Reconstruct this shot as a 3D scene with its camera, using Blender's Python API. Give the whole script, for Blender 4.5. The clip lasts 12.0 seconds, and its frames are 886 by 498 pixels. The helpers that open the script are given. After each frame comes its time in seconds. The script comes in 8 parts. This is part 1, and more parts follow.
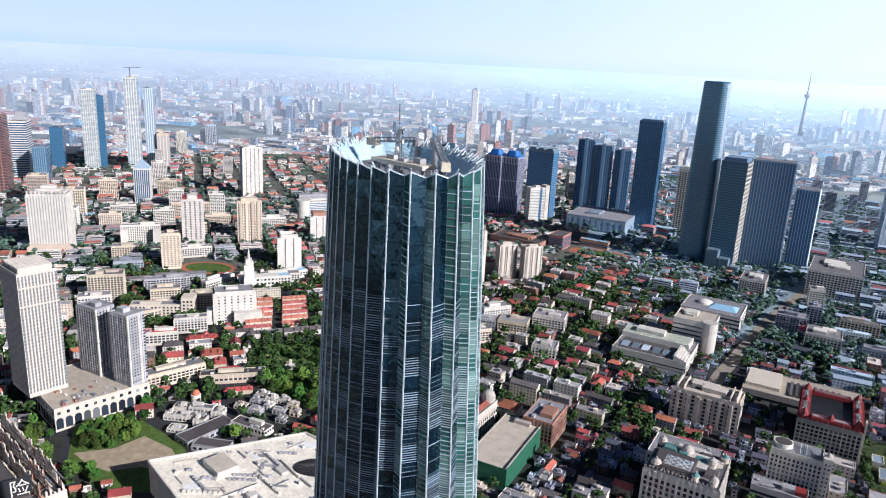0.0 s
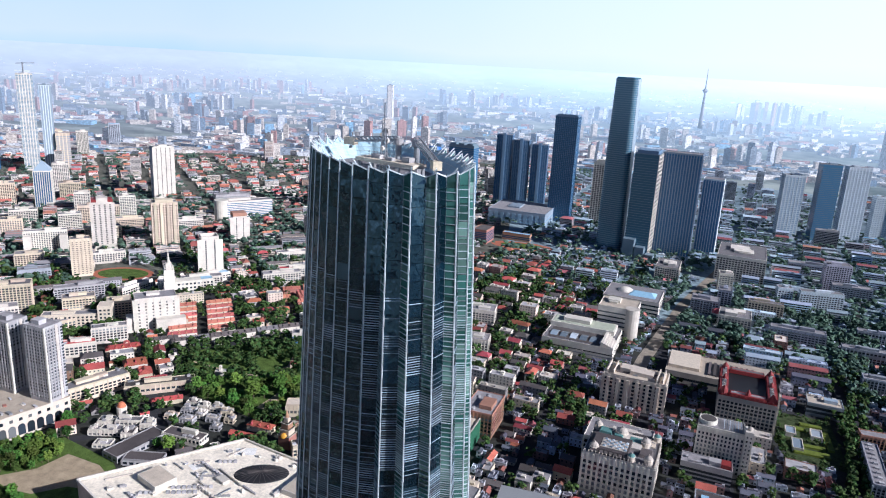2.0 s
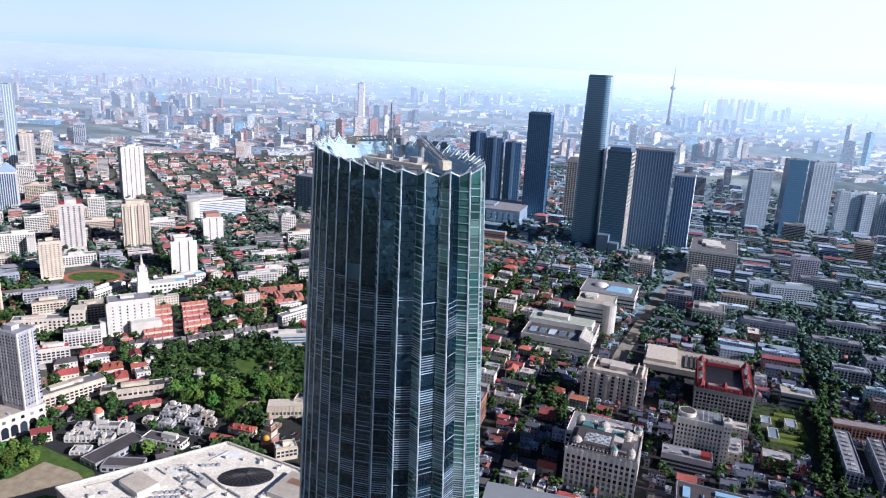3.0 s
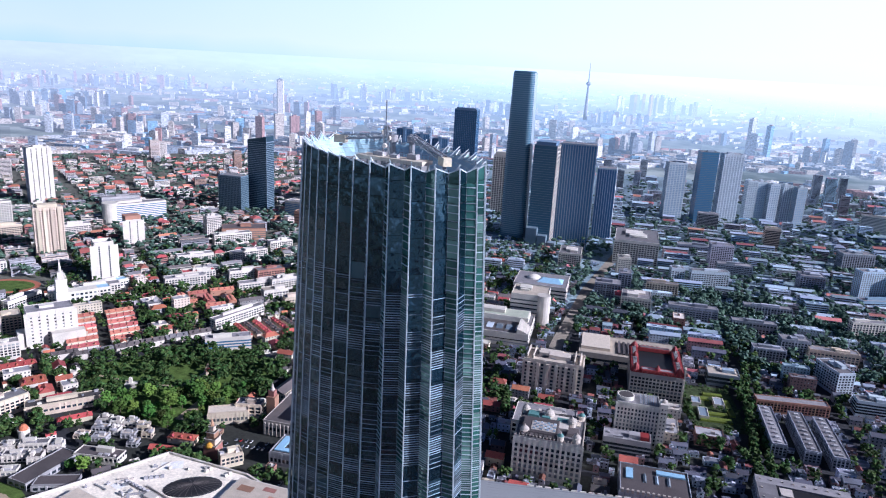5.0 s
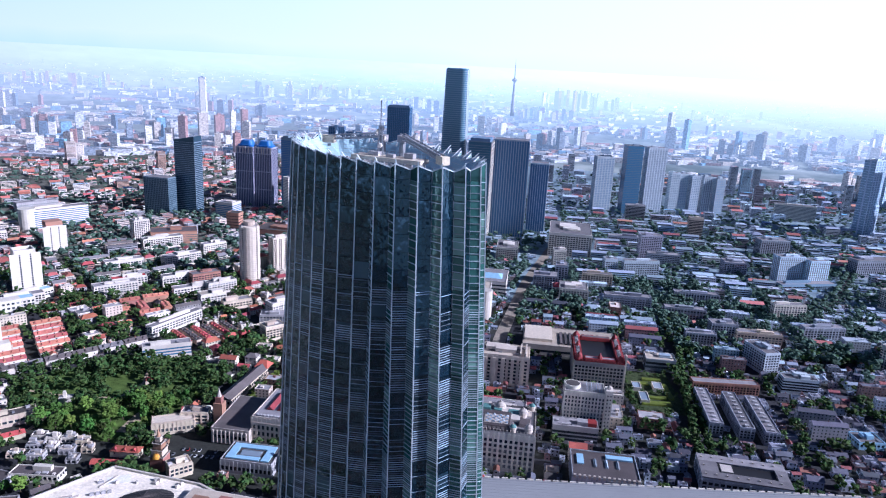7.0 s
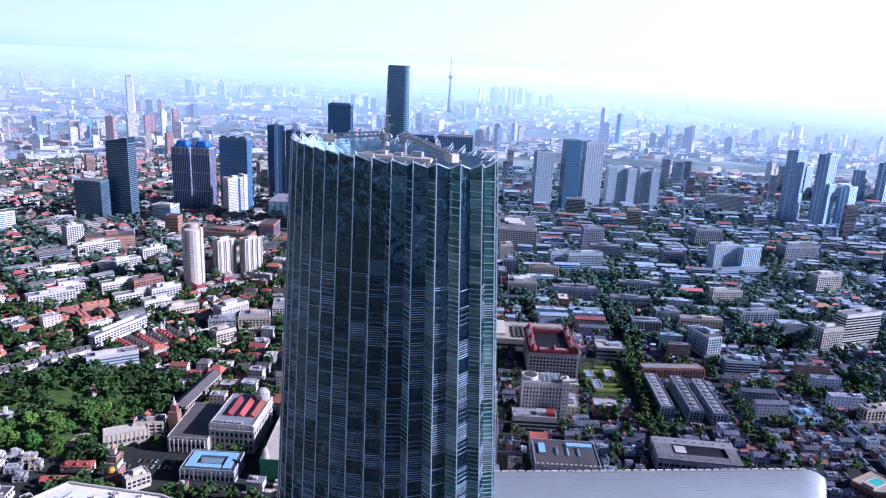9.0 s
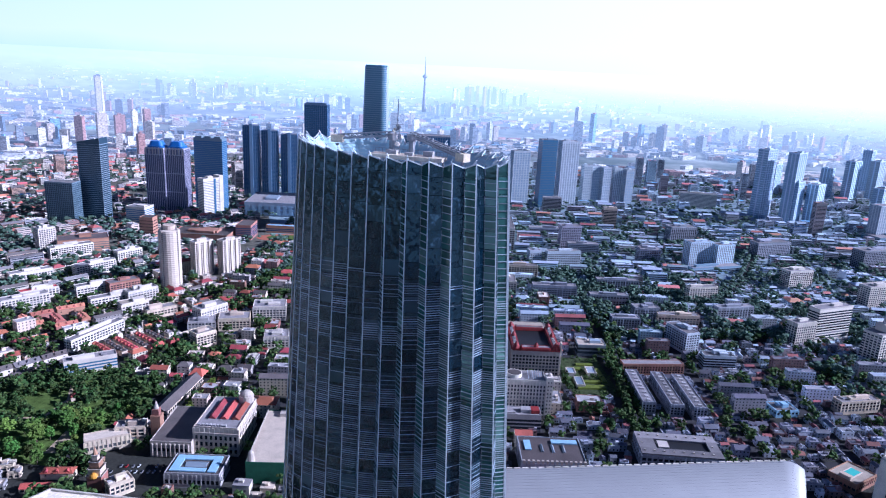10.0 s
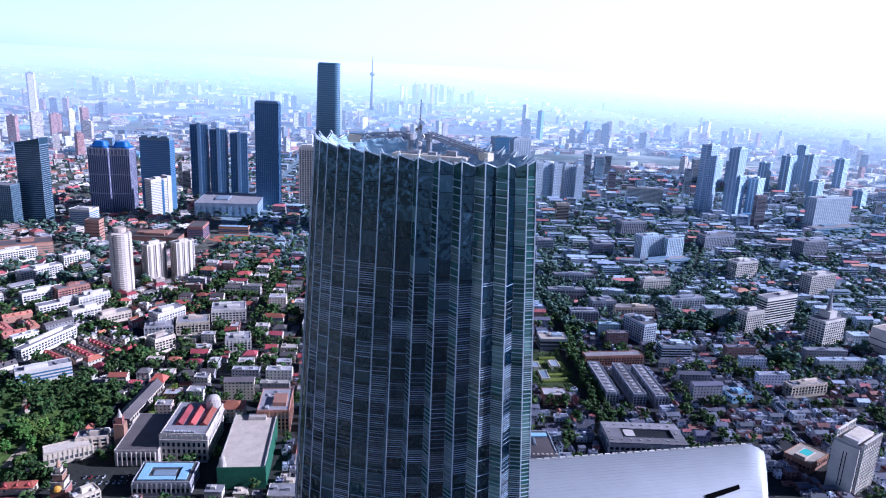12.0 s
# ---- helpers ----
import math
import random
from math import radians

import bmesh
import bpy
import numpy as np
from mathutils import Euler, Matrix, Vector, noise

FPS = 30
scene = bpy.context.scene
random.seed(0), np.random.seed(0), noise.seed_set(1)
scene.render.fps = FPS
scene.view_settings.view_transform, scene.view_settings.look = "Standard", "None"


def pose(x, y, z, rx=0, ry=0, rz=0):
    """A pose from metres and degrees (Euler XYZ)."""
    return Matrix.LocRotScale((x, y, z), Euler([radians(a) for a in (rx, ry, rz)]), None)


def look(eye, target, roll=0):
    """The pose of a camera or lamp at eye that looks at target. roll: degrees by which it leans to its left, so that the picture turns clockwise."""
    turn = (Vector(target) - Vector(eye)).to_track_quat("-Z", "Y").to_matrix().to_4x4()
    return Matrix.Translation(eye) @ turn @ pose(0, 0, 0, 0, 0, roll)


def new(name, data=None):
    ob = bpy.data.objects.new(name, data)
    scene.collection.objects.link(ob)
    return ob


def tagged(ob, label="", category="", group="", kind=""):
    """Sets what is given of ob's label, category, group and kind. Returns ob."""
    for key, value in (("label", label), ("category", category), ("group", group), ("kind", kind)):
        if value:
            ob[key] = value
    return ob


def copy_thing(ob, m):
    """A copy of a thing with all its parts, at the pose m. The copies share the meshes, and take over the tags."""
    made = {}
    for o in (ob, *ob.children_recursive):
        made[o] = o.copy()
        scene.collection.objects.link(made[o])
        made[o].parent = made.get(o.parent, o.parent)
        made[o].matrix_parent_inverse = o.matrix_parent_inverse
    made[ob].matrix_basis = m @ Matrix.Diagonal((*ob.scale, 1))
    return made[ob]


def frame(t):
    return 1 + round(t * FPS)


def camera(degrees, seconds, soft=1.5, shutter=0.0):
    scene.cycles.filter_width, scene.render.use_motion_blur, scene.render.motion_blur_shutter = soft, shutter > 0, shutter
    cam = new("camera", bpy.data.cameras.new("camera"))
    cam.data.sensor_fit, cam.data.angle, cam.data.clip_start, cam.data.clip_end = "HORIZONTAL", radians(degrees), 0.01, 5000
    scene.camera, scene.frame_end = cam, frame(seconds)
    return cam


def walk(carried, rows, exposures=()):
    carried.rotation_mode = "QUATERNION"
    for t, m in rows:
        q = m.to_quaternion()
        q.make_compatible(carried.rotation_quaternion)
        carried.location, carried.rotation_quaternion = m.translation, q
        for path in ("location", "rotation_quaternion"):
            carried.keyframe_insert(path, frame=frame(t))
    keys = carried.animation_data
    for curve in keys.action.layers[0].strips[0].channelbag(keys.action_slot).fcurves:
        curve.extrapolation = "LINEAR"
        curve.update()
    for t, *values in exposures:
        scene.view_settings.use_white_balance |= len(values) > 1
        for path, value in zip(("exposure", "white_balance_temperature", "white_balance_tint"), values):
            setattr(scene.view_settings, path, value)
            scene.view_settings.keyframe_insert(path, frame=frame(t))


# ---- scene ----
cam = camera(65.5, 12.0, soft=1.1)
PATH = [
    (0, (0.699, -0.194, 355.131), (-0.125, 1.552, 354.611), 3.0),
    (0.5, (-3.398, -2.3, 355.103), (-4.166, -0.528, 354.584), 3.0),
    (1, (-7.566, -4.413, 355.068), (-8.278, -2.618, 354.548), 3.1),
    (1.5, (-11.846, -6.47, 355.046), (-12.501, -4.653, 354.527), 3.1),
    (2, (-16.195, -8.399, 355.003), (-16.793, -6.562, 354.484), 3.1),
    (2.5, (-20.568, -10.134, 354.957), (-21.125, -8.285, 354.439), 3.0),
    (3, (-25.049, -11.736, 354.899), (-25.567, -9.876, 354.379), 3.0),
    (5, (-43.754, -17.823, 354.303), (-44.051, -15.915, 353.784), 3.1),
    (5.5, (-48.301, -19.21, 354.245), (-48.543, -17.294, 353.726), 3.1),
    (6, (-52.557, -20.43, 354.237), (-52.743, -18.508, 353.719), 3.1),
    (6.5, (-56.697, -21.512, 354.239), (-56.833, -19.585, 353.721), 3.1),
    (7, (-60.989, -22.475, 354.212), (-61.082, -20.545, 353.695), 3.0),
    (7.5, (-65.429, -23.326, 354.151), (-65.475, -21.394, 353.634), 2.9),
    (7.7, (-67.27, -23.632, 354.132), (-67.294, -21.701, 353.612), 2.8),
    (9.5, (-84.412, -26.009, 353.641), (-84.287, -24.08, 353.126), 2.8),
    (10, (-89.309, -26.439, 353.58), (-89.146, -24.513, 353.066), 2.8),
    (10.5, (-94.362, -26.65, 353.531), (-94.164, -24.728, 353.017), 2.8),
    (11, (-99.517, -26.685, 353.447), (-99.28, -24.767, 352.933), 2.9),
    (11.5, (-104.679, -26.598, 353.385), (-104.401, -24.685, 352.871), 2.9),
    (12, (-109.814, -26.472, 353.342), (-109.498, -24.565, 352.829), 2.9),
]
walk(cam, [(t, look(eye, target, roll)) for t, eye, target, roll in PATH],
     [(0.0, 0.52, 5450, 15), (6.0, 0.62, 4980, 25), (12.0, 0.71, 4680, 30)])

# ---- light ----
SUN_TURN, SUN_UP = -8.0, 27.0          # degrees from +x towards +y, and above the horizon
world = bpy.data.worlds.new("sky")
scene.world = world
world.use_nodes = True
wn = world.node_tree.nodes
sky = wn.new("ShaderNodeTexSky")
sky.sky_type, sky.sun_disc = "NISHITA", False
sky.sun_elevation, sky.sun_rotation = radians(SUN_UP), radians(90 - SUN_TURN)
sky.altitude, sky.air_density, sky.dust_density, sky.ozone_density = 600, 0.42, 0.2, 2.0
wn["Background"].inputs[1].default_value = 0.05
world.node_tree.links.new(sky.outputs[0], wn["Background"].inputs[0])
sun_data = bpy.data.lights.new("sun", "SUN")
sun_data.energy, sun_data.angle, sun_data.color = 5.0, radians(0.55), (1.0, 0.91, 0.77)
sun = new("sun", sun_data)
sun.matrix_world = look((800, 700, 900), (800 - math.cos(radians(SUN_TURN)) * math.cos(radians(SUN_UP)) * 100,
                                         700 - math.sin(radians(SUN_TURN)) * math.cos(radians(SUN_UP)) * 100,
                                         900 - math.sin(radians(SUN_UP)) * 100))

# ---- materials ----
def nodes_of(m):
    m.use_nodes = True
    return m.node_tree.nodes, m.node_tree.links, m.node_tree.nodes["Principled BSDF"]


def paint(name, colour, rough=0.7, metal=0.0, var=0.25, rnd="", hue=0.0, big=12.0, fine=0.6, bump=0.0, spec=0.4, spread=0.35):
    """A surface with stains at two sizes; rnd 'object' or 'island' varies it from piece to piece."""
    m = bpy.data.materials.new(name)
    n, l, b = nodes_of(m)
    co = n.new("ShaderNodeTexCoord")
    n1, n2 = n.new("ShaderNodeTexNoise"), n.new("ShaderNodeTexNoise")
    n1.inputs["Scale"].default_value, n2.inputs["Scale"].default_value = 1 / big, 1 / fine
    n1.inputs["Detail"].default_value, n2.inputs["Detail"].default_value = 4, 2
    geo = n.new("ShaderNodeNewGeometry")
    for k in (n1, n2):
        l.new(geo.outputs["Position"], k.inputs["Vector"])
    add = n.new("ShaderNodeMath")
    add.operation = "ADD"
    l.new(n1.outputs[0], add.inputs[0]), l.new(n2.outputs[0], add.inputs[1])
    val = n.new("ShaderNodeMapRange")
    val.inputs[1].default_value, val.inputs[2].default_value = 0.6, 1.4
    val.inputs[3].default_value, val.inputs[4].default_value = 1 - var, 1 + var
    l.new(add.outputs[0], val.inputs[0])
    hsv = n.new("ShaderNodeHueSaturation")
    hsv.inputs["Color"].default_value = (*colour, 1)
    last = val.outputs[0]
    if rnd:
        src = n.new("ShaderNodeObjectInfo").outputs["Random"] if rnd == "object" else geo.outputs["Random Per Island"]
        r1 = n.new("ShaderNodeMapRange")
        r1.inputs[3].default_value, r1.inputs[4].default_value = 1 - spread, 1 + spread
        l.new(src, r1.inputs[0])
        mul = n.new("ShaderNodeMath")
        mul.operation = "MULTIPLY"
        l.new(r1.outputs[0], mul.inputs[0]), l.new(last, mul.inputs[1])
        last = mul.outputs[0]
        if hue:
            wob = n.new("ShaderNodeMath")
            wob.operation = "FRACT"
            m7 = n.new("ShaderNodeMath")
            m7.operation, m7.inputs[1].default_value = "MULTIPLY", 7.31
            l.new(src, m7.inputs[0]), l.new(m7.outputs[0], wob.inputs[0])
            r2 = n.new("ShaderNodeMapRange")
            r2.inputs[3].default_value, r2.inputs[4].default_value = 0.5 - hue, 0.5 + hue
            l.new(wob.outputs[0], r2.inputs[0]), l.new(r2.outputs[0], hsv.inputs["Hue"])
    l.new(last, hsv.inputs["Value"])
    l.new(hsv.outputs[0], b.inputs["Base Color"])
    b.inputs["Roughness"].default_value, b.inputs["Metallic"].default_value = rough, metal
    b.inputs["Specular IOR Level"].default_value = spec
    if bump:
        bp = n.new("ShaderNodeBump")
        bp.inputs["Strength"].default_value, bp.inputs["Distance"].default_value = bump, 0.1
        l.new(n2.outputs[0], bp.inputs["Height"]), l.new(bp.outputs[0], b.inputs["Normal"])
    return m


def glazing(name, dark, blind, share=0.3, rough=0.06, rnd="object", metal=0.0, ior=1.6, spread=0.5, wave=0.12, deep=0.15, stretch=1.0, coat=(1, 1, 1), grain=0.35):
    """Reflecting window glass; some panes have a pale blind behind them."""
    m = bpy.data.materials.new(name)
    n, l, b = nodes_of(m)
    geo = n.new("ShaderNodeNewGeometry")
    src = n.new("ShaderNodeObjectInfo").outputs["Random"] if rnd == "object" else geo.outputs["Random Per Island"]
    step = n.new("ShaderNodeMapRange")
    step.inputs[1].default_value, step.inputs[2].default_value = 1 - share, 1 - share + 0.15
    l.new(src, step.inputs[0])
    m9 = n.new("ShaderNodeMath")
    m9.operation, m9.inputs[1].default_value = "MULTIPLY", 13.7
    fr = n.new("ShaderNodeMath")
    fr.operation = "FRACT"
    l.new(src, m9.inputs[0]), l.new(m9.outputs[0], fr.inputs[0])
    vr = n.new("ShaderNodeMapRange")
    vr.inputs[3].default_value, vr.inputs[4].default_value = 1 - spread, 1 + spread
    l.new(fr.outputs[0], vr.inputs[0])
    mix = n.new("ShaderNodeMix")
    mix.data_type = "RGBA"
    mix.inputs[6].default_value, mix.inputs[7].default_value = (*dark, 1), (*blind, 1)
    l.new(step.outputs[0], mix.inputs[0])
    hsv = n.new("ShaderNodeHueSaturation")
    l.new(mix.outputs[2], hsv.inputs["Color"]), l.new(vr.outputs[0], hsv.inputs["Value"])
    l.new(hsv.outputs[0], b.inputs["Base Color"])
    no = n.new("ShaderNodeTexNoise")
    no.inputs["Scale"].default_value = grain
    flat = n.new("ShaderNodeVectorMath")
    flat.operation = "MULTIPLY"
    flat.inputs[1].default_value = (1, 1, stretch)
    l.new(geo.outputs["Position"], flat.inputs[0]), l.new(flat.outputs[0], no.inputs["Vector"])
    bp = n.new("ShaderNodeBump")
    bp.inputs["Strength"].default_value, bp.inputs["Distance"].default_value = wave, deep
    l.new(no.outputs[0], bp.inputs["Height"]), l.new(bp.outputs[0], b.inputs["Normal"])
    b.inputs["Roughness"].default_value, b.inputs["Metallic"].default_value, b.inputs["IOR"].default_value = rough, metal, ior
    b.inputs["Specular Tint"].default_value = (*coat, 1)
    return m


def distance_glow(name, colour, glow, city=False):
    """The far distance, a plain backdrop: summer haze painted as glow growing with distance."""
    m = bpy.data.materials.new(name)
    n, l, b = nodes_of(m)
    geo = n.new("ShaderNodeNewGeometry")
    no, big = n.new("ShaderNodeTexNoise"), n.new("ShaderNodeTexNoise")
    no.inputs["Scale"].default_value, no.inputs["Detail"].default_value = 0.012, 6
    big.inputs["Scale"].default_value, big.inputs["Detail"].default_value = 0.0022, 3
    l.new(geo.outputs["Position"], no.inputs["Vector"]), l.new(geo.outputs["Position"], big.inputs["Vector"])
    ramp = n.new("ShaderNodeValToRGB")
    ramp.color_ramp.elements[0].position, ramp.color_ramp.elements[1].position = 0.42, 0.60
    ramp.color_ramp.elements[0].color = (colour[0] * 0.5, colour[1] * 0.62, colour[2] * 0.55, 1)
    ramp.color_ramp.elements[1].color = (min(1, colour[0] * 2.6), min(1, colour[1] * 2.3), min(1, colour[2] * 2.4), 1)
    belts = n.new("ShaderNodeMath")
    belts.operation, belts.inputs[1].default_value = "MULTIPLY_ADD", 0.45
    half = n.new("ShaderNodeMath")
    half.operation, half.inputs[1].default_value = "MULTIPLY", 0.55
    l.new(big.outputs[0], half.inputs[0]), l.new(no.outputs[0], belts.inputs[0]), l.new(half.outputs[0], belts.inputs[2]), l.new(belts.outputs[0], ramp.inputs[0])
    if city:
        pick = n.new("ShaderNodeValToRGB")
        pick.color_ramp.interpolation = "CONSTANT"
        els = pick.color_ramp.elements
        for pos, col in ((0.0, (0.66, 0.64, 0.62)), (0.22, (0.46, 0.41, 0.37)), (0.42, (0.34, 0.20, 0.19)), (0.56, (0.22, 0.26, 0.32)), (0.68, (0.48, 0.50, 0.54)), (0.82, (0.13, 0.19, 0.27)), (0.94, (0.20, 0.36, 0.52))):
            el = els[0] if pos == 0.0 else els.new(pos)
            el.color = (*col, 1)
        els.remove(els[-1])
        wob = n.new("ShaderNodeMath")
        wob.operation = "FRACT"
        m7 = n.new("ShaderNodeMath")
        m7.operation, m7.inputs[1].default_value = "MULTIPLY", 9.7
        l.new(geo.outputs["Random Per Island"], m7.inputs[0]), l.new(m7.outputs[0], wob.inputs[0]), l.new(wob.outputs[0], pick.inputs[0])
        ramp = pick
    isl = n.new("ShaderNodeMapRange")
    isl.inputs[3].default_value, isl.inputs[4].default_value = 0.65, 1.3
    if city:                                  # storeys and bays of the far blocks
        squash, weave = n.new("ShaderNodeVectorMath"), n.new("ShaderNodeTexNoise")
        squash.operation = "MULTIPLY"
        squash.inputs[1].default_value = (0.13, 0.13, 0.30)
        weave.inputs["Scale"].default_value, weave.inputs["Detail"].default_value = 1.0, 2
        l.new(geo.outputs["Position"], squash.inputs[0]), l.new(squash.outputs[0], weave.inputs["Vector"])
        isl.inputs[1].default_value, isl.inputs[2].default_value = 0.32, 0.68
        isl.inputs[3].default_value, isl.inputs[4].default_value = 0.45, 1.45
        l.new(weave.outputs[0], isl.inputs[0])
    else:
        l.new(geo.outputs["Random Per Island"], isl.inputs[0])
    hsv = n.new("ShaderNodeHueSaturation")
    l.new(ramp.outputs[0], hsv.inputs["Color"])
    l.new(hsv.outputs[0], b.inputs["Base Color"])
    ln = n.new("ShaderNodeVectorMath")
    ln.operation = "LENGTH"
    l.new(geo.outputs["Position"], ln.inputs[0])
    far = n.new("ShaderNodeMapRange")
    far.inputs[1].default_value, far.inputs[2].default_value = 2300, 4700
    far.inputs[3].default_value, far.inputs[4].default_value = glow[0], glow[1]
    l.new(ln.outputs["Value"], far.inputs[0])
    # base colour dims with distance where the painted haze takes over
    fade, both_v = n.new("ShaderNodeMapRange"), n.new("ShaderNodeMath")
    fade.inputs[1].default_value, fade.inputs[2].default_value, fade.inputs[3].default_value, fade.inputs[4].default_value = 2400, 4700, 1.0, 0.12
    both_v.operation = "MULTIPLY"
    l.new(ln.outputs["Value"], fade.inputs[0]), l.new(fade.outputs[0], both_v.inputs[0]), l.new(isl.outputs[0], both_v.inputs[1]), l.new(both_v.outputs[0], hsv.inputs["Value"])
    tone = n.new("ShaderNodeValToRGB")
    tone.color_ramp.elements[0].color, tone.color_ramp.elements[1].color = (0.82, 0.90, 1.0, 1), (0.90, 0.98, 1.0, 1)
    tone.color_ramp.elements.new(0.45).color = (0.71, 0.88, 1.0, 1)
    l.new(tone.outputs[0], b.inputs["Emission Color"])
    pw = n.new("ShaderNodeMath")
    pw.operation, pw.inputs[1].default_value = "POWER", 1.8
    # the haze glow is made stronger towards the sun's side
    dot, side, both = n.new("ShaderNodeVectorMath"), n.new("ShaderNodeMapRange"), n.new("ShaderNodeMath")
    dot.operation, both.operation = "DOT_PRODUCT", "MULTIPLY"
    dot.inputs[1].default_value = (math.cos(radians(SUN_TURN + 45)) / 4880, math.sin(radians(SUN_TURN + 45)) / 4880, 0)
    l.new(geo.outputs["Position"], dot.inputs[0]), l.new(dot.outputs["Value"], side.inputs[0])
    side.inputs[3].default_value, side.inputs[4].default_value = 0.96, 1.85
    l.new(dot.outputs["Value"], tone.inputs[0])
    l.new(far.outputs[0], pw.inputs[0]), l.new(pw.outputs[0], both.inputs[0]), l.new(side.outputs[0], both.inputs[1])
    l.new(both.outputs[0], b.inputs["Emission Strength"])
    b.inputs["Roughness"].default_value = 0.9
    b.inputs["Specular IOR Level"].default_value = 0.1
    return m


WALLS = [paint("white_render", (0.60, 0.555, 0.49), rnd="object", hue=0.02, spread=0.15),
         paint("cream_render", (0.56, 0.47, 0.36), rnd="object", hue=0.02, spread=0.2),
         paint("grey_render", (0.36, 0.35, 0.36), rnd="object", hue=0.02, spread=0.25),
         paint("brick", (0.33, 0.17, 0.12), rnd="object", hue=0.02, spread=0.25)]
WHITE, CREAM, GREY, BRICK = WALLS
S_WALLS = [paint("white_walls", (0.68, 0.62, 0.54), rnd="island", hue=0.03, spread=0.25),
           paint("cream_walls", (0.60, 0.51, 0.41), rnd="island", hue=0.03, spread=0.25),
           paint("grey_walls", (0.30, 0.28, 0.28), rnd="island", hue=0.04, spread=0.35),
           paint("brick_walls", (0.27, 0.15, 0.11), rnd="island", hue=0.03, spread=0.3)]
ROOFS = [paint("red_tiles", (0.36, 0.085, 0.062), rough=0.75, var=0.35, rnd="object", hue=0.02, fine=0.9, bump=0.4),
         paint("dark_tiles", (0.095, 0.082, 0.08), rough=0.7, var=0.35, rnd="object", hue=0.03, fine=0.9, bump=0.4),
         paint("flat_roof_grey", (0.21, 0.20, 0.21), rough=0.85, var=0.35, rnd="object", big=6, hue=0.02),
         paint("flat_roof_tan", (0.42, 0.36, 0.29), rough=0.85, var=0.25, rnd="object", big=8)]
RED_TILE, DARK_TILE, FLAT_GREY, FLAT_TAN = ROOFS
S_ROOFS = [paint("red_roofs", (0.34, 0.088, 0.066), var=0.35, rnd="island", hue=0.025, spread=0.45),
           paint("dark_roofs", (0.115, 0.10, 0.10), var=0.35, rnd="island", hue=0.04, spread=0.45),
           paint("grey_roofs", (0.32, 0.31, 0.32), var=0.35, rnd="island", hue=0.03, spread=0.45, big=6),
           paint("pale_roofs", (0.52, 0.47, 0.41), var=0.25, rnd="island", hue=0.03, spread=0.35, big=6),
           paint("blue_roofs", (0.12, 0.36, 0.58), rough=0.45, var=0.2, rnd="island", spread=0.3)]
WINDOW = glazing("window_glass", (0.022, 0.030, 0.042), (0.20, 0.21, 0.22), 0.25)
S_WINDOW = glazing("window_panes", (0.022, 0.030, 0.042), (0.20, 0.21, 0.22), 0.25, rnd="island")
TOWER_GLASS = glazing("curtain_wall_glass", (0.002, 0.008, 0.016), (0.040, 0.072, 0.090), 0.15, rough=0.03, ior=1.95, wave=0.9, deep=0.24, stretch=0.4, grain=0.65, coat=(0.54, 0.87, 1.0))
TOWER_GLASS_REST = glazing("curtain_wall_glass_rest", (0.002, 0.008, 0.016), (0.040, 0.072, 0.090), 0.15, rough=0.03, ior=1.95, wave=0.9, deep=0.24, stretch=0.4, grain=0.65, coat=(0.54, 0.87, 1.0), rnd="island")
BLUE_GLASS = glazing("blue_glass", (0.05, 0.125, 0.22), (0.06, 0.145, 0.25), 0.3, rough=0.2, ior=1.8, spread=0.15, coat=(0.45, 0.78, 1.0))
DARK_GLASS = glazing("dark_glass", (0.032, 0.090, 0.175), (0.042, 0.108, 0.20), 0.3, rough=0.25, ior=1.7, spread=0.2, coat=(0.6, 0.82, 1.0))
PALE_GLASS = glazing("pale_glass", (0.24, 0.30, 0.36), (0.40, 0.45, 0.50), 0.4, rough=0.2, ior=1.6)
NAVY_GLASS = glazing("navy_glass", (0.045, 0.125, 0.245), (0.058, 0.15, 0.28), 0.3, rough=0.2, ior=1.7, spread=0.2, coat=(0.6, 0.85, 1.0))
SLATE_GLASS = glazing("slate_glass", (0.040, 0.075, 0.105), (0.052, 0.092, 0.125), 0.3, rough=0.2, ior=1.7, spread=0.2, coat=(0.6, 0.85, 1.0))
SEA_GLASS = glazing("sea_blue_glass", (0.060, 0.135, 0.195), (0.075, 0.160, 0.225), 0.3, rough=0.15, ior=1.8, spread=0.15, coat=(0.6, 0.88, 1.0))
PIER_GREY = paint("blue_grey_piers", (0.235, 0.29, 0.36), rough=0.6, var=0.15, big=25)
BAND_BLUE = paint("blue_grey_bands", (0.155, 0.215, 0.265), rough=0.4, var=0.15, big=30)
LINE_BLUE = paint("steel_blue_mullions", (0.125, 0.205, 0.31), rough=0.45, var=0.15, big=30)
LILAC = paint("lilac_grey_frames", (0.43, 0.42, 0.50), rough=0.6, var=0.2, big=25)
LILAC_GLASS = glazing("plum_glass", (0.075, 0.085, 0.150), (0.10, 0.115, 0.18), 0.3, rough=0.25, ior=1.6, spread=0.25)
FIN = paint("aluminium", (0.64, 0.69, 0.71), rough=0.35, metal=0.15, var=0.12)
LINER = paint("pale_cladding", (0.43, 0.60, 0.68), rough=0.32, var=0.12, big=5)
STEEL = paint("steel", (0.30, 0.31, 0.33), rough=0.5, metal=0.5, var=0.2)
BEIGE = paint("beige_deck", (0.60, 0.52, 0.42), rough=0.8, var=0.2, big=3)
POOL_WATER = paint("pool_water", (0.10, 0.48, 0.42), rough=0.15, var=0.1, big=4)
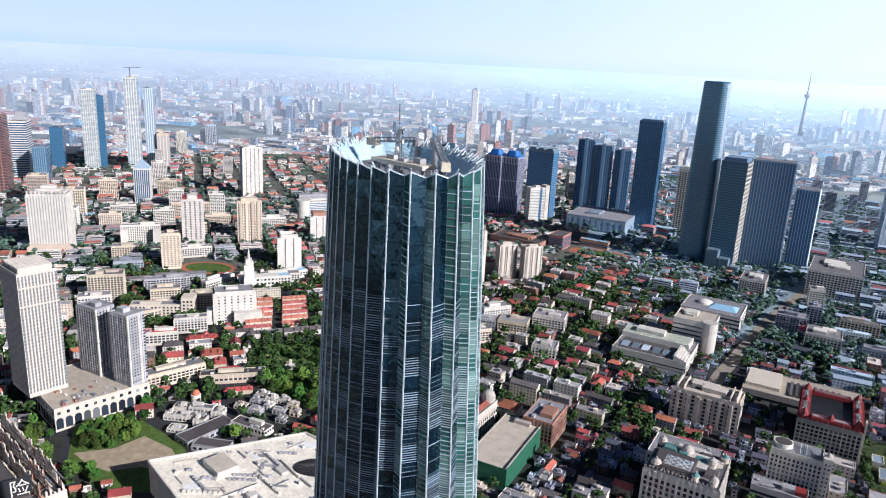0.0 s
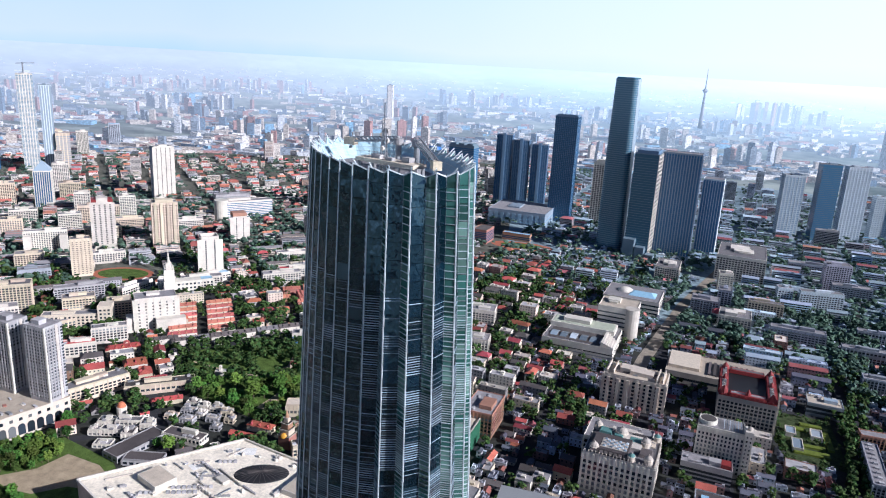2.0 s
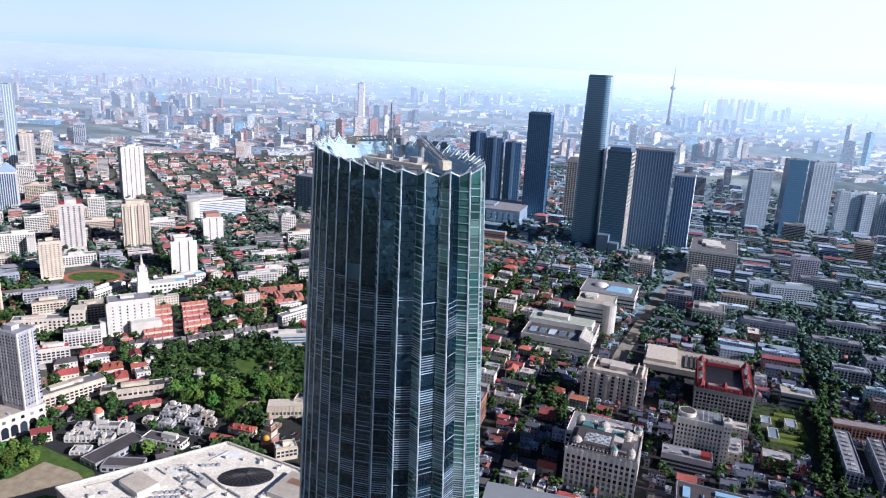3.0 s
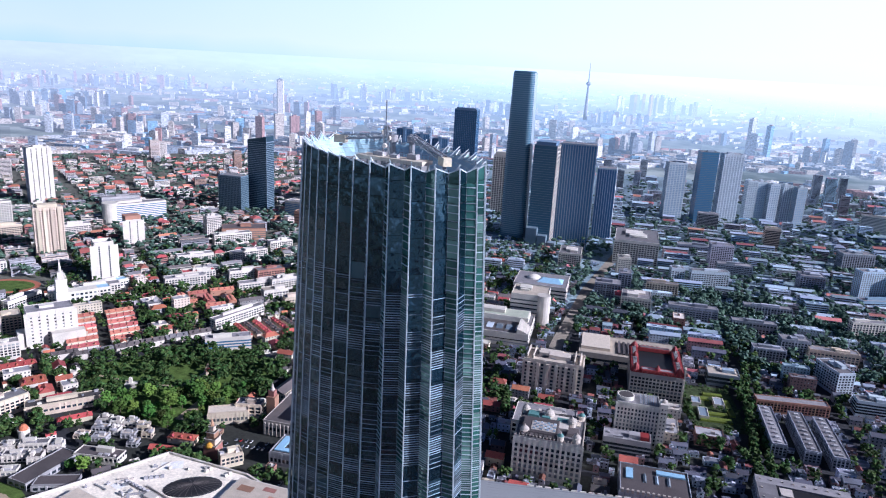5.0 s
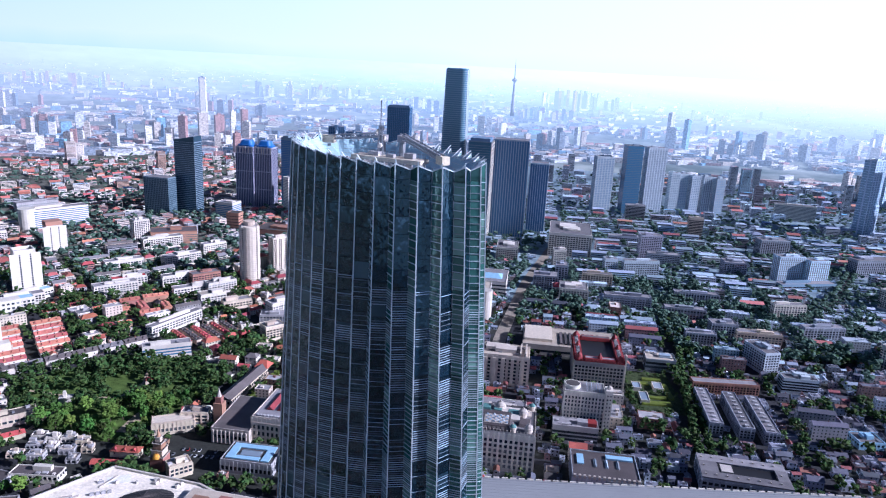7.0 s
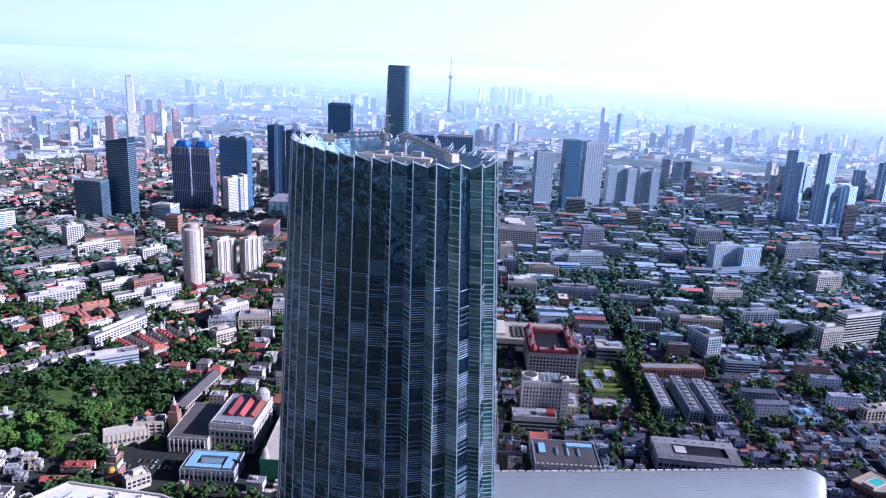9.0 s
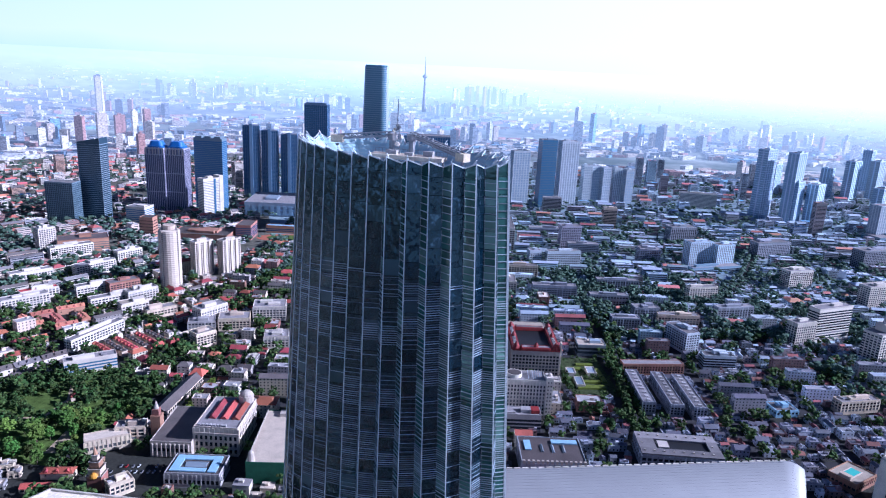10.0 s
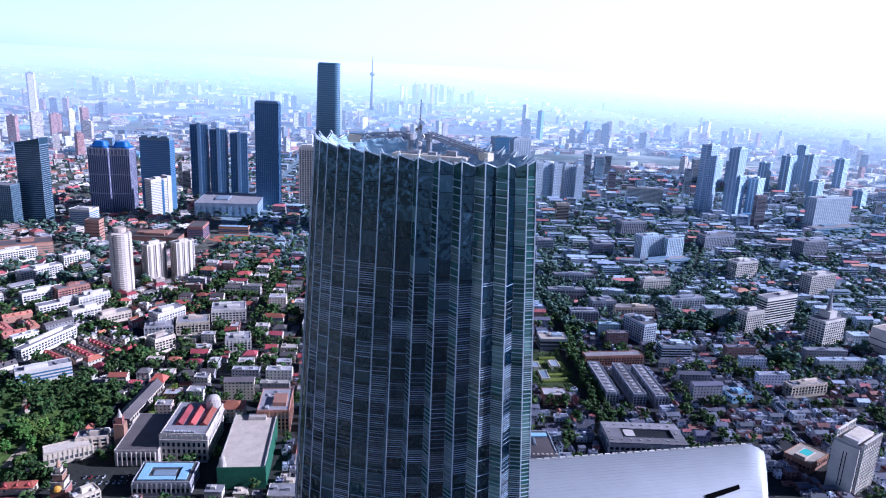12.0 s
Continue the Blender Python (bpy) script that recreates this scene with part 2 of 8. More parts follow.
# black that paints the unlit inside of slots without a recess
SLOT_VOID = paint("unlit_void", (0.004, 0.004, 0.005), rough=1.0, spec=0.0)
METAL_ROOF = paint("brushed_roof_metal", (0.34, 0.352, 0.36), rough=0.55, metal=0.35, var=0.08, big=20)
STONE = paint("pale_stone", (0.42, 0.375, 0.33), rough=0.8, var=0.2, big=5, bump=0.2)
PALE_STONE = paint("light_stone", (0.56, 0.49, 0.415), rough=0.8, var=0.18, big=5, bump=0.2)
FADED_RED = paint("faded_red_tiles", (0.44, 0.15, 0.115), rough=0.8, var=0.35, rnd="object", hue=0.02, spread=0.2, fine=0.9, bump=0.4)
NET = paint("green_netting", (0.018, 0.10, 0.055), rough=0.9, var=0.3, big=4)
SKYBLUE = paint("light_blue_sheet", (0.30, 0.50, 0.66), rough=0.45, var=0.15, big=4)
ROYAL = paint("royal_blue_sheet", (0.03, 0.14, 0.42), rough=0.4, var=0.15, big=4)
REDPAINT = paint("red_cladding", (0.23, 0.030, 0.030), rough=0.6, var=0.25, big=4)
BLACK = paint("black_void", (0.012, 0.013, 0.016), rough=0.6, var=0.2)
GRASS = paint("lawn", (0.080, 0.125, 0.030), rough=0.95, var=0.65, big=9, spec=0.1)
TRACK = paint("running_track", (0.36, 0.12, 0.07), rough=0.9, var=0.15)
EARTH = paint("bare_earth", (0.36, 0.29, 0.20), rough=0.95, var=0.35, big=7, spec=0.1)
ASPHALT = paint("asphalt", (0.034, 0.035, 0.041), rough=0.9, var=0.25, big=15, spec=0.2)
PAVING = paint("paving", (0.034, 0.036, 0.032), rough=0.9, var=0.45, big=18, fine=3.0, spec=0.2)
BARK = paint("bark", (0.10, 0.075, 0.05), rough=0.95, var=0.3)
LEAVES = paint("leaves", (0.066, 0.124, 0.020), rough=0.75, var=0.5, rnd="object", hue=0.035, spread=0.7, big=3, fine=0.5, bump=0.5, spec=0.2)
S_LEAVES = paint("tree_crowns", (0.040, 0.074, 0.020), rough=0.8, var=0.5, rnd="island", hue=0.03, spread=0.65, big=5, fine=0.6, spec=0.15)
YELLOW_LEAVES = paint("yellow_green_leaves", (0.105, 0.145, 0.022), rough=0.75, var=0.4, rnd="island", hue=0.02, spread=0.35, big=3, fine=0.5, spec=0.2)
# ground colour made paler and bluer to stand for distance haze
HAZED_GROUND = paint("hazed_ground", (0.220, 0.291, 0.336), rough=0.95, var=0.5, big=40, fine=8.0, spec=0.1)
WEST_GROUND = paint("western_ground", (0.125, 0.125, 0.105), rough=0.95, var=0.55, big=35, fine=7.0, spec=0.1)
# colours of far towers and their panes, with blue distance haze mixed in
SLATE = paint("hazed_blue_cladding", (0.165, 0.235, 0.30), rnd="object", hue=0.02, spread=0.25)
HAZED_PANES = glazing("hazed_window_glass", (0.25, 0.36, 0.47), (0.26, 0.32, 0.38), 0.3, rough=0.25, spread=0.2)
HAZY_SLATE = paint("hazed_slate_cladding", (0.52, 0.64, 0.76), rnd="object", hue=0.02, spread=0.2)
HAZY_STONE = paint("hazed_beige_cladding", (0.474, 0.53, 0.58), rnd="object", hue=0.02, spread=0.15)
TAUPE = paint("taupe_render", (0.30, 0.32, 0.37), rnd="object", hue=0.03, spread=0.35)
GROUND = paint("city_ground", (0.038, 0.040, 0.036), rough=0.95, var=0.55, big=35, fine=6.0, spec=0.1)
# old house colours of the east, shifted to blue for hazy shade
E_WALLS = [paint("old_hazed_white_walls", (0.58, 0.62, 0.71), rnd="island", hue=0.03, spread=0.35), paint("old_hazed_cream_walls", (0.40, 0.385, 0.42), rnd="island", hue=0.03, spread=0.3),
           paint("old_hazed_grey_walls", (0.28, 0.31, 0.39), rnd="island", hue=0.04, spread=0.35), paint("old_brick_walls", (0.22, 0.13, 0.13), rnd="island", hue=0.03, spread=0.3)]
E_ROOFS = [paint("old_red_roofs", (0.21, 0.07, 0.062), var=0.35, rnd="island", hue=0.025, spread=0.4), paint("old_hazed_dark_roofs", (0.088, 0.092, 0.125), var=0.35, rnd="island", hue=0.04, spread=0.45),
           paint("old_hazed_grey_roofs", (0.17, 0.175, 0.215), var=0.35, rnd="island", hue=0.03, spread=0.45, big=6), paint("old_hazed_pale_roofs", (0.28, 0.28, 0.315), var=0.3, rnd="island", hue=0.03, spread=0.4, big=6),
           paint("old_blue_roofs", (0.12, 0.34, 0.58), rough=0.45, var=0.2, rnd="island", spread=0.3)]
SLIM_GLASS = glazing("return_glass", (0.030, 0.092, 0.080), (0.12, 0.21, 0.18), 0.4, rough=0.06, ior=1.75, rnd="island", wave=0.6, deep=0.3, coat=(0.65, 1.0, 0.92))
BAR = paint("grey_bars", (0.30, 0.365, 0.43), rough=0.4, metal=0.3, var=0.3, rnd="island", spread=0.75)
# paler, bluer copies of the house colours, with distance haze painted in
HAZED_WALLS = [paint("hazed_white_walls", (0.58, 0.63, 0.69), rnd="island", hue=0.03, spread=0.3, big=30), paint("hazed_cream_walls", (0.531, 0.56, 0.58), rnd="island", hue=0.03, spread=0.3, big=30),
           paint("hazed_grey_walls", (0.446, 0.560, 0.683), rnd="island", hue=0.03, spread=0.35, big=30), paint("hazed_brick_walls", (0.398, 0.34, 0.36), rnd="island", hue=0.03, spread=0.3, big=30)]
HAZED_ROOFS = [paint("hazed_red_roofs", (0.417, 0.17, 0.14), rnd="island", hue=0.03, spread=0.4, big=30), paint("hazed_dark_roofs", (0.318, 0.386, 0.470), rnd="island", hue=0.03, spread=0.4, big=30),
           paint("hazed_grey_roofs", (0.436, 0.526, 0.616), rnd="island", hue=0.03, spread=0.4, big=30), paint("hazed_pale_roofs", (0.38, 0.43, 0.50), rnd="island", hue=0.03, spread=0.3, big=30),
           paint("hazed_blue_roofs", (0.122, 0.38, 0.60), rnd="island", spread=0.3, big=30)]
# western house colours with a slight haze mixed in
W_WALLS = [paint("western_white_walls", (0.64, 0.59, 0.54), rnd="island", hue=0.03, spread=0.3, big=30), paint("western_cream_walls", (0.52, 0.45, 0.38), rnd="island", hue=0.03, spread=0.3, big=30),
           paint("western_grey_walls", (0.36, 0.36, 0.39), rnd="island", hue=0.03, spread=0.35, big=30), paint("western_brick_walls", (0.36, 0.21, 0.18), rnd="island", hue=0.03, spread=0.3, big=30)]
W_ROOFS = [paint("western_red_roofs", (0.40, 0.135, 0.105), rnd="island", hue=0.025, spread=0.4, big=30), paint("western_dark_roofs", (0.19, 0.18, 0.19), rnd="island", hue=0.03, spread=0.4, big=30),
           paint("western_grey_roofs", (0.30, 0.30, 0.32), rnd="island", hue=0.03, spread=0.4, big=30), paint("western_pale_roofs", (0.48, 0.45, 0.42), rnd="island", hue=0.03, spread=0.3, big=30),
           paint("western_blue_roofs", (0.13, 0.34, 0.55), rnd="island", spread=0.3, big=30)]
# leaf colour paled and blued for distance haze
HAZED_LEAVES = paint("hazed_tree_crowns", (0.072, 0.118, 0.088), rough=0.9, var=0.4, rnd="island", hue=0.02, spread=0.4, big=9, fine=1.5, spec=0.1)
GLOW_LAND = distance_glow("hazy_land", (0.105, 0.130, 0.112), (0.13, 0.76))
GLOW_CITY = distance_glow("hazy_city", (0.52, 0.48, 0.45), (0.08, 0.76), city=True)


# ---- builders ----
def haze_sky():
    """The pale haze that stands over the horizon: white below, faintly blue above."""
    m = bpy.data.materials.new("haze_sky")
    n, l, b = nodes_of(m)
    geo, sep = n.new("ShaderNodeNewGeometry"), n.new("ShaderNodeSeparateXYZ")
    l.new(geo.outputs["Position"], sep.inputs[0])
    mr = n.new("ShaderNodeMapRange")
    mr.inputs[1].default_value, mr.inputs[2].default_value = 330, 1000
    l.new(sep.outputs[2], mr.inputs[0])
    no = n.new("ShaderNodeTexNoise")
    no.inputs["Scale"].default_value, no.inputs["Detail"].default_value = 0.0012, 3
    l.new(geo.outputs["Position"], no.inputs["Vector"])
    ad = n.new("ShaderNodeMath")
    ad.operation = "MULTIPLY_ADD"
    ad.inputs[1].default_value, ad.inputs[2].default_value = 0.35, -0.17
    l.new(no.outputs[0], ad.inputs[0])
    sm = n.new("ShaderNodeMath")
    l.new(mr.outputs[0], sm.inputs[0]), l.new(ad.outputs[0], sm.inputs[1])
    ramp = n.new("ShaderNodeValToRGB")
    ramp.color_ramp.elements[0].color, ramp.color_ramp.elements[1].color = (0.405, 0.53, 0.60, 1), (0.405, 0.53, 0.57, 1)
    mid = ramp.color_ramp.elements.new(0.2)
    mid.color = (0.51, 0.57, 0.58, 1)
    l.new(sm.outputs[0], ramp.inputs[0])
    dot, side = n.new("ShaderNodeVectorMath"), n.new("ShaderNodeMapRange")       # brighter under the sun
    dot.operation = "DOT_PRODUCT"
    dot.inputs[1].default_value = (math.cos(radians(SUN_TURN + 45)) / 4880, math.sin(radians(SUN_TURN + 45)) / 4880, 0)
    l.new(geo.outputs["Position"], dot.inputs[0]), l.new(dot.outputs["Value"], side.inputs[0])
    side.inputs[1].default_value, side.inputs[2].default_value = 0.0, 1.0
    side.inputs[3].default_value, side.inputs[4].default_value = 1.0, 1.42
    l.new(side.outputs[0], b.inputs["Emission Strength"])
    tone = n.new("ShaderNodeMix")
    tone.data_type = "RGBA"
    tone.inputs[7].default_value = (0.56, 0.56, 0.55, 1)
    l.new(dot.outputs["Value"], tone.inputs[0]), l.new(ramp.outputs[0], tone.inputs[6])
    l.new(tone.outputs[2], b.inputs["Emission Color"])
    b.inputs["Base Color"].default_value = (0, 0, 0, 1)
    b.inputs["Roughness"].default_value = 1.0
    b.inputs["Specular IOR Level"].default_value = 0.0
    return m


HAZE = haze_sky()


class Geo:
    """Collects faces for one mesh."""

    def __init__(self):
        self.v, self.f, self.m = [], [], []

    def quad(self, a, b, c, d, m=0):
        k = len(self.v)
        self.v += [a, b, c, d]
        self.f.append((k, k + 1, k + 2, k + 3))
        self.m.append(m)

    def box(self, x0, x1, y0, y1, z0, z1, m=0, top=None, bottom=False):
        k = len(self.v)
        self.v += [(x0, y0, z0), (x1, y0, z0), (x1, y1, z0), (x0, y1, z0), (x0, y0, z1), (x1, y0, z1), (x1, y1, z1), (x0, y1, z1)]
        self.f += [(k, k + 1, k + 5, k + 4), (k + 1, k + 2, k + 6, k + 5), (k + 2, k + 3, k + 7, k + 6), (k + 3, k, k + 4, k + 7), (k + 4, k + 5, k + 6, k + 7)]
        self.m += [m, m, m, m, m if top is None else top]
        if bottom:
            self.f.append((k + 3, k + 2, k + 1, k))
            self.m.append(m)
        return self

    def prism(self, poly, z0, z1, m=0, top=None, grow=1.0):
        k, n = len(self.v), len(poly)
        cx, cy = sum(p[0] for p in poly) / n, sum(p[1] for p in poly) / n
        self.v += [(x, y, z0) for x, y in poly] + [(cx + (x - cx) * grow, cy + (y - cy) * grow, z1) for x, y in poly]
        for i in range(n):
            self.f.append((k + i, k + (i + 1) % n, k + n + (i + 1) % n, k + n + i))
        self.f.append(tuple(range(k + n, k + 2 * n)))
        self.m += [m] * n + [m if top is None else top]
        return self

    def gable(self, x0, x1, y0, y1, z0, z1, m=0, end=None, over=0.4, hip=0.0):
        ym, k = (y0 + y1) / 2, len(self.v)
        X0, X1, Y0, Y1 = x0 - over, x1 + over, y0 - over, y1 + over
        self.v += [(X0, Y0, z0), (X1, Y0, z0), (X1, Y1, z0), (X0, Y1, z0), (X0 + hip, ym, z1), (X1 - hip, ym, z1)]
        self.f += [(k, k + 1, k + 5, k + 4), (k + 2, k + 3, k + 4, k + 5), (k + 1, k + 2, k + 5), (k + 3, k, k + 4)]
        e = m if end is None else end
        self.m += [m, m, e, e]
        return self

    def beam(self, a, b, w, h=None, m=0):
        a, b = Vector(a), Vector(b)
        d = (b - a).normalized()
        s = d.cross(Vector((0, 0, 1))) if abs(d.z) < 0.99 else Vector((1, 0, 0))
        s.normalize()
        u = s.cross(d) * ((h or w) / 2)
        s = s * (w / 2)
        k = len(self.v)
        self.v += [tuple(p + q) for p in (a, b) for q in (-s - u, s - u, s + u, -s + u)]
        self.f += [(k, k + 1, k + 5, k + 4), (k + 1, k + 2, k + 6, k + 5), (k + 2, k + 3, k + 7, k + 6), (k + 3, k, k + 4, k + 7), (k + 4, k + 5, k + 6, k + 7), (k + 3, k + 2, k + 1, k)]
        self.m += [m] * 6
        return self

    def dome(self, x, y, z, r, h, m=0, n=12, rings=4):
        k = len(self.v)
        for j in range(rings):
            a = j / rings * math.pi / 2
            self.v += [(x + r * math.cos(a) * math.cos(2 * math.pi * i / n), y + r * math.cos(a) * math.sin(2 * math.pi * i / n), z + h * math.sin(a)) for i in range(n)]
        self.v.append((x, y, z + h))
        for j in range(rings - 1):
            for i in range(n):
                self.f.append((k + j * n + i, k + j * n + (i + 1) % n, k + (j + 1) * n + (i + 1) % n, k + (j + 1) * n + i))
                self.m.append(m)
        for i in range(n):
            self.f.append((k + (rings - 1) * n + i, k + (rings - 1) * n + (i + 1) % n, k + rings * n))
            self.m.append(m)
        return self

    def mesh(self, name, mats):
        me = bpy.data.meshes.new(name)
        me.from_pydata(self.v, [], self.f)
        for m in mats:
            me.materials.append(m)
        me.polygons.foreach_set("material_index", self.m)
        me.update()
        return me


def ring(cx, cy, r, n, ry=None, turn=0.0):
    return [(cx + r * math.cos(2 * math.pi * i / n + turn), cy + (ry or r) * math.sin(2 * math.pi * i / n + turn)) for i in range(n)]


def thing(name, label, category, m=None, group="", kind=""):
    ob = new(name)
    ob.empty_display_size = 0.5
    ob.matrix_basis = m if m is not None else Matrix()
    return tagged(ob, label, category, group, kind)


def part(name, data, mats, parent, label="", at=None):
    me = data.mesh(name, mats if isinstance(mats, (list, tuple)) else [mats]) if isinstance(data, Geo) else data
    ob = new(name, me)
    ob.parent = parent
    if at is not None:
        ob.matrix_basis = at
    return tagged(ob, label)


def solo(name, data, mats, label, category, m=None, kind="", group=""):
    """A thing or a piece of the setting that is one mesh."""
    ob = new(name, data.mesh(name, mats if isinstance(mats, (list, tuple)) else [mats]))
    if m is not None:
        ob.matrix_basis = m
    return tagged(ob, label, category, group, kind)


# ---- what ground is taken ----
CELL, SPAN = 4.0, 3000
taken = np.zeros((int(2 * SPAN / CELL), int(2 * SPAN / CELL)), bool)


def corners(x, y, w, d, yaw, grow=0.0):
    c, s = math.cos(radians(yaw)), math.sin(radians(yaw))
    return [(x + c * a - s * b, y + s * a + c * b) for a, b in ((-w / 2 - grow, -d / 2 - grow), (w / 2 + grow, -d / 2 - grow), (w / 2 + grow, d / 2 + grow), (-w / 2 - grow, d / 2 + grow))]


def cells(x, y, w, d, yaw):
    c, s = math.cos(radians(yaw)), math.sin(radians(yaw))
    a = np.arange(-w / 2, w / 2 + 2, 3.0)
    b = np.arange(-d / 2, d / 2 + 2, 3.0)
    A, B = np.meshgrid(a, b)
    X, Y = x + c * A - s * B, y + s * A + c * B
    i = np.clip(((X + SPAN) / CELL).astype(int), 0, taken.shape[0] - 1)
    j = np.clip(((Y + SPAN) / CELL).astype(int), 0, taken.shape[1] - 1)
    return i, j


def take(x, y, w, d, yaw=0.0, grow=4.0):
    taken[cells(x, y, w + 2 * grow, d + 2 * grow, yaw)] = True


def free(x, y, w, d, yaw=0.0):
    return not taken[cells(x, y, w, d, yaw)].any()


# ---- the far land: beyond FLAT the land is drawn in, so that the horizon lies within sight ----
EYE_X, EYE_Y, EYE_Z, FLAT, RIM = -50.0, -15.0, 354.0, 2600.0, 4880.0


def drawn_in(x, y):
    """The place and scale at which a far point (x, y) of the land stands."""
    dx, dy = x - EYE_X, y - EYE_Y
    D = math.hypot(dx, dy)
    if D <= FLAT:
        return x, y, 0.0, 1.0
    r = RIM - FLAT * (RIM - FLAT) / D
    k = r / D
    return EYE_X + dx * k, EYE_Y + dy * k, EYE_Z * (1 - k), k

# ---- ground ----
N_SECT = 96
SPLIT = int(N_SECT * 0.285)                 # the west and the east of the outer land differ in colour
for name_, rings_, sect_, mat_, lab_ in (("ground", [0, 300, 700, 1020], range(N_SECT), GROUND, "dark city ground between streets and yards"),
                                         ("ground_outer", [1020, 1400, 1800, 2200, FLAT], list(range(SPLIT)) + list(range(N_SECT * 3 // 4, N_SECT)), HAZED_GROUND, "outer city ground with haze in its colour"),
                                         ("ground_west", [1020, 1400, 1800, 2200, FLAT], range(SPLIT, N_SECT * 3 // 4), WEST_GROUND, "earthy ground of the western quarters")):
    g = Geo()
    for j in range(len(rings_) - 1):
        for i in sect_:
            a0, a1 = 2 * math.pi * i / N_SECT, 2 * math.pi * (i + 1) / N_SECT
            p = [(EYE_X + r * math.cos(a), EYE_Y + r * math.sin(a), 0.0) for r, a in ((rings_[j], a0), (rings_[j + 1], a0), (rings_[j + 1], a1), (rings_[j], a1))]
            g.quad(*p)
    solo(name_, g, mat_, lab_, "ground", kind="structure")

g = Geo()
steps = [FLAT + (RIM - FLAT) * k / 16 for k in range(17)]
for j in range(16):
    for i in range(N_SECT):
        a0, a1 = 2 * math.pi * i / N_SECT, 2 * math.pi * (i + 1) / N_SECT
        p = []
        for r, a in ((steps[j], a0), (steps[j + 1], a0), (steps[j + 1], a1), (steps[j], a1)):
            z = EYE_Z * (1 - r * (RIM - r) / (FLAT * (RIM - FLAT)))
            p.append((EYE_X + r * math.cos(a), EYE_Y + r * math.sin(a), z))
        g.quad(*p)
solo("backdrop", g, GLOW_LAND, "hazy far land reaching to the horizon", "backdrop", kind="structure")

g = Geo()
for i in range(N_SECT):
    a0, a1 = 2 * math.pi * i / N_SECT, 2 * math.pi * (i + 1) / N_SECT
    p = [(EYE_X + RIM * math.cos(a), EYE_Y + RIM * math.sin(a), z) for a, z in ((a1, 340), (a0, 340), (a0, 1150), (a1, 1150))]
    g.quad(*p)
solo("backdrop_sky", g, HAZE, "white summer haze over the horizon", "backdrop", kind="structure")


# ---- the glass skyscraper ----
TOWER = Matrix.Translation((-87.5, 159.3, 0))
T_LONG, T_SHORT, T_TURN, T_TOP, FLOOR, BAYS = 35.9, 18.7, 132.1, 331.5, 4.2, 32


def tower_scale(z):
    return 1 + (T_TOP - z) * 0.0019 - (max(0, 150 - z) * 0.0012)


def arc_table():
    """Angles that divide the oval into bays of equal length."""
    a = np.linspace(0, 2 * np.pi, 4001)
    x, y = T_LONG * np.cos(a), T_SHORT * np.sin(a)
    s = np.concatenate([[0], np.cumsum(np.hypot(np.diff(x), np.diff(y)))])
    return lambda f: float(np.interp((f % 1.0) * s[-1], s, a))


ARC = arc_table()


def oval(f, z, inset=0.0):
    a, k = ARC(f), tower_scale(z)
    x, y = (T_LONG * k - inset) * math.cos(a), (T_SHORT * k - inset) * math.sin(a)
    c, s = math.cos(radians(T_TURN)), math.sin(radians(T_TURN))
    return (c * x - s * y, s * x + c * y)


def tip(i, z):
    return oval((i - 0.2) / BAYS, z)


def valley(i, z):
    return oval((i - 0.2 + 0.68) / BAYS, z, 2.0)


tower = thing("glass_skyscraper", "tall oval glass skyscraper with pleated dark green-blue facade and open crown", "skyscraper", TOWER)
floors = [T_TOP - 3.0 - FLOOR * k for k in range(79)]
# near bays: those that look towards the walk
near = [i for i in range(BAYS) if tip(i + 0.4, T_TOP)[1] * 0.9 - tip(i + 0.4, T_TOP)[0] * 0.25 < 6]
rest, slims = Geo(), Geo()
rp = random.Random(8)
made = 0


def tilt(i, j):
    """How far a pane leans: neighbours lean alike, so that reflections run in tall ragged streaks."""
    streak = noise.noise(Vector((i * 0.83, j * 0.11, 3.1)))
    return rp.uniform(-0.05, 0.05) + 0.34 * max(0.0, streak - 0.10) - 0.05


def pane(a, b, z0, z1, up=(0, 0), lean=0.0):
    """A glass panel with a little depth between two plan lines."""
    gg = Geo()
    p = [(*a(z0), z0), (*b(z0), z0), (*b(z1), z1 + up[1]), (*a(z1), z1 + up[0])]
    p = [(q[0] * (1 + lean / 36 * e), q[1] * (1 + lean / 36 * e), q[2]) for q, e in zip(p, (1, 1, -1, -1))]
    d = Vector(p[1]) - Vector(p[0])
    nrm = Vector((d.y, -d.x, 0)).normalized()
    o = nrm * 0.06
    q = [tuple(Vector(v) + o) for v in p]
    gg.v, gg.f = p + q, [(4, 5, 6, 7), (0, 1, 5, 4), (1, 2, 6, 5), (2, 3, 7, 6), (3, 0, 4, 7)]
    gg.m = [0] * 5
    return gg


def merge(into, gg):
    k = len(into.v)
    into.v += gg.v
    into.f += [tuple(n + k for n in f) for f in gg.f]
    into.m += gg.m


levels = [T_TOP] + floors
for j in range(len(levels) - 1):
    z1, z0 = levels[j] - 0.05, levels[j + 1] + 0.05
    if z0 < 0:
        break
    for i in range(BAYS):
        wide = pane(lambda z: tip(i, z), lambda z: valley(i, z), z0, z1, (0.5, -0.8) if j == 0 else (0, 0), tilt(i, j))
        slim = pane(lambda z: valley(i, z), lambda z: tip(i + 1, z), z0, z1, (-0.8, 0.5) if j == 0 else (0, 0), tilt(i + 40, j) * 0.6)
        if i in near and made < 300:
            part("glass_panel", wide, TOWER_GLASS, tower)
            made += 1
        else:
            merge(rest, wide)
        merge(slims, slim)
tagged(part("glazing", rest, TOWER_GLASS_REST, tower, "dark green-blue curtain wall glass"), kind="stuff")
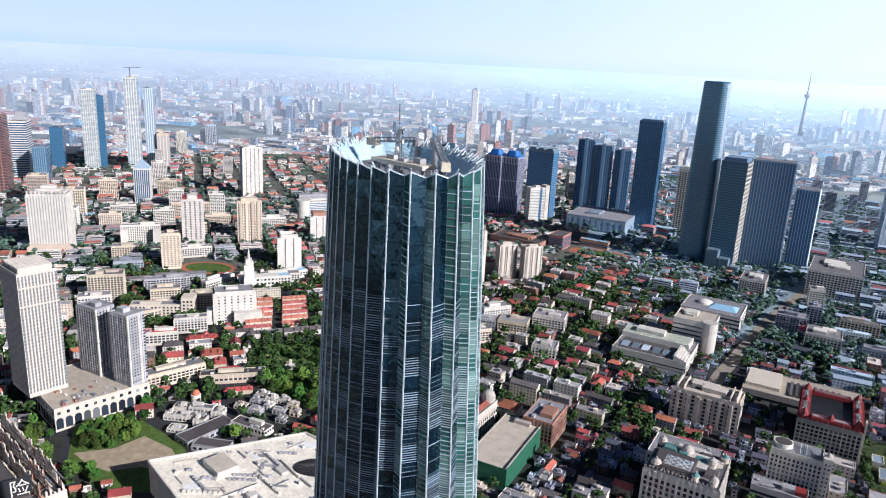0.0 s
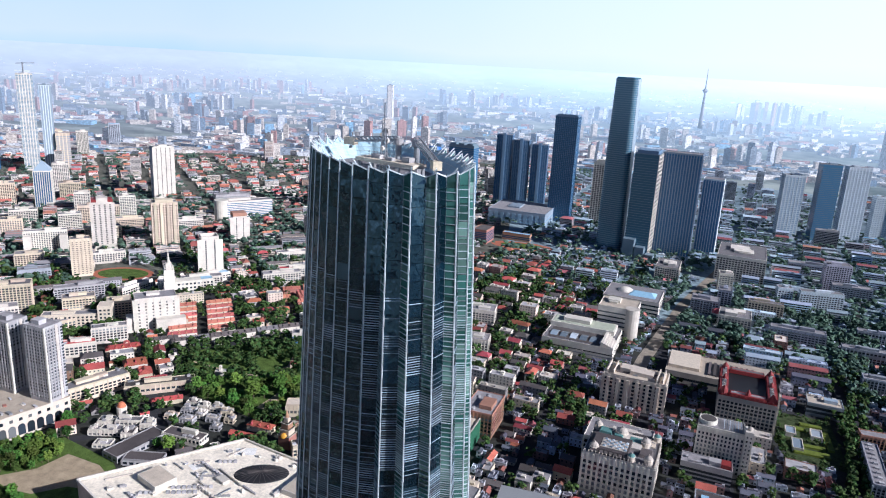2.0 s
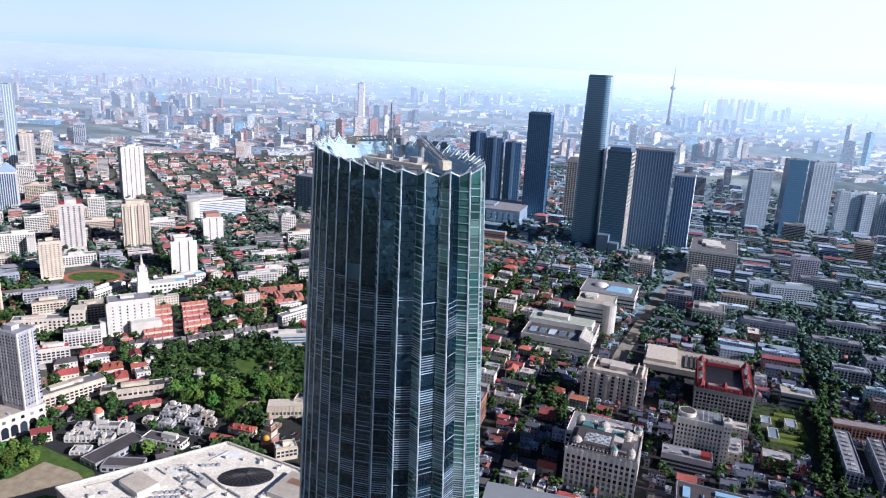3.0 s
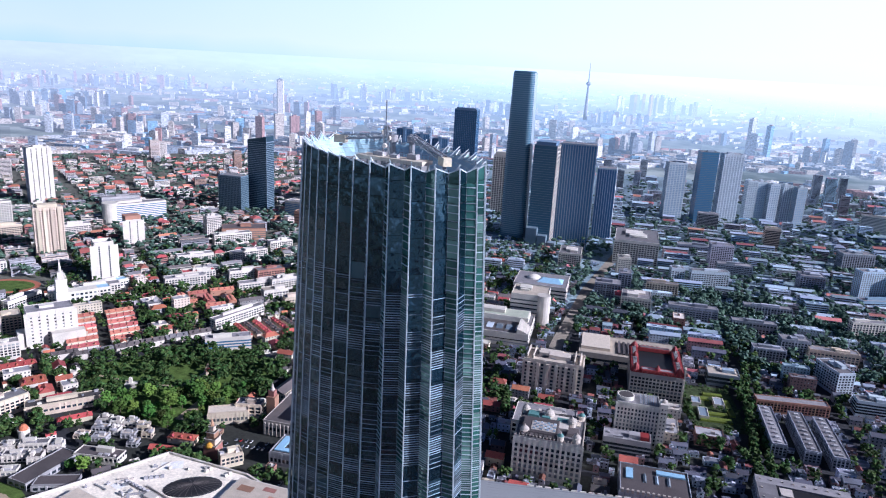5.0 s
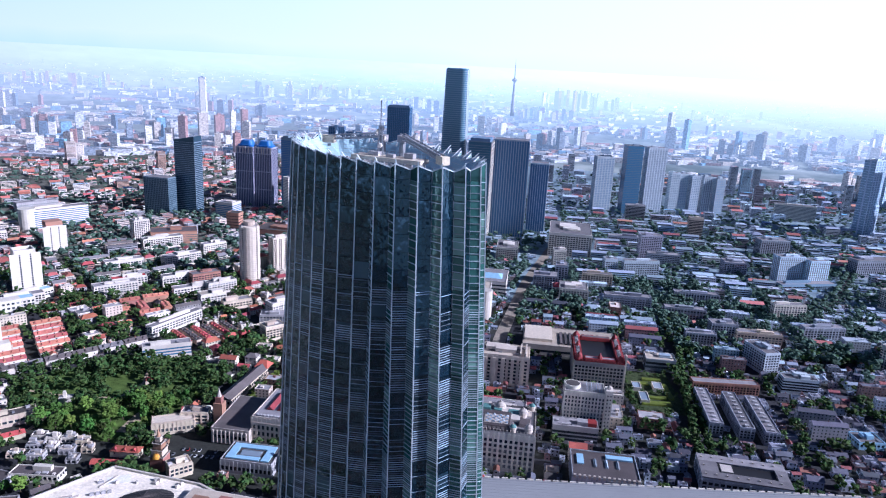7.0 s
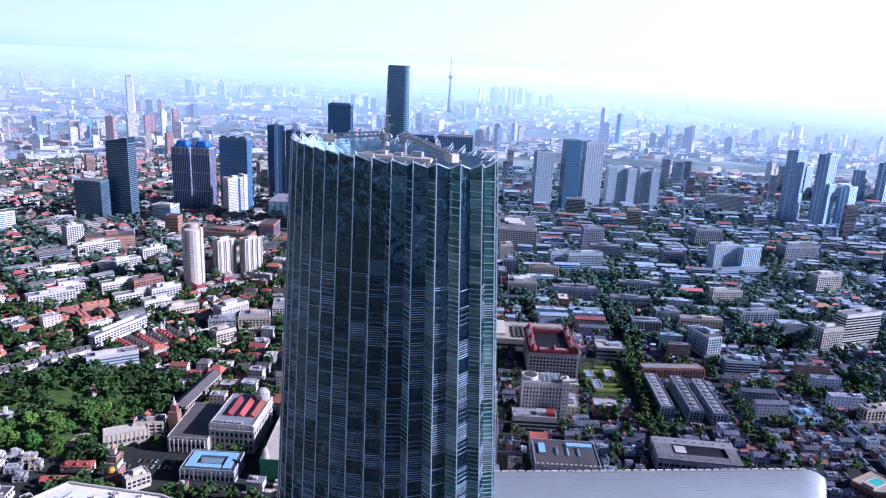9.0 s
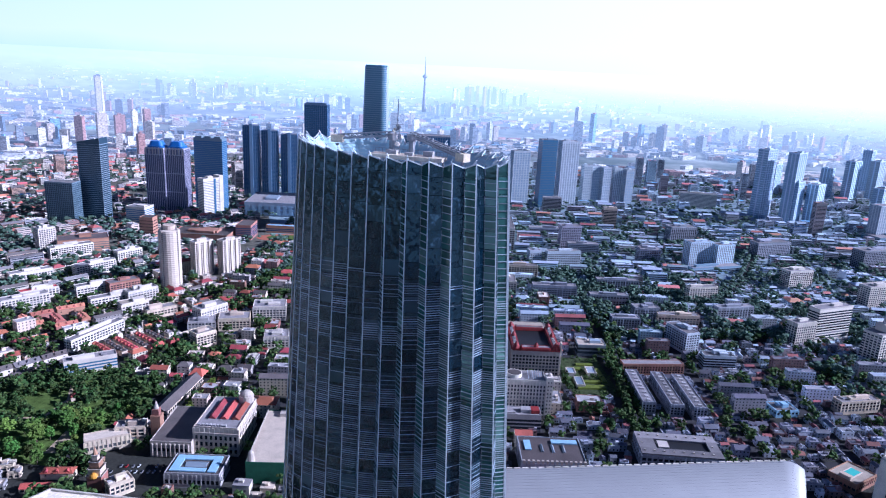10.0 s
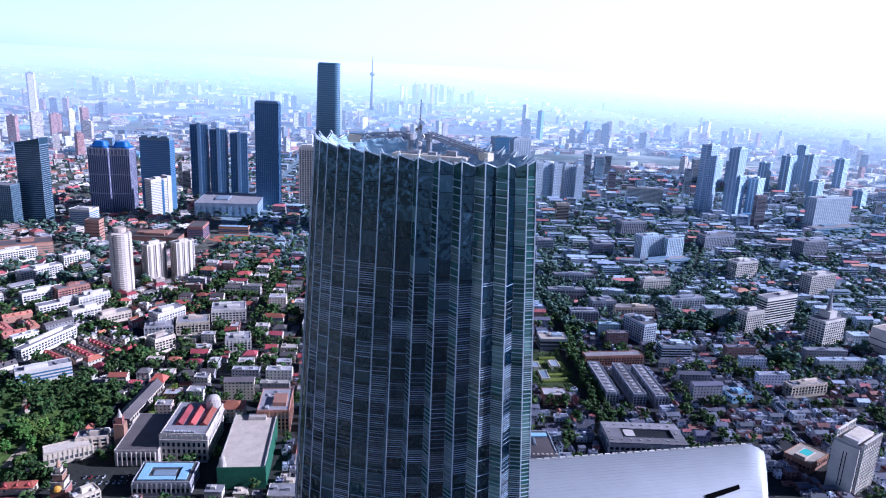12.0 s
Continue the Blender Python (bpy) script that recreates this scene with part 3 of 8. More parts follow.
tagged(part("return_glazing", slims, SLIM_GLASS, tower, "greenish glass in the folds"), kind="stuff")
# added black core fills in for the unlit inside behind the glass
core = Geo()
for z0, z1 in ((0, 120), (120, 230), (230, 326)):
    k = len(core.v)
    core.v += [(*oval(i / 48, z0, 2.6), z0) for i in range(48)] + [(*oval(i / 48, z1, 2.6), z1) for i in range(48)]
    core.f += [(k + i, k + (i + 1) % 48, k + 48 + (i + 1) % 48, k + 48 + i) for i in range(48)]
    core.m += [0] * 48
part("core", core, BLACK, tower, "black core in place of the unlit inside")
for i in range(BAYS):                       # a bright edge on every pleat, and a thin one in each fold
    e = Geo()
    for z0, z1 in ((150, 240), (240, T_TOP + 0.8)):
        e.beam((*oval((i - 0.2) / BAYS, z0, -0.12), z0), (*oval((i - 0.2) / BAYS, z1, -0.12), z1), 0.26, 0.30)
    part("pleat_edge", e, FIN, tower, "bright aluminium edge")
    e = Geo()
    e.beam((*valley(i, 150), 150), (*valley(i, T_TOP), T_TOP), 0.18, 0.18)
    part("fold_edge", e, STEEL, tower)
bars, rungs = Geo(), Geo()                  # shading bars in front of the glass
rb = random.Random(4)
lined = {(i, k): rb.random() + 0.35 * noise.noise(Vector((i * 0.7, k * 0.35, 8.0))) for i in range(BAYS) for k in range(90)}
STEP = 0.6
for step in range(int((T_TOP - 179.0) / STEP)):
    z = T_TOP - 4.0 - STEP * step
    high = z > 303
    for i in range(BAYS):
        if i not in near and tip(i, z)[1] > 12 and not high:
            continue
        t0, v0, t1 = Vector((*oval((i - 0.2) / BAYS, z, -0.05), z)), Vector((*valley(i, z), z)), Vector((*oval((i + 0.8) / BAYS, z, -0.05), z))
        cell = lined[(i, int((T_TOP - z) / FLOOR))]
        o = (v0 - t0).cross(Vector((0, 0, 1))).normalized() * 0.1
        if not high and cell > 0.66:                       # close blinds
            bars.beam(t0 + o, v0 + o, 0.09, 0.12 + 0.22 * min(0.6, cell - 0.66))
        elif not high and cell > 0.38 and step % 2 == 0:
            bars.beam(t0 + o, v0 + o, 0.09, 0.10)
        elif not high and step % 7 == 0:                   # storey lines
            bars.beam(t0 + o, v0 + o, 0.09, 0.13)
        side = math.degrees(math.atan2(t0.y, t0.x)) % 360
        # high rungs are left off the shaded bays; only sunlit ones show
        if high and 110 < side < 262:
            continue
        o = (t1 - v0).cross(Vector((0, 0, 1))).normalized() * 0.14
        if (high and step % 3 == 0) or (not high and (cell > 0.6 or step % 2 == 0)):
            rungs.beam(v0 + o, t1 + o, 0.2, 0.17)
tagged(part("louvre", bars, BAR, tower, "fine horizontal aluminium shading bars"), kind="stuff")
tagged(part("rung", rungs, paint("rung_metal", (0.36, 0.42, 0.45), rough=0.4, metal=0.2, var=0.2, rnd="island", spread=0.5), tower, "pale rungs across the folds"), kind="stuff")
# crown: sloping lining, deck, struts
lin = Geo()
for i in range(BAYS):
    t0, v0, t1 = oval((i - 0.2) / BAYS, T_TOP, 0.45), oval((i + 0.48) / BAYS, T_TOP, 2.35), oval((i + 0.8) / BAYS, T_TOP, 0.45)
    q0, q1, q2 = (oval((i + o) / BAYS, T_TOP, 6.0) for o in (-0.2, 0.48, 0.8))
    for p, q, zp, zq, r0, r1 in ((t0, v0, 0.35, -0.95, q0, q1), (v0, t1, -0.95, 0.35, q1, q2)):
        lin.quad((*q, T_TOP + zq), (*p, T_TOP + zp), (*r0, T_TOP - 5.5), (*r1, T_TOP - 5.5))
part("crown_lining", lin, LINER, tower, "pale sloping lining inside the crown")
deck = Geo()
deck.v = [(*oval(i / 64, T_TOP, 5.9), T_TOP - 5.5) for i in range(64)]
deck.f, deck.m = [tuple(range(64))], [0]
part("roof_deck", deck, FLAT_GREY, tower)
for i in range(BAYS):
    t0, v0, t1 = tip(i, T_TOP), valley(i, T_TOP), tip(i + 1, T_TOP)
    e = Geo()
    e.beam((*t0, T_TOP + 0.6), (*v0, T_TOP - 0.7), 0.26, 0.26)
    e.beam((*v0, T_TOP - 0.7), (*t1, T_TOP + 0.6), 0.26, 0.26)
    part("rim_cap", e, FIN, tower, "white rim cap")
    e = Geo()
    q = oval((i - 0.2) / BAYS, T_TOP, 2.8)
    e.beam((*t0, T_TOP + 1.5), (*q, T_TOP - 1.2), 0.22, 0.22)
    e.beam((*q, T_TOP - 1.2), (*oval((i - 0.2) / BAYS, T_TOP, 1.2), T_TOP - 0.6), 0.18, 0.18)
    part("rim_strut", e, FIN, tower, "white triangular strut")
for j in range(4):
    e = Geo()
    for i in range(64):
        e.beam((*oval(i / 64, T_TOP, 2.6 + j * 0.9), T_TOP - 0.95 - j * 1.15), (*oval((i + 1) / 64, T_TOP, 2.6 + j * 0.9), T_TOP - 0.95 - j * 1.15), 0.10, 0.10)
    part("crown_rail", e, FIN, tower)

# on the roof: platform, mast, window-cleaning cranes
m = Matrix.Translation((-83.5, 153.5, 326.0)) @ pose(0, 0, 0, 0, 0, -20)
plat = thing("roof_platform", "beige plant platform on the skyscraper roof", "platform", m)
part("slab", Geo().box(-11, 9, -2.6, 2.6, 3.6, 4.6, bottom=True), BEIGE, plat)
for x in (-10, -5, 0, 4, 8):
    for y in (-2.2, 2.2):
        part("post", Geo().box(x - 0.2, x + 0.2, y - 0.2, y + 0.2, 0, 3.6), STEEL, plat)
for x, y, w, d, h in ((-7, 0.3, 3, 2, 1.0), (-1.5, -0.6, 2.2, 1.5, 0.8), (3.2, 0.6, 2.6, 2, 1.3)):
    part("plant_box", Geo().box(x, x + w, y - d / 2, y + d / 2, 4.6, 4.6 + h), GREY, plat)
e = Geo()
for x in np.arange(-11, 9.1, 1.0):
    e.box(x - 0.04, x + 0.04, 2.5, 2.58, 4.6, 5.7)
e.box(-11, 9, 2.5, 2.58, 5.62, 5.7)
part("railing", e, STEEL, plat)
mast = thing("lattice_mast", "grey lattice antenna mast on the skyscraper roof", "antenna mast", Matrix.Translation((-87.3, 156.2, 326.0)))
for k, (sx, sy) in enumerate(((-1, -1), (1, -1), (1, 1), (-1, 1))):
    part("mast_leg", Geo().beam((sx * 0.9, sy * 0.9, 0), (sx * 0.35, sy * 0.35, 12), 0.24), STEEL, mast)
lace = Geo()
for k in range(10):
    z0, z1 = k * 1.2, (k + 1) * 1.2
    r0, r1 = 0.9 - 0.55 * z0 / 12, 0.9 - 0.55 * z1 / 12
    pts0 = [(-r0, -r0, z0), (r0, -r0, z0), (r0, r0, z0), (-r0, r0, z0)]
    pts1 = [(-r1, -r1, z1), (r1, -r1, z1), (r1, r1, z1), (-r1, r1, z1)]
    for q in range(4):
        lace.beam(pts0[q], pts1[(q + 1) % 4], 0.09)
        lace.beam(pts1[q], pts1[(q + 1) % 4], 0.09)
part("lacing", lace, STEEL, mast)
part("pole", Geo().beam((0, 0, 12), (0, 0, 18.6), 0.26), STEEL, mast)
for z, a in ((9.0, 30), (10.6, 150), (7.2, 270), (11.4, 80)):
    part("dish", Geo().prism(ring(0, 0, 0.7, 10), -0.25, 0.25, grow=0.6), WHITE, mast, "", pose(1.1 * math.cos(radians(a)), 1.1 * math.sin(radians(a)), z, 90, 0, a + 90))
for z, a, ln in ((12.2, 10, 1.6), (13.4, 100, 1.3), (14.4, 40, 0.9)):
    part("antenna_arm", Geo().beam((-ln * math.cos(radians(a)), -ln * math.sin(radians(a)), z), (ln * math.cos(radians(a)), ln * math.sin(radians(a)), z), 0.16), STEEL, mast)


def roof_crane(pivot, end, label):
    px, py, pz = pivot
    c = thing("roof_crane", label, "maintenance crane", Matrix.Translation((px, py, 326.0)))
    ex, ey, ez = end[0] - px, end[1] - py, end[2] - 326.0
    top = pz - 326.0
    part("column", Geo().prism(ring(0, 0, 0.9, 10), 0, top, 0), STEEL, c)
    part("turntable", Geo().prism(ring(0, 0, 1.5, 12), top - 1.2, top + 0.6, 0), GREY, c)
    boom = Geo()
    d = Vector((ex, ey, 0)).normalized()
    s = Vector((-d.y, d.x, 0)) * 0.7
    A, B = Vector((0, 0, top)), Vector((ex, ey, ez))
    for o in (s, -s):
        boom.beam(A + o, B + o, 0.35, 0.5)
        boom.beam(A + o + Vector((0, 0, 1.1)), B + o + Vector((0, 0, 1.1)), 0.3, 0.3)
    for k in range(12):
        p, q = A.lerp(B, k / 12), A.lerp(B, (k + 1) / 12)
        boom.beam(p + s, q + s + Vector((0, 0, 1.1)), 0.16)
        boom.beam(p - s, q - s + Vector((0, 0, 1.1)), 0.16)
        boom.beam(p + s + Vector((0, 0, 1.1)), p - s + Vector((0, 0, 1.1)), 0.16)
    part("boom", boom, STEEL, c, "long grey steel boom")
    head = part("head_box", Geo().box(-1.7, 1.7, -1.1, 1.1, -1.0, 1.1, bottom=True), CREAM, c, "white machine housing", pose(ex, ey, ez, 0, 0, math.degrees(math.atan2(ey, ex))))
    part("pulley", Geo().prism(ring(0, 0, 0.5, 10), -2.0, -1.3), STEEL, head)
    return c


roof_crane((-83.0, 169.0, 334.0), (-70.5, 149.5, 331.0), "grey facade-maintenance crane with long boom and white housing")
roof_crane((-88.5, 169.0, 334.0), (-104.0, 171.0, 332.4), "grey facade-maintenance crane with boom laid across the roof")
for x, y in ((-95, 158), (-97, 161), (-92.5, 161), (-80, 160), (-77, 157)):
    ob = solo("roof_unit", Geo().box(-0.9, 0.9, -0.7, 0.7, 0, 2.6).box(-0.5, 0.5, -0.4, 0.4, 2.6, 3.2), [GREY], "small grey plant unit on the skyscraper roof", "plant unit", pose(x, y, 326.0, 0, 0, x * 7 % 40))
take(-89, 165, 90, 60, 137)


# ---- buildings with their own place ----
BAND = {}


def block(name, label, cat, x, y, w, d, h, yaw=-4.0, wall=WHITE, glass=WINDOW, roof=FLAT_GREY, z0=0.0, floor=3.6, bay=6.0, style="grid", first=4.0, plant=1, fill=0.6, pier=0.3, claim=True, spandrel=None, group=""):
    """A building: walls with parapet, roof, a window band on each storey, piers between the windows, and boxes on the roof."""
    px, py, pz, k = drawn_in(x, y)
    b = thing(name, label, cat, Matrix.Translation((px, py, pz + z0 * k)) @ pose(0, 0, 0, 0, 0, yaw) @ Matrix.Scale(k, 4), group)
    if claim and k == 1.0 and z0 == 0:
        take(x, y, w, d, yaw)
    H = h - z0
    body = Geo().box(-w / 2, w / 2, -d / 2, d / 2, 0, H - 1.0)
    part("wall", body, glass if style == "glass" else wall, b)
    par = Geo()
    for s in (-1, 1):
        par.box(-w / 2 - 0.05, w / 2 + 0.05, s * (d / 2 - 0.25) - 0.3, s * (d / 2 - 0.25) + 0.3, H - 1.6, H)
        par.box(s * (w / 2 - 0.25) - 0.3, s * (w / 2 - 0.25) + 0.3, -d / 2 + 0.55, d / 2 - 0.55, H - 1.6, H)
    part("parapet", par, wall, b)
    part("roof", Geo().box(-w / 2 + 0.5, w / 2 - 0.5, -d / 2 + 0.5, d / 2 - 0.5, H - 1.0, H - 0.8), roof, b)
    nf = max(1, int((H - first - 1.5) / floor))
    away = math.hypot(x - EYE_X, y - EYE_Y)
    fine = away > 1150                       # too far off to tell one window from the next: storeys and piers are joined

    def belt(gg, z0, z1, out, cap=False):
        a, c, k = w / 2 + out, d / 2 + out, len(gg.v)
        gg.v += [(-a, -c, z0), (a, -c, z0), (a, c, z0), (-a, c, z0), (-a, -c, z1), (a, -c, z1), (a, c, z1), (-a, c, z1)]
        gg.f += [(k, k + 1, k + 5, k + 4), (k + 1, k + 2, k + 6, k + 5), (k + 2, k + 3, k + 7, k + 6), (k + 3, k, k + 4, k + 7)]
        gg.m += [0] * 4
        if cap:
            gg.f.append((k + 4, k + 5, k + 6, k + 7))
            gg.m.append(0)
        return gg

    if style in ("grid", "bands", "glass"):
        name_, mat_, hi, out = ("floor_edge", wall, 0.9, 0.14) if style == "glass" else ("window_band", glass, floor * fill, 0.07)
        if fine:
            gg = Geo()
            for i in range(nf):
                belt(gg, first + i * floor, first + i * floor + hi, out, style == "glass")
            tagged(part(name_, gg, mat_, b), kind="stuff")
        else:
            me = belt(Geo(), 0, hi, out, style == "glass").mesh(name_, [mat_])
            for i in range(nf):
                part(name_, me, None, b, at=Matrix.Translation((0, 0, first + i * floor)))
    elif style == "piers":
        part("glazing", belt(Geo(), 0, H - 3 - first, 0.07), glass, b, at=Matrix.Translation((0, 0, first)))
        gg = Geo()
        for i in range(nf):
            belt(gg, first + i * floor, first + i * floor + 0.9, 0.12, True)
        tagged(part("spandrel", gg, spandrel or wall, b), kind="stuff")
    if style in ("grid", "piers"):
        t = bay * pier
        shape = Geo().box(-t / 2, t / 2, -0.3, 0.3, first - 0.5, H - 1.5)
        n, spots = max(1, round(w / bay)), []
        for i in range(n + 1):
            spots.append(Matrix.Translation((-w / 2 + w * i / n, -d / 2 - 0.1, 0)))
        n = max(1, round(d / bay))
        for i in range(1, n):
            for s in (-1, 1):
                spots.append(pose(s * (w / 2 + 0.1), -d / 2 + d * i / n, 0, 0, 0, 90))
        if fine:
            gg = Geo()
            for m_ in spots:
                k_ = len(gg.v)
                gg.v += [tuple(m_ @ Vector(v)) for v in shape.v]
                gg.f += [tuple(q + k_ for q in f) for f in shape.f]
                gg.m += shape.m
            tagged(part("pier", gg, wall, b), kind="stuff")
        else:
            px_ = shape.mesh("pier", [wall])
            for m_ in spots:
                part("pier", px_, None, b, at=m_)
    rr = random.Random(int(abs(x) * 7 + abs(y)))
    if plant and k == 1.0 and math.hypot(x - EYE_X, y - EYE_Y) < 900 and H < 60:
        for i in range(min(7, 3 + int(w * d / 500))):
            uw, ud = rr.uniform(1.0, 3.5), rr.uniform(0.8, 1.8)
            ox, oy = rr.uniform(-0.42, 0.42) * w, rr.uniform(-0.4, 0.4) * d
            part("roof_unit", Geo().box(-uw, uw, -ud, ud, 0, rr.uniform(0.8, 2.2)), rr.choice((WHITE, GREY, GREY, STEEL)), b, "", pose(ox, oy, H - 0.8, 0, 0, rr.choice((0, 90))))
    for i in range(plant):
        pw, pd, ph = w * rr.uniform(0.2, 0.45), d * rr.uniform(0.25, 0.45), rr.uniform(2.5, 4.5)
        ox, oy = rr.uniform(-0.2, 0.2) * w, rr.uniform(-0.2, 0.2) * d
        part("plant_room", Geo().box(ox - pw / 2, ox + pw / 2, oy - pd / 2, oy + pd / 2, H - 0.8, H - 0.8 + ph), wall, b)
    return b


def se(x, y, w, d, yaw=-4.0):
    """The centre of a plan whose south-east corner is at (x, y)."""
    c, s = math.cos(radians(yaw)), math.sin(radians(yaw))
    return x - c * w / 2 - s * d / 2, y - s * w / 2 + c * d / 2


def fc(x, y, w, d, yaw=-4.0):
    """The centre of a plan whose front runs through (x, y) at its middle."""
    return x - math.sin(radians(yaw)) * d / 2, y + math.cos(radians(yaw)) * d / 2


def sw(x, y, w, d, yaw=-4.0):
    c, s = math.cos(radians(yaw)), math.sin(radians(yaw))
    return x + c * w / 2 - s * d / 2, y + s * w / 2 + c * d / 2


TWR = "office tower"
# the high towers to the north
def rounded(w, d, r, n=5):
    """An oblong plan with rounded corners."""
    out = []
    for cx, cy, a0 in ((w / 2 - r, d / 2 - r, 0), (-w / 2 + r, d / 2 - r, 90), (-w / 2 + r, -d / 2 + r, 180), (w / 2 - r, -d / 2 + r, 270)):
        out += [(cx + r * math.cos(radians(a0 + 90 * k / n)), cy + r * math.sin(radians(a0 + 90 * k / n))) for k in range(n + 1)]
    return out


def slender_tower(x, y, w, d, h, yaw):
    """The highest tower: rounded plan, drawn in towards a domed top, a pale band on every storey."""
    b = thing("office_tower", "very tall slender blue glass tower with rounded corners and banded storeys", TWR, pose(x, y, 0, 0, 0, yaw))
    take(x, y, w, d, yaw)
    plan = rounded(w, d, 9.0)
    n = len(plan)

    def scale(z):
        f = z / h
        return 1.10 - 0.24 * max(0.0, f - 0.25) ** 1.6

    def level(gg, z, out=0.0):
        k = scale(z)
        gg.v += [(px_ * k * (1 + out / w), py_ * k * (1 + out / d), z) for px_, py_ in plan]

    body, bands = Geo(), Geo()
    zs = [h * k / 24 for k in range(25)]
    for z in zs:
        level(body, z)
    for j in range(24):
        body.f += [(j * n + i, j * n + (i + 1) % n, (j + 1) * n + (i + 1) % n, (j + 1) * n + i) for i in range(n)]
    body.f.append(tuple(24 * n + i for i in range(n)))
    body.m = [0] * len(body.f)
    part("wall", body, SEA_GLASS, b)
    for q in range(int(h / 4.2) - 1):
        z, k0 = 6 + q * 4.2, len(bands.v)
        level(bands, z, 0.5), level(bands, z + 1.5, 0.5)
        bands.f += [(k0 + i, k0 + (i + 1) % n, k0 + n + (i + 1) % n, k0 + n + i) for i in range(n)]
        bands.f.append(tuple(k0 + n + i for i in range(n)))
    bands.m = [0] * len(bands.f)
    tagged(part("storey_band", bands, BAND_BLUE, b, "pale blue-grey storey bands"), kind="stuff")
    k = scale(h)
    cap = Geo().prism([(px_ * k * 0.97, py_ * k * 0.97) for px_, py_ in plan], h, h + 2.6, grow=0.92)
    part("curved_cap", cap, SEA_GLASS, b, "gently domed glass cap")
    # paler strip up the east side stands for sunlight on that edge
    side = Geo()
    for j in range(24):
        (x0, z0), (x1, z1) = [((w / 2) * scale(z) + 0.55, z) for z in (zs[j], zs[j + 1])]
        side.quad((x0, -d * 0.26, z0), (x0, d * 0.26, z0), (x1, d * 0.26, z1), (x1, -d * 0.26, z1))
    part("lit_edge", side, PALE_GLASS, b, "pale strip painted as the sunlit edge")
    return b


slender_tower(-119, 1432, 46, 42, 346, -12)
b = block("office_tower", "tall dark navy glass tower with flat top", TWR, -262, 1650, 54, 32, 253, -6, LINE_BLUE, NAVY_GLASS, style="piers", bay=4.5, pier=0.10, floor=4.2, plant=0, spandrel=NAVY_GLASS)
part("roof_frame", Geo().box(-24, 24, -13, 13, 252.0, 255.5), LINE_BLUE, b)
b = block("office_tower", "dark glass tower with a pale lattice side", TWR, *se(-42, 1378, 46, 50, -8), 46, 50, 208, -8, BAND_BLUE, SEA_GLASS, style="glass", floor=5.0)
part("roof_screen", Geo().box(-20, 20, -22, 22, 207, 214), LINE_BLUE, b)
for k in range(24):
    part("lattice_bar", Geo().box(23.1, 23.9, -24.5, 24.5, 8 + k * 8.4, 11.0 + k * 8.4), WHITE, b, "pale lattice bar")
for k in range(9):
    part("lattice_post", Geo().box(23.0, 24.1, -25 + k * 6.1, -23.8 + k * 6.1, 5, 207), WHITE, b, "pale lattice post")
for o, w_, h_ in ((-12, 22, 40), (10, 18, 26), (30, 16, 14)):
    part("front_wing", Geo().box(o - w_ / 2, o + w_ / 2, -44, -25.2, 0, h_), BAND_BLUE, b, "pale stepped wing at the foot")
block("office_tower", "grey tower with close vertical piers", TWR, *sw(-36, 1432, 74, 40, -6), 74, 40, 210, -6, PIER_GREY, NAVY_GLASS, style="piers", bay=5.4, pier=0.32, floor=4.2, plant=0, spandrel=LINE_BLUE)
b = block("office_tower", "dark slab tower beside the pier tower", TWR, *sw(48, 1490, 40, 40, -6), 40, 40, 157, -6, HAZY_STONE, NAVY_GLASS, style="piers", bay=5, pier=0.22, floor=4.2, plant=0, spandrel=LINE_BLUE)
part("east_wall", Geo().box(20.2, 20.9, -20, 20, 0, 156), HAZY_STONE, b, "plain beige end wall")
for x, h in ((-440, 186), (-394, 175), (-345, 167)):
    b = block("residential_tower", "dark blue residential tower above a pale podium", "tower block", x, 1775, 40, 26, h, 2, LINE_BLUE, NAVY_GLASS, style="piers", bay=5.0, pier=0.3, floor=3.4, plant=0, group="towers on the podium", spandrel=LINE_BLUE)
    part("stair_shaft", Geo().box(-4, 4, -16.5, -13.3, 0, h + 4), LINE_BLUE, b, "projecting shaft")
    # black strip laid on the wall paints the shade beside the shaft
    part("shadow_slot", Geo().box(-5.4, -4.0, -13.6, -13.2, 4, h - 3), BLACK, b)
# blue-grey wall colour stands for the shade over this pale podium
b = block("podium", "pale podium coloured blue-grey for shade, under dark blue towers", "podium", -345, 1612, 138, 130, 32, -2, PIER_GREY, HAZED_PANES, style="bands", floor=9, fill=0.42)
for o in range(10):
    part("bay_front", Geo().box(-66 + o * 14, -58 + o * 14, -66.2, -65.1, 4, 25), HAZED_PANES, b, "tall shop window bay")
for s_ in (-1, 1):
    b = block("unfinished_tower", "plum-coloured tower under a pale grid, with a royal blue crown", TWR, -590 + s_ * 22, 1580, 43, 36, 146, -8, LILAC, LILAC_GLASS, style="piers", bay=4.4, pier=0.26, floor=4.2, plant=0, group="blue-crowned towers", spandrel=LILAC_GLASS)
    part("crown", Geo().prism(rounded(34, 28, 9), 149, 160, 0, grow=0.72), ROYAL, b, "royal blue tarpaulin crown")
    part("crown_brim", Geo().prism(rounded(39, 32, 9), 146, 150, 0), ROYAL, b, "royal blue brim")
    for o in (-19, -11, -3, 3, 11, 19):
        part("crown_post", Geo().box(o - 0.9, o + 0.9, -18.6, -17.6, 130, 147), PALE_STONE, b)
    for zz in (46, 88, 130):
        part("floor_belt", Geo().box(-21.9, 21.9, -18.6, -18.1, zz, zz + 1.6), LILAC, b)
b = block("office_tower", "grey-blue slab tower with window bands", TWR, -500, 1600, 66, 30, 169, -8, BAND_BLUE, NAVY_GLASS, style="bands", floor=4.2, fill=0.72, plant=0)
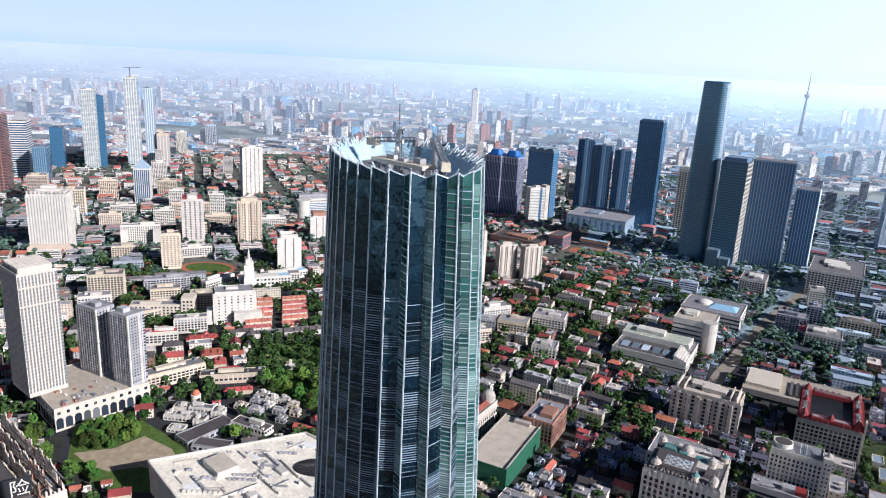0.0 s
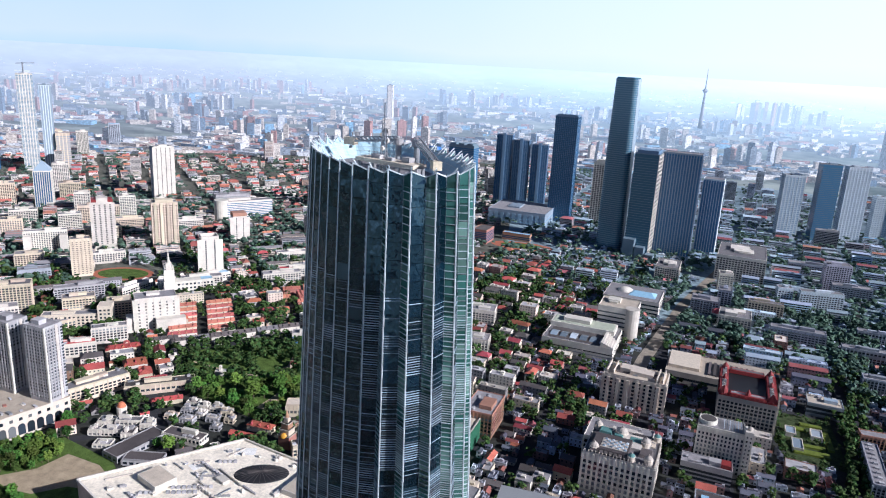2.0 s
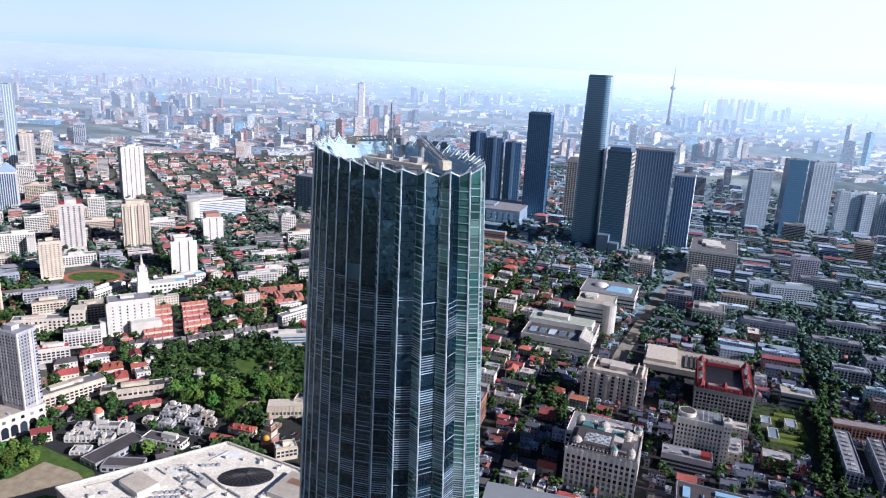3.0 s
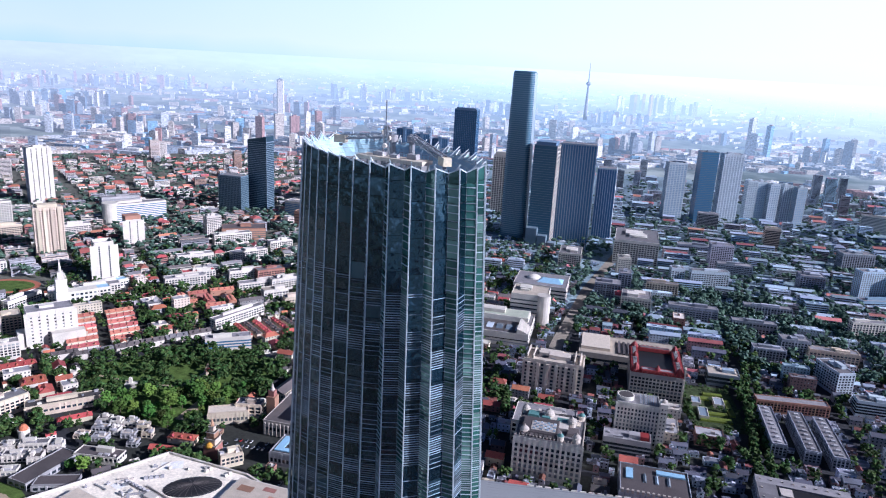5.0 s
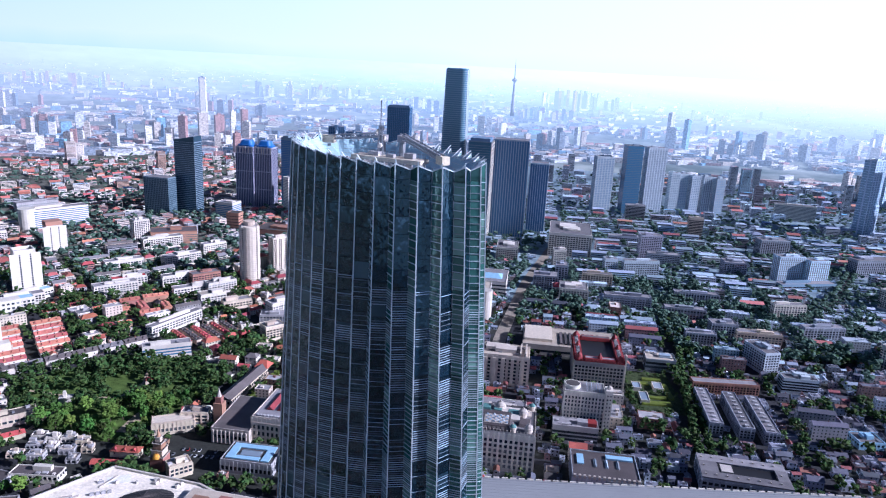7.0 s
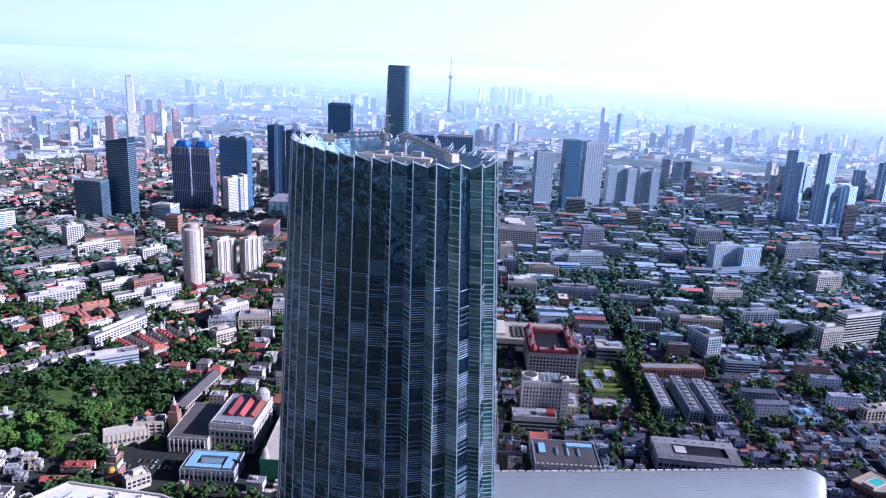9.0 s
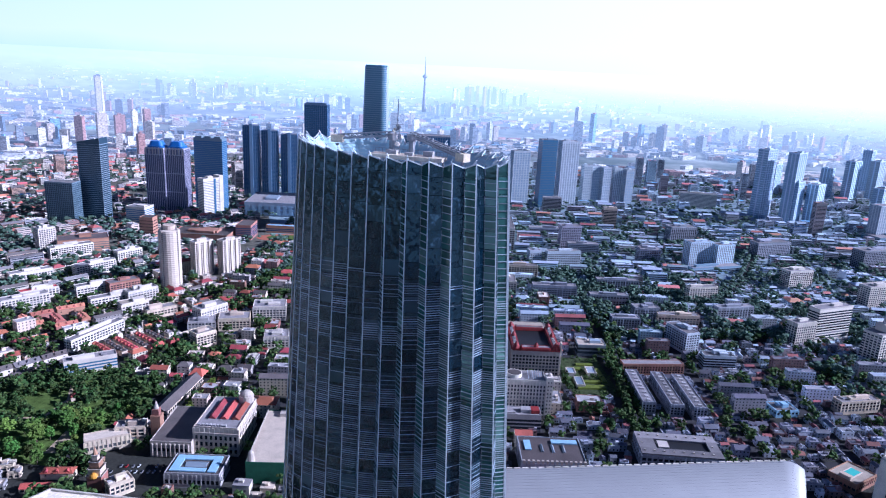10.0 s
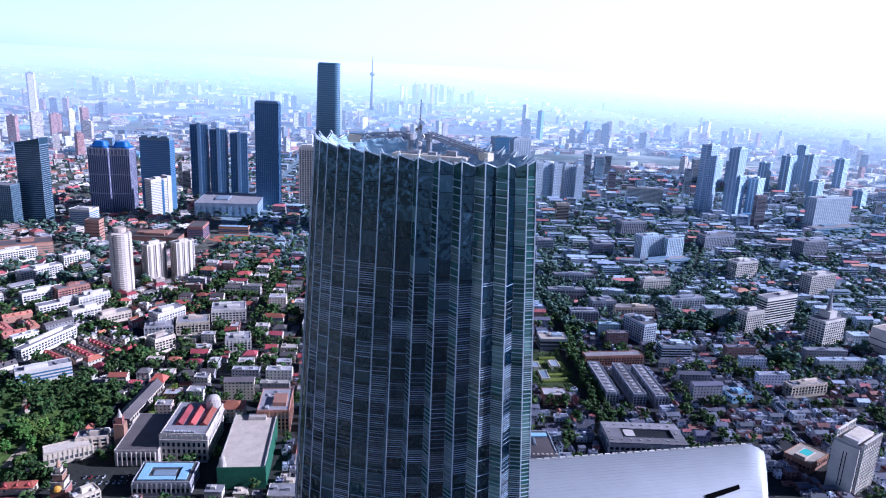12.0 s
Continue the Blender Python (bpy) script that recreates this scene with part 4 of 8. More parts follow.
for o in (-22, 0, 22):
    part("roof_notch", Geo().box(o - 7, o + 7, -14, 14, 168, 173), BAND_BLUE, b)
b = block("white_slab", "white slab block with horizontal balconies", "apartment block", *fc(-482, 1524, 40, 22, 48), 40, 22, 88, 48, WHITE, WINDOW, style="bands", floor=3.6, fill=0.42)
part("stair_wall", Geo().box(20.2, 30, -12, 10, 0, 92), WHITE, b, "plain white stair wall")
part("glass_strip", Geo().box(6, 11, -11.6, -11.05, 2, 86), NAVY_GLASS, b, "dark glass strip")
b = block("office_tower", "slim dark slate glass tower with slanted top", TWR, -712, 1478, 50, 30, 162, -10, PIER_GREY, SLATE_GLASS, style="glass", floor=4.2, plant=0)
crest = Geo()
for x0, x1, z0, z1 in ((-25, -8, 165, 168), (-8, 9, 168, 171.5), (9, 25, 171.5, 175)):
    for y in (-15.1, 14.6):
        crest.quad((x0, y, 161), (x1, y, 161), (x1, y, z1), (x0, y, z0))
    crest.quad((x0, -15.1, z0), (x1, -15.1, z1), (x1, 14.6, z1), (x0, 14.6, z0))
for x, z in ((-25, 165), (25, 175)):
    crest.quad((x, -15.1, 161), (x, 14.6, 161), (x, 14.6, z), (x, -15.1, z))
part("slanted_crest", crest, SLATE_GLASS, b)
for x in (-25.1, 24.5):
    part("corner_trim", Geo().box(x, x + 0.6, -15.5, -15.1, 4, 166 if x < 0 else 175), PIER_GREY, b)
block("office_tower", "low dark glass office block with piers", TWR, -762, 1440, 60, 30, 86, -10, BAND_BLUE, SLATE_GLASS, style="piers", bay=4.0, pier=0.2, floor=4.2, plant=0)
b = block("residential_tower", "white tower with a lattice front", "tower block", -172, 1660, 36, 26, 150, -4, WHITE, WINDOW, style="grid", bay=6, floor=4.4, pier=0.3)
part("roof_ring", Geo().box(-14, 14, -10, 10, 149, 156), WHITE, b)
block("curved_office", "low white office with wavy storeys", "office block", -610, 1440, 42, 36, 40, -12, WHITE, NAVY_GLASS, style="bands", floor=4.0, fill=0.5)
block("brick_block", "long red-brown brick block round a yard", "building", *fc(-630, 1210, 82, 40, 25), 82, 40, 24, 25, BRICK, WINDOW, DARK_TILE, style="bands", floor=4, fill=0.35)
block("brick_tower", "square red-brown brick tower", "tower", -556, 1330, 26, 22, 42, -6, BRICK, WINDOW, DARK_TILE, style="bands", floor=6, fill=0.2, plant=0)
block("dark_hall", "broad dark-roofed hall with brick walls", "hall", -450, 1330, 110, 60, 16, -6, BRICK, WINDOW, DARK_TILE, style="bands", floor=6, fill=0.3, plant=3)
b = block("round_tower", "tan round residential tower with ribbed balconies", "tower block", -424, 1032, 24, 24, 92, 20, PALE_STONE, WINDOW, style="bands", floor=3.2, fill=0.45)
part("drum", Geo().prism(ring(0, 0, 15.5, 20), 0, 90, 0), PALE_STONE, b, "round tan drum")
for i in range(26):
    part("balcony_ring", Geo().prism(ring(0, 0, 16.3, 20), 4 + i * 3.3, 5.3 + i * 3.3), PALE_STONE, b)
part("cap", Geo().prism(ring(0, 0, 9, 14), 90, 98, 0), CREAM, b)
for x, y in ((-392, 1090), (-352, 1106)):
    b = block("apartment_block", "pale cream apartment slab with balcony stacks", "apartment block", x, y, 34, 16, 60, 50, PALE_STONE, WINDOW, style="grid", floor=3.2, bay=4, plant=2, group="cream apartment slabs")
    for o in (-10, 0, 10):
        part("balcony_bay", Geo().box(o - 2.2, o + 2.2, -9.3, -8.0, 3, 58), PALE_STONE, b)

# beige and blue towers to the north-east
for x, y, w, h, col, gl, lab in ((255, 1770, 44, 149, HAZY_STONE, HAZED_PANES, "beige residential tower with window grid"), (328, 1775, 42, 180, PALE_GLASS, BLUE_GLASS, "blue glass tower with pale edge"),
                                 (388, 1790, 48, 177, HAZY_STONE, HAZED_PANES, "broad beige residential tower")):
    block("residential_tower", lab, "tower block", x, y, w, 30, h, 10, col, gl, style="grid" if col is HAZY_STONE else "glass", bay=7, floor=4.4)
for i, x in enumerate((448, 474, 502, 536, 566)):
    block("residential_tower", "beige residential tower in a row of five", "tower block", x, 1810 + (i % 2) * 12, 22, 24, 112 - 2 * i, 10, HAZY_STONE, HAZED_PANES, style="grid", bay=6, floor=4.4, group="row of beige towers")
block("office_block", "pale banded block below the beige towers", "office block", 330, 1690, 46, 22, 42, -4, GREY, WINDOW, style="bands")
block("apartment_block", "cylindrical-looking cream apartment block", "apartment block", 430, 1525, 30, 20, 52, -4, CREAM, WINDOW, style="bands")
block("long_office", "long white office slab with window bands", "office block", 780, 1830, 100, 22, 42, -14, WHITE, WINDOW, style="bands")
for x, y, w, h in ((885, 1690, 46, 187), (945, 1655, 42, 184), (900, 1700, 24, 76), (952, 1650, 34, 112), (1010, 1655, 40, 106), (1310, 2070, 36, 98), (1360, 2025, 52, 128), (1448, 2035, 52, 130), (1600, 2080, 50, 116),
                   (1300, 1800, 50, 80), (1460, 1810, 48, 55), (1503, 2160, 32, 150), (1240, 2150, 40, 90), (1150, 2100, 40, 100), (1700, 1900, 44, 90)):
    block("residential_tower", "hazy blue-grey residential tower", "tower block", x, y, w, 28, h, 35, HAZY_SLATE, HAZED_PANES, style="piers", bay=w / 4, floor=6, group="grey towers in the haze")
b = block("wide_block", "wide pale apartment block with vertical bays", "apartment block", 1115, 1500, 124, 28, 86, 14, HAZY_STONE, HAZED_PANES, style="piers", bay=7, plant=3)
block("podium", "blue-grey podium of the wide block", "podium", 1110, 1478, 150, 50, 18, 14, SLATE, DARK_GLASS, style="bands")

# towers far to the west
block("unfinished_tower", "tall pale concrete tower with a crane on its top", TWR, -1760, 1490, 52, 40, 268, -40, WHITE, SLATE, style="piers", bay=6.5)
block("unfinished_tower", "grey shaft beside the pale tower", TWR, -1722, 1520, 26, 30, 240, -40, PALE_GLASS, PALE_GLASS, style="piers", bay=6.5)
block("office_tower", "tall pale tower with close piers", TWR, -1815, 1385, 48, 40, 232, -40, WHITE, SLATE, style="piers", bay=6)
block("office_tower", "dark blue glass tower behind the pale tower", TWR, -1850, 1440, 50, 36, 210, -40, DARK_GLASS, BLUE_GLASS, style="glass", floor=8)
b = block("office_tower", "banded tower with a slanted top", TWR, -1845, 1195, 64, 40, 150, -45, WHITE, DARK_GLASS, style="bands", floor=6, plant=0)
part("slanted_top", Geo().prism([(-32, -20), (0, -20), (0, 20), (-32, 20)], 150, 172, 0, grow=0.3), GREY, b)
block("residential_tower", "pinkish brown residential tower with piers", "tower block", -1640, 1005, 40, 36, 190, -50, BRICK, WINDOW, style="piers", bay=8)
block("office_tower", "dark blue glass tower of middle height", TWR, -1916, 1350, 40, 34, 117, -45, DARK_GLASS, BLUE_GLASS, style="glass", floor=7)
block("office_tower", "stepped grey-blue tower among low blocks", TWR, -1745, 1180, 44, 34, 92, -45, SLATE, DARK_GLASS, style="piers", bay=5)
block("office_tower", "beige lattice tower beside the pale towers", TWR, -1700, 1545, 46, 36, 107, -40, CREAM, PALE_GLASS, style="grid", bay=8, floor=6)
c = thing("tower_crane", "tower crane on the unfinished tower", "crane", Matrix.Translation((-1755, 1485, 268)))
part("crane_mast", Geo().box(-1.2, 1.2, -1.2, 1.2, 0, 30), STEEL, c)
part("jib", Geo().beam((-14, -10, 27), (24, 18, 30), 2.0), STEEL, c)

# white and cream blocks of the western quarter, turned with its streets
WY = 46.0
b = block("tower_block", "tall white slab with a shaded side", "tower block", *fc(-1184, 1356, 44, 26, 62), 44, 26, 128, 62, WHITE, WINDOW, style="piers", bay=11, pier=0.82, floor=3.4, plant=1)
# darker sheet over the white end wall paints its shade
part("side_wall", Geo().box(-22.9, -22.2, -13, 13, 0, 126), TAUPE, b, "end wall painted grey as its shaded side")
b = block("tower_block", "tan tower block with window grid and stepped cap", "tower block", *fc(-880, 997, 44, 22, WY), 44, 22, 86, WY, CREAM, WINDOW, style="grid", bay=3.6, floor=3.1, pier=0.4, fill=0.5, plant=0)
part("cap", Geo().box(-15, 15, -8, 8, 85, 90), CREAM, b, "stepped cap")
for o in (-16, -5.5, 5.5, 16):
    part("balcony_tower", Geo().box(o - 2.4, o + 2.4, -12.6, -11.2, 4, 84), CREAM, b)
b = block("tower_block", "white tower block with a red sign band on top", "tower block", *fc(-954, 927, 34, 24, WY), 34, 24, 90, WY, WHITE, WINDOW, style="grid", bay=8.5, floor=3.3, pier=0.66, plant=0)
part("red_band", Geo().box(-17.2, 17.2, -12.3, 12.3, 89.4, 94), REDPAINT, b, "red roof band")
part("white_cap", Geo().box(-9, 9, -13, 6, 89, 97), WHITE, b)
part("podium_wing", Geo().box(-24, 20, -20, -12.3, 0, 14), WHITE, b, "low front wing")
b = block("tower_block", "plain white tower block with an open roof frame", "tower block", *fc(-713, 904, 28, 24, WY), 28, 24, 60, WY, WHITE, WINDOW, style="piers", bay=14, pier=0.85, plant=0)
for sx in (-1, 1):
    part("roof_frame", Geo().box(sx * 13.2 - 0.7, sx * 13.2 + 0.7, -11.5, 11.5, 59, 64), WHITE, b)
    part("roof_frame", Geo().box(-12.4, 12.4, sx * 11 - 0.7, sx * 11 + 0.7, 59, 64), WHITE, b)
b = block("tower_block", "large white block with stepped crown and vertical piers", "tower block", *fc(-1112, 752, 62, 42, 40), 62, 42, 104, 40, WHITE, WINDOW, style="piers", bay=4.4, pier=0.62, floor=3.6, plant=0)
for k, (e1, e2) in enumerate(((26, 17), (19, 12), (11, 7))):
    part("crown_step", Geo().box(-e1, e1, -e2, e2, 103 + 4 * k, 108 + 4 * k), WHITE, b, "stepped crown")
for o in np.arange(-29, 30, 6.4):
    part("crown_fin", Geo().box(o - 1.2, o + 1.2, -21.6, -20.0, 99, 109), WHITE, b)
part("foot", Geo().box(-36, 36, -28, -21.3, 0, 16), CREAM, b, "cream arcaded foot")
b = block("civic_building", "white civic block with stepped wings", "civic building", *fc(-622, 672, 50, 28, WY), 50, 28, 46, WY, WHITE, WINDOW, style="grid", bay=8, floor=4.2, pier=0.8, fill=0.4)
part("low_wing", Geo().box(-2, 34, -26, -14.4, 0, 19), WHITE, b, "lower front wing")
part("west_wing", Geo().box(-36, -25.2, -12, 6, 0, 20), WHITE, b, "lower side wing")
b = thing("spire_tower", "white clock tower with a slender spire", "tower", pose(-694, 782, 0, 0, 0, WY))
part("shaft", Geo().box(-7, 7, -6, 6, 0, 44), WHITE, b)
part("hall", Geo().box(-8, 44, -9, 9, 0, 26), WHITE, b, "white hall beside the shaft")
for i in range(4):
    part("pinnacle", Geo().prism(ring(*((-6, -5), (6, -5), (6, 5), (-6, 5))[i], 0.8, 6), 44, 50, grow=0.2), WHITE, b)
part("belfry", Geo().box(-4, 4, -4, 4, 44, 54), WHITE, b)
part("spire", Geo().prism(ring(0, 0, 2.4, 8), 54, 72, grow=0.05), WHITE, b)
for zz in (8, 14, 20):
    for o in range(6):
        part("window", Geo().box(-1.6, 1.6, -0.2, 0.2, 0, 2.6), WINDOW, b, "", pose(12 + o * 5.6, -9.1, zz))
b = block("office_tower", "dark ribbed tower with a white pyramid top", TWR, *fc(-1316, 1128, 34, 34, 40), 34, 34, 84, 40, WHITE, DARK_GLASS, style="piers", bay=4.2, pier=0.35, plant=0, spandrel=DARK_GLASS)
part("pyramid", Geo().prism([(-17, -17), (17, -17), (17, 17), (-17, 17)], 84, 104, grow=0.05), PALE_GLASS, b, "pale pyramid roof")
b = block("curved_office", "long white office block with blue glass bands", "office block", *fc(-884, 1262, 110, 26, 52), 110, 26, 44, 52, WHITE, BLUE_GLASS, style="bands", floor=3.8, fill=0.45)
part("end_drum", Geo().prism(ring(-55, -2, 15, 20), 0, 47), WHITE, b, "rounded white end")
b = block("tower_block", "white tower with a brick-red top storey", "tower block", *fc(-788, 1094, 26, 22, 48), 26, 22, 52, 48, WHITE, WINDOW, style="piers", bay=13, pier=0.85, plant=0)
part("red_top", Geo().box(-13.2, 13.2, -11.2, 11.2, 52.2, 59), BRICK, b, "brick-red top storey")
b = block("horseshoe_block", "white horseshoe apartment block with stepped wings", "apartment block", *fc(-1024, 868, 66, 16, WY), 66, 16, 42, WY, WHITE, WINDOW, style="grid", bay=3.6, floor=3.2, pier=0.45)
for sx in (-1, 1):
    part("wing", Geo().box(sx * 27 - 6, sx * 27 + 6, -24, -8.3, 0, 36), WHITE, b, "projecting wing")
block("tower_block", "cream tower block with pairs of dark windows", "tower block", *fc(-876, 801, 28, 18, 50), 28, 18, 62, 50, CREAM, WINDOW, style="grid", bay=5.6, floor=3.2, pier=0.6, fill=0.45)
b = block("school_hall", "white school hall with a light blue roof", "school", *fc(-672, 822, 40, 18, WY), 40, 18, 20, WY, WHITE, WINDOW, SKYBLUE, style="grid", bay=5, floor=4.5, pier=0.4, plant=0)
b = block("yellow_block", "long yellow-brown stone block with rows of windows", "building", *fc(-718, 625, 66, 16, 34), 66, 16, 22, 34, BEIGE, WINDOW, style="grid", bay=5, floor=4, pier=0.5)
part("end_pavilion", Geo().box(33.2, 50, -10, 10, 0, 32), BEIGE, b, "higher end pavilion")
for o in range(3):
    for q in range(5):
        part("window", Geo().box(-1.3, 1.3, -0.2, 0.2, 0, 2.4), WINDOW, b, "", pose(37 + o * 4.8, -10.1, 5 + q * 5))
block("tower_block", "grey-blue tower with a light blue cap", "tower block", -1955, 2010, 36, 30, 84, 40, TAUPE, WINDOW, SKYBLUE, style="grid", bay=6, floor=4, plant=0)
for x, y, w, d, h, wl in ((-800, 720, 64, 16, 22, GREY), (-690, 850, 60, 18, 16, WHITE), (-770, 690, 40, 18, 20, CREAM), (-830, 640, 46, 24, 44, CREAM), (-800, 596, 40, 20, 30, WHITE), (-985, 800, 40, 22, 26, CREAM), (-1010, 980, 60, 20, 30, CREAM), (-1127, 1092, 80, 18, 38, CREAM),
                          (-1120, 1010, 40, 20, 36, WHITE), (-1210, 1130, 30, 20, 50, WHITE), (-940, 1130, 60, 20, 24, WHITE), (-1089, 1130, 30, 20, 56, WHITE), (-640, 1180, 70, 18, 22, WHITE), (-694, 1206, 28, 20, 46, WHITE), (-560, 1080, 64, 16, 22, WHITE), (-590, 919, 60, 18, 19, WHITE),
                          (-640, 1040, 60, 16, 18, WHITE), (-540, 1170, 44, 16, 20, WHITE), (-1330, 960, 46, 30, 60, CREAM), (-1250, 880, 50, 30, 44, WHITE), (-1450, 1300, 36, 24, 70, WHITE), (-1500, 1000, 40, 30, 66, CREAM), (-1290, 1480, 36, 24, 52, WHITE), (-1420, 1120, 40, 30, 50, CREAM), (-1360, 1240, 44, 24, 40, CREAM), (-1180, 930, 40, 24, 34, CREAM), (-1240, 1010, 50, 20, 30, WHITE),
                          (-1010, 1380, 80, 24, 28, GREY), (-650, 620, 40, 14, 22, WHITE), (-1945, 1750, 34, 24, 80, CREAM), (-1860, 1770, 34, 24, 82, WHITE), (-930, 760, 44, 20, 18, TAUPE), (-1040, 1080, 50, 18, 24, CREAM), (-900, 880, 50, 14, 20, WHITE), (-446, 960, 44, 16, 20, WHITE), (-325, 872, 42, 20, 28, WHITE), (-485, 996, 44, 18, 20, BRICK), (-316, 798, 26, 20, 21, CREAM)):
    block("city_block", "flat-roofed mid-rise block with rows of windows", "building", x, y, w, d, h, WY + random.Random(int(x)).choice((-3, 0, 4)), wl, WINDOW, style="grid", bay=4.2, floor=3.3, plant=2, group="western mid-rise blocks")

# ---- near buildings, west side ----
b = block("podium", "cream arcaded podium with tall arched windows and a cluttered tan roof", "podium", *se(-568, 371, 92, 90, -18), 92, 90, 24, -18, PALE_STONE, WINDOW, FLAT_TAN, style="punched", first=200, plant=0)
arch = Geo()
pts = [(-3.2, 0), (3.2, 0), (3.2, 8)] + [(3.2 * math.cos(a), 8 + 3.2 * math.sin(a)) for a in np.linspace(0.3, math.pi - 0.3, 6)] + [(-3.2, 8)]
k = len(pts)
arch.v = [(x, -0.12, z) for x, z in pts] + [(x, 0.2, z) for x, z in pts]
arch.f = [tuple(range(k))] + [(i, i + k, (i + 1) % k + k, (i + 1) % k) for i in range(k)]
arch.m = [0] * len(arch.f)
arch_me = arch.mesh("arched_window", [WINDOW])
sq_me = Geo().box(-1.5, 1.5, -0.15, 0.2, 0, 3.0, bottom=True).mesh("window", [WINDOW])
for i in range(11):
    part("arched_window", arch_me, None, b, at=pose(46, -41 + i * 8.2, 2.5, 0, 0, 90))
    part("window", sq_me, None, b, at=pose(46, -41 + i * 8.2, 17, 0, 0, 90))
    part("arched_window", arch_me, None, b, at=pose(-41 + i * 8.2, -45, 2.5))
    part("window", sq_me, None, b, at=pose(-41 + i * 8.2, -45, 17))
part("cornice", Geo().box(-46.6, 46.6, -45.6, 45.6, 14.4, 15.2), PALE_STONE, b)
pod = Matrix.Translation((*se(-568, 371, 92, 90, -18), 23.2)) @ pose(0, 0, 0, 0, 0, -18)
rr = random.Random(5)
for i in range(22):
    x, y = rr.choice((rr.uniform(10, 42), rr.uniform(28, 42))), rr.uniform(-41, 20)
    solo("roof_clutter", Geo().box(-rr.uniform(1, 4), rr.uniform(1, 4), -rr.uniform(0.6, 2), rr.uniform(0.6, 2), 0, rr.uniform(0.6, 2.4)), [rr.choice((WHITE, GREY, STEEL, BRICK))], "ducts and crates on the podium roof", "roof plant", pod @ pose(x, y, 0, 0, 0, rr.uniform(-10, 10)))
b = block("high_rise", "grey stone high-rise with close vertical piers and stepped crown", "high-rise", *se(-608, 375, 42, 35, -14), 42, 35, 148, -14, PALE_STONE, WINDOW, z0=23.0, floor=3.5, bay=2.9, pier=0.45, style="piers", plant=0, claim=False, spandrel=GREY)
part("crown_box", Geo().box(-18, 18, -14.5, 14.5, 124, 129), PALE_STONE, b)
for o in np.arange(-17, 18, 4.2):
    part("crown_fin", Geo().box(o - 0.5, o + 0.5, -15.2, 15.2, 124, 130.5), STONE, b)
for zz in (92, 110):
    part("belt_course", Geo().box(-21.4, 21.4, -17.9, 17.9, zz, zz + 1.2), PALE_STONE, b)
for x, y, w, d, h in ((-607, 452, 30, 22, 97), (-558, 450, 25, 20, 100)):
    b = block("high_rise", "grey twin residential tower with a corner strip painted as sunlit", "high-rise", x, y, w, d, h, -2, GREY, WINDOW, z0=23.0, floor=3.2, bay=3.6, pier=0.45, style="grid", claim=False, group="twin towers")
    # white strips on corner and east face paint the sun falling there
    part("corner_strip", Geo().box(w / 2 - 1.2, w / 2 + 0.7, -d / 2 - 0.5, -d / 2 + 1.4, 0, h - 24), WHITE, b, "white corner strip painted as sunlit")
    part("lit_strip", Geo().box(w / 2 - 0.3, w / 2 + 0.6, 2, 5, 0, h - 24), WHITE, b, "white strip painted as the sunlit face")

# building under scaffolding with a sign
b = thing("scaffolded_building", "ragged building under demolition with tan fins, poles and a dark sign", "building", pose(-420, 277, 0, 0, 0, -15))
part("body", Geo().box(-150, 0, -24, 0, 0, 44), BRICK, b)
part("front_body", Geo().box(-150, 6, -60, -24, 0, 56), DARK_TILE, b)
part("deck", Geo().box(-149, -0.5, -23.8, -0.5, 44, 44.3), DARK_TILE, b)
for i in range(50):                                     # bare columns left standing, three rows deep
    x = -0.8 - i * 2.6
    for y, hh in ((-0.6, 58.5), (-8.5, 57), (-16.5, 57.5)):
        top = hh + 2.2 * math.sin(i * 0.9 + y) + rr.uniform(-1.5, 1.5) - (9 if i < 5 and y > -10 else 0) - (4 if i % 9 == 4 else 0)
        part("fin", Geo().beam((x, y, 43), (x + rr.uniform(-0.3, 0.3), y + rr.uniform(-0.4, 0.4), top), 0.5, 0.8), rr.choice((CREAM, PALE_STONE, CREAM, BRICK)), b)
for zz in (47.5, 51, 54.5):
    for y in (-0.6, -8.5, -16.5):
        for k in range(6):
            if rr.random() < 0.75:
                part("scaffold_board", Geo().box(-22 - k * 22, -1 - k * 22, y - 0.6, y + 0.6, zz, zz + 0.3), rr.choice((STEEL, BEIGE)), b)
for k in range(34):
    x, y = rr.uniform(-120, -3), rr.choice((-4.5, -12.5, -20))
    part("brace", Geo().beam((x, y - 3.5, 44.3), (x + rr.uniform(-4, 4), y + 3.5, rr.uniform(48, 56)), 0.22), rr.choice((STEEL, BRICK)), b)
for k in range(16):
    part("rubble_slab", Geo().box(-rr.uniform(1, 3), rr.uniform(1, 3), -rr.uniform(0.6, 1.6), rr.uniform(0.6, 1.6), 0, rr.uniform(0.5, 1.8)), rr.choice((STONE, BRICK, CREAM)), b, "", pose(rr.uniform(-110, -5), rr.uniform(-21, -3), 44.3, 0, 0, rr.uniform(0, 90)))
part("end_wall", Geo().box(0.02, 0.7, -23, 0.4, 0, 46), PALE_STONE, b, "pale lit end wall with broken edges")
for k in range(8):
    part("wall_tooth", Geo().box(0.0, 0.8, -22 + k * 2.8, -20.6 + k * 2.8, 46, 46 + rr.uniform(0.8, 5)), rr.choice((PALE_STONE, BRICK)), b)
for k in range(5):
    for q in range(4):
        part("opening", Geo().box(0.5, 0.85, -20 + k * 4.2, -18.2 + k * 4.2, 8 + q * 9, 11 + q * 9), BLACK, b)
for i in range(18):
    part("front_pole", Geo().beam((-46 + i * 3, -24.4, 50), (-46 + i * 3, -24.4, 57.5 + rr.uniform(0, 1.5)), 0.4), CREAM, b)
take(-460, 262, 150, 60, -18)
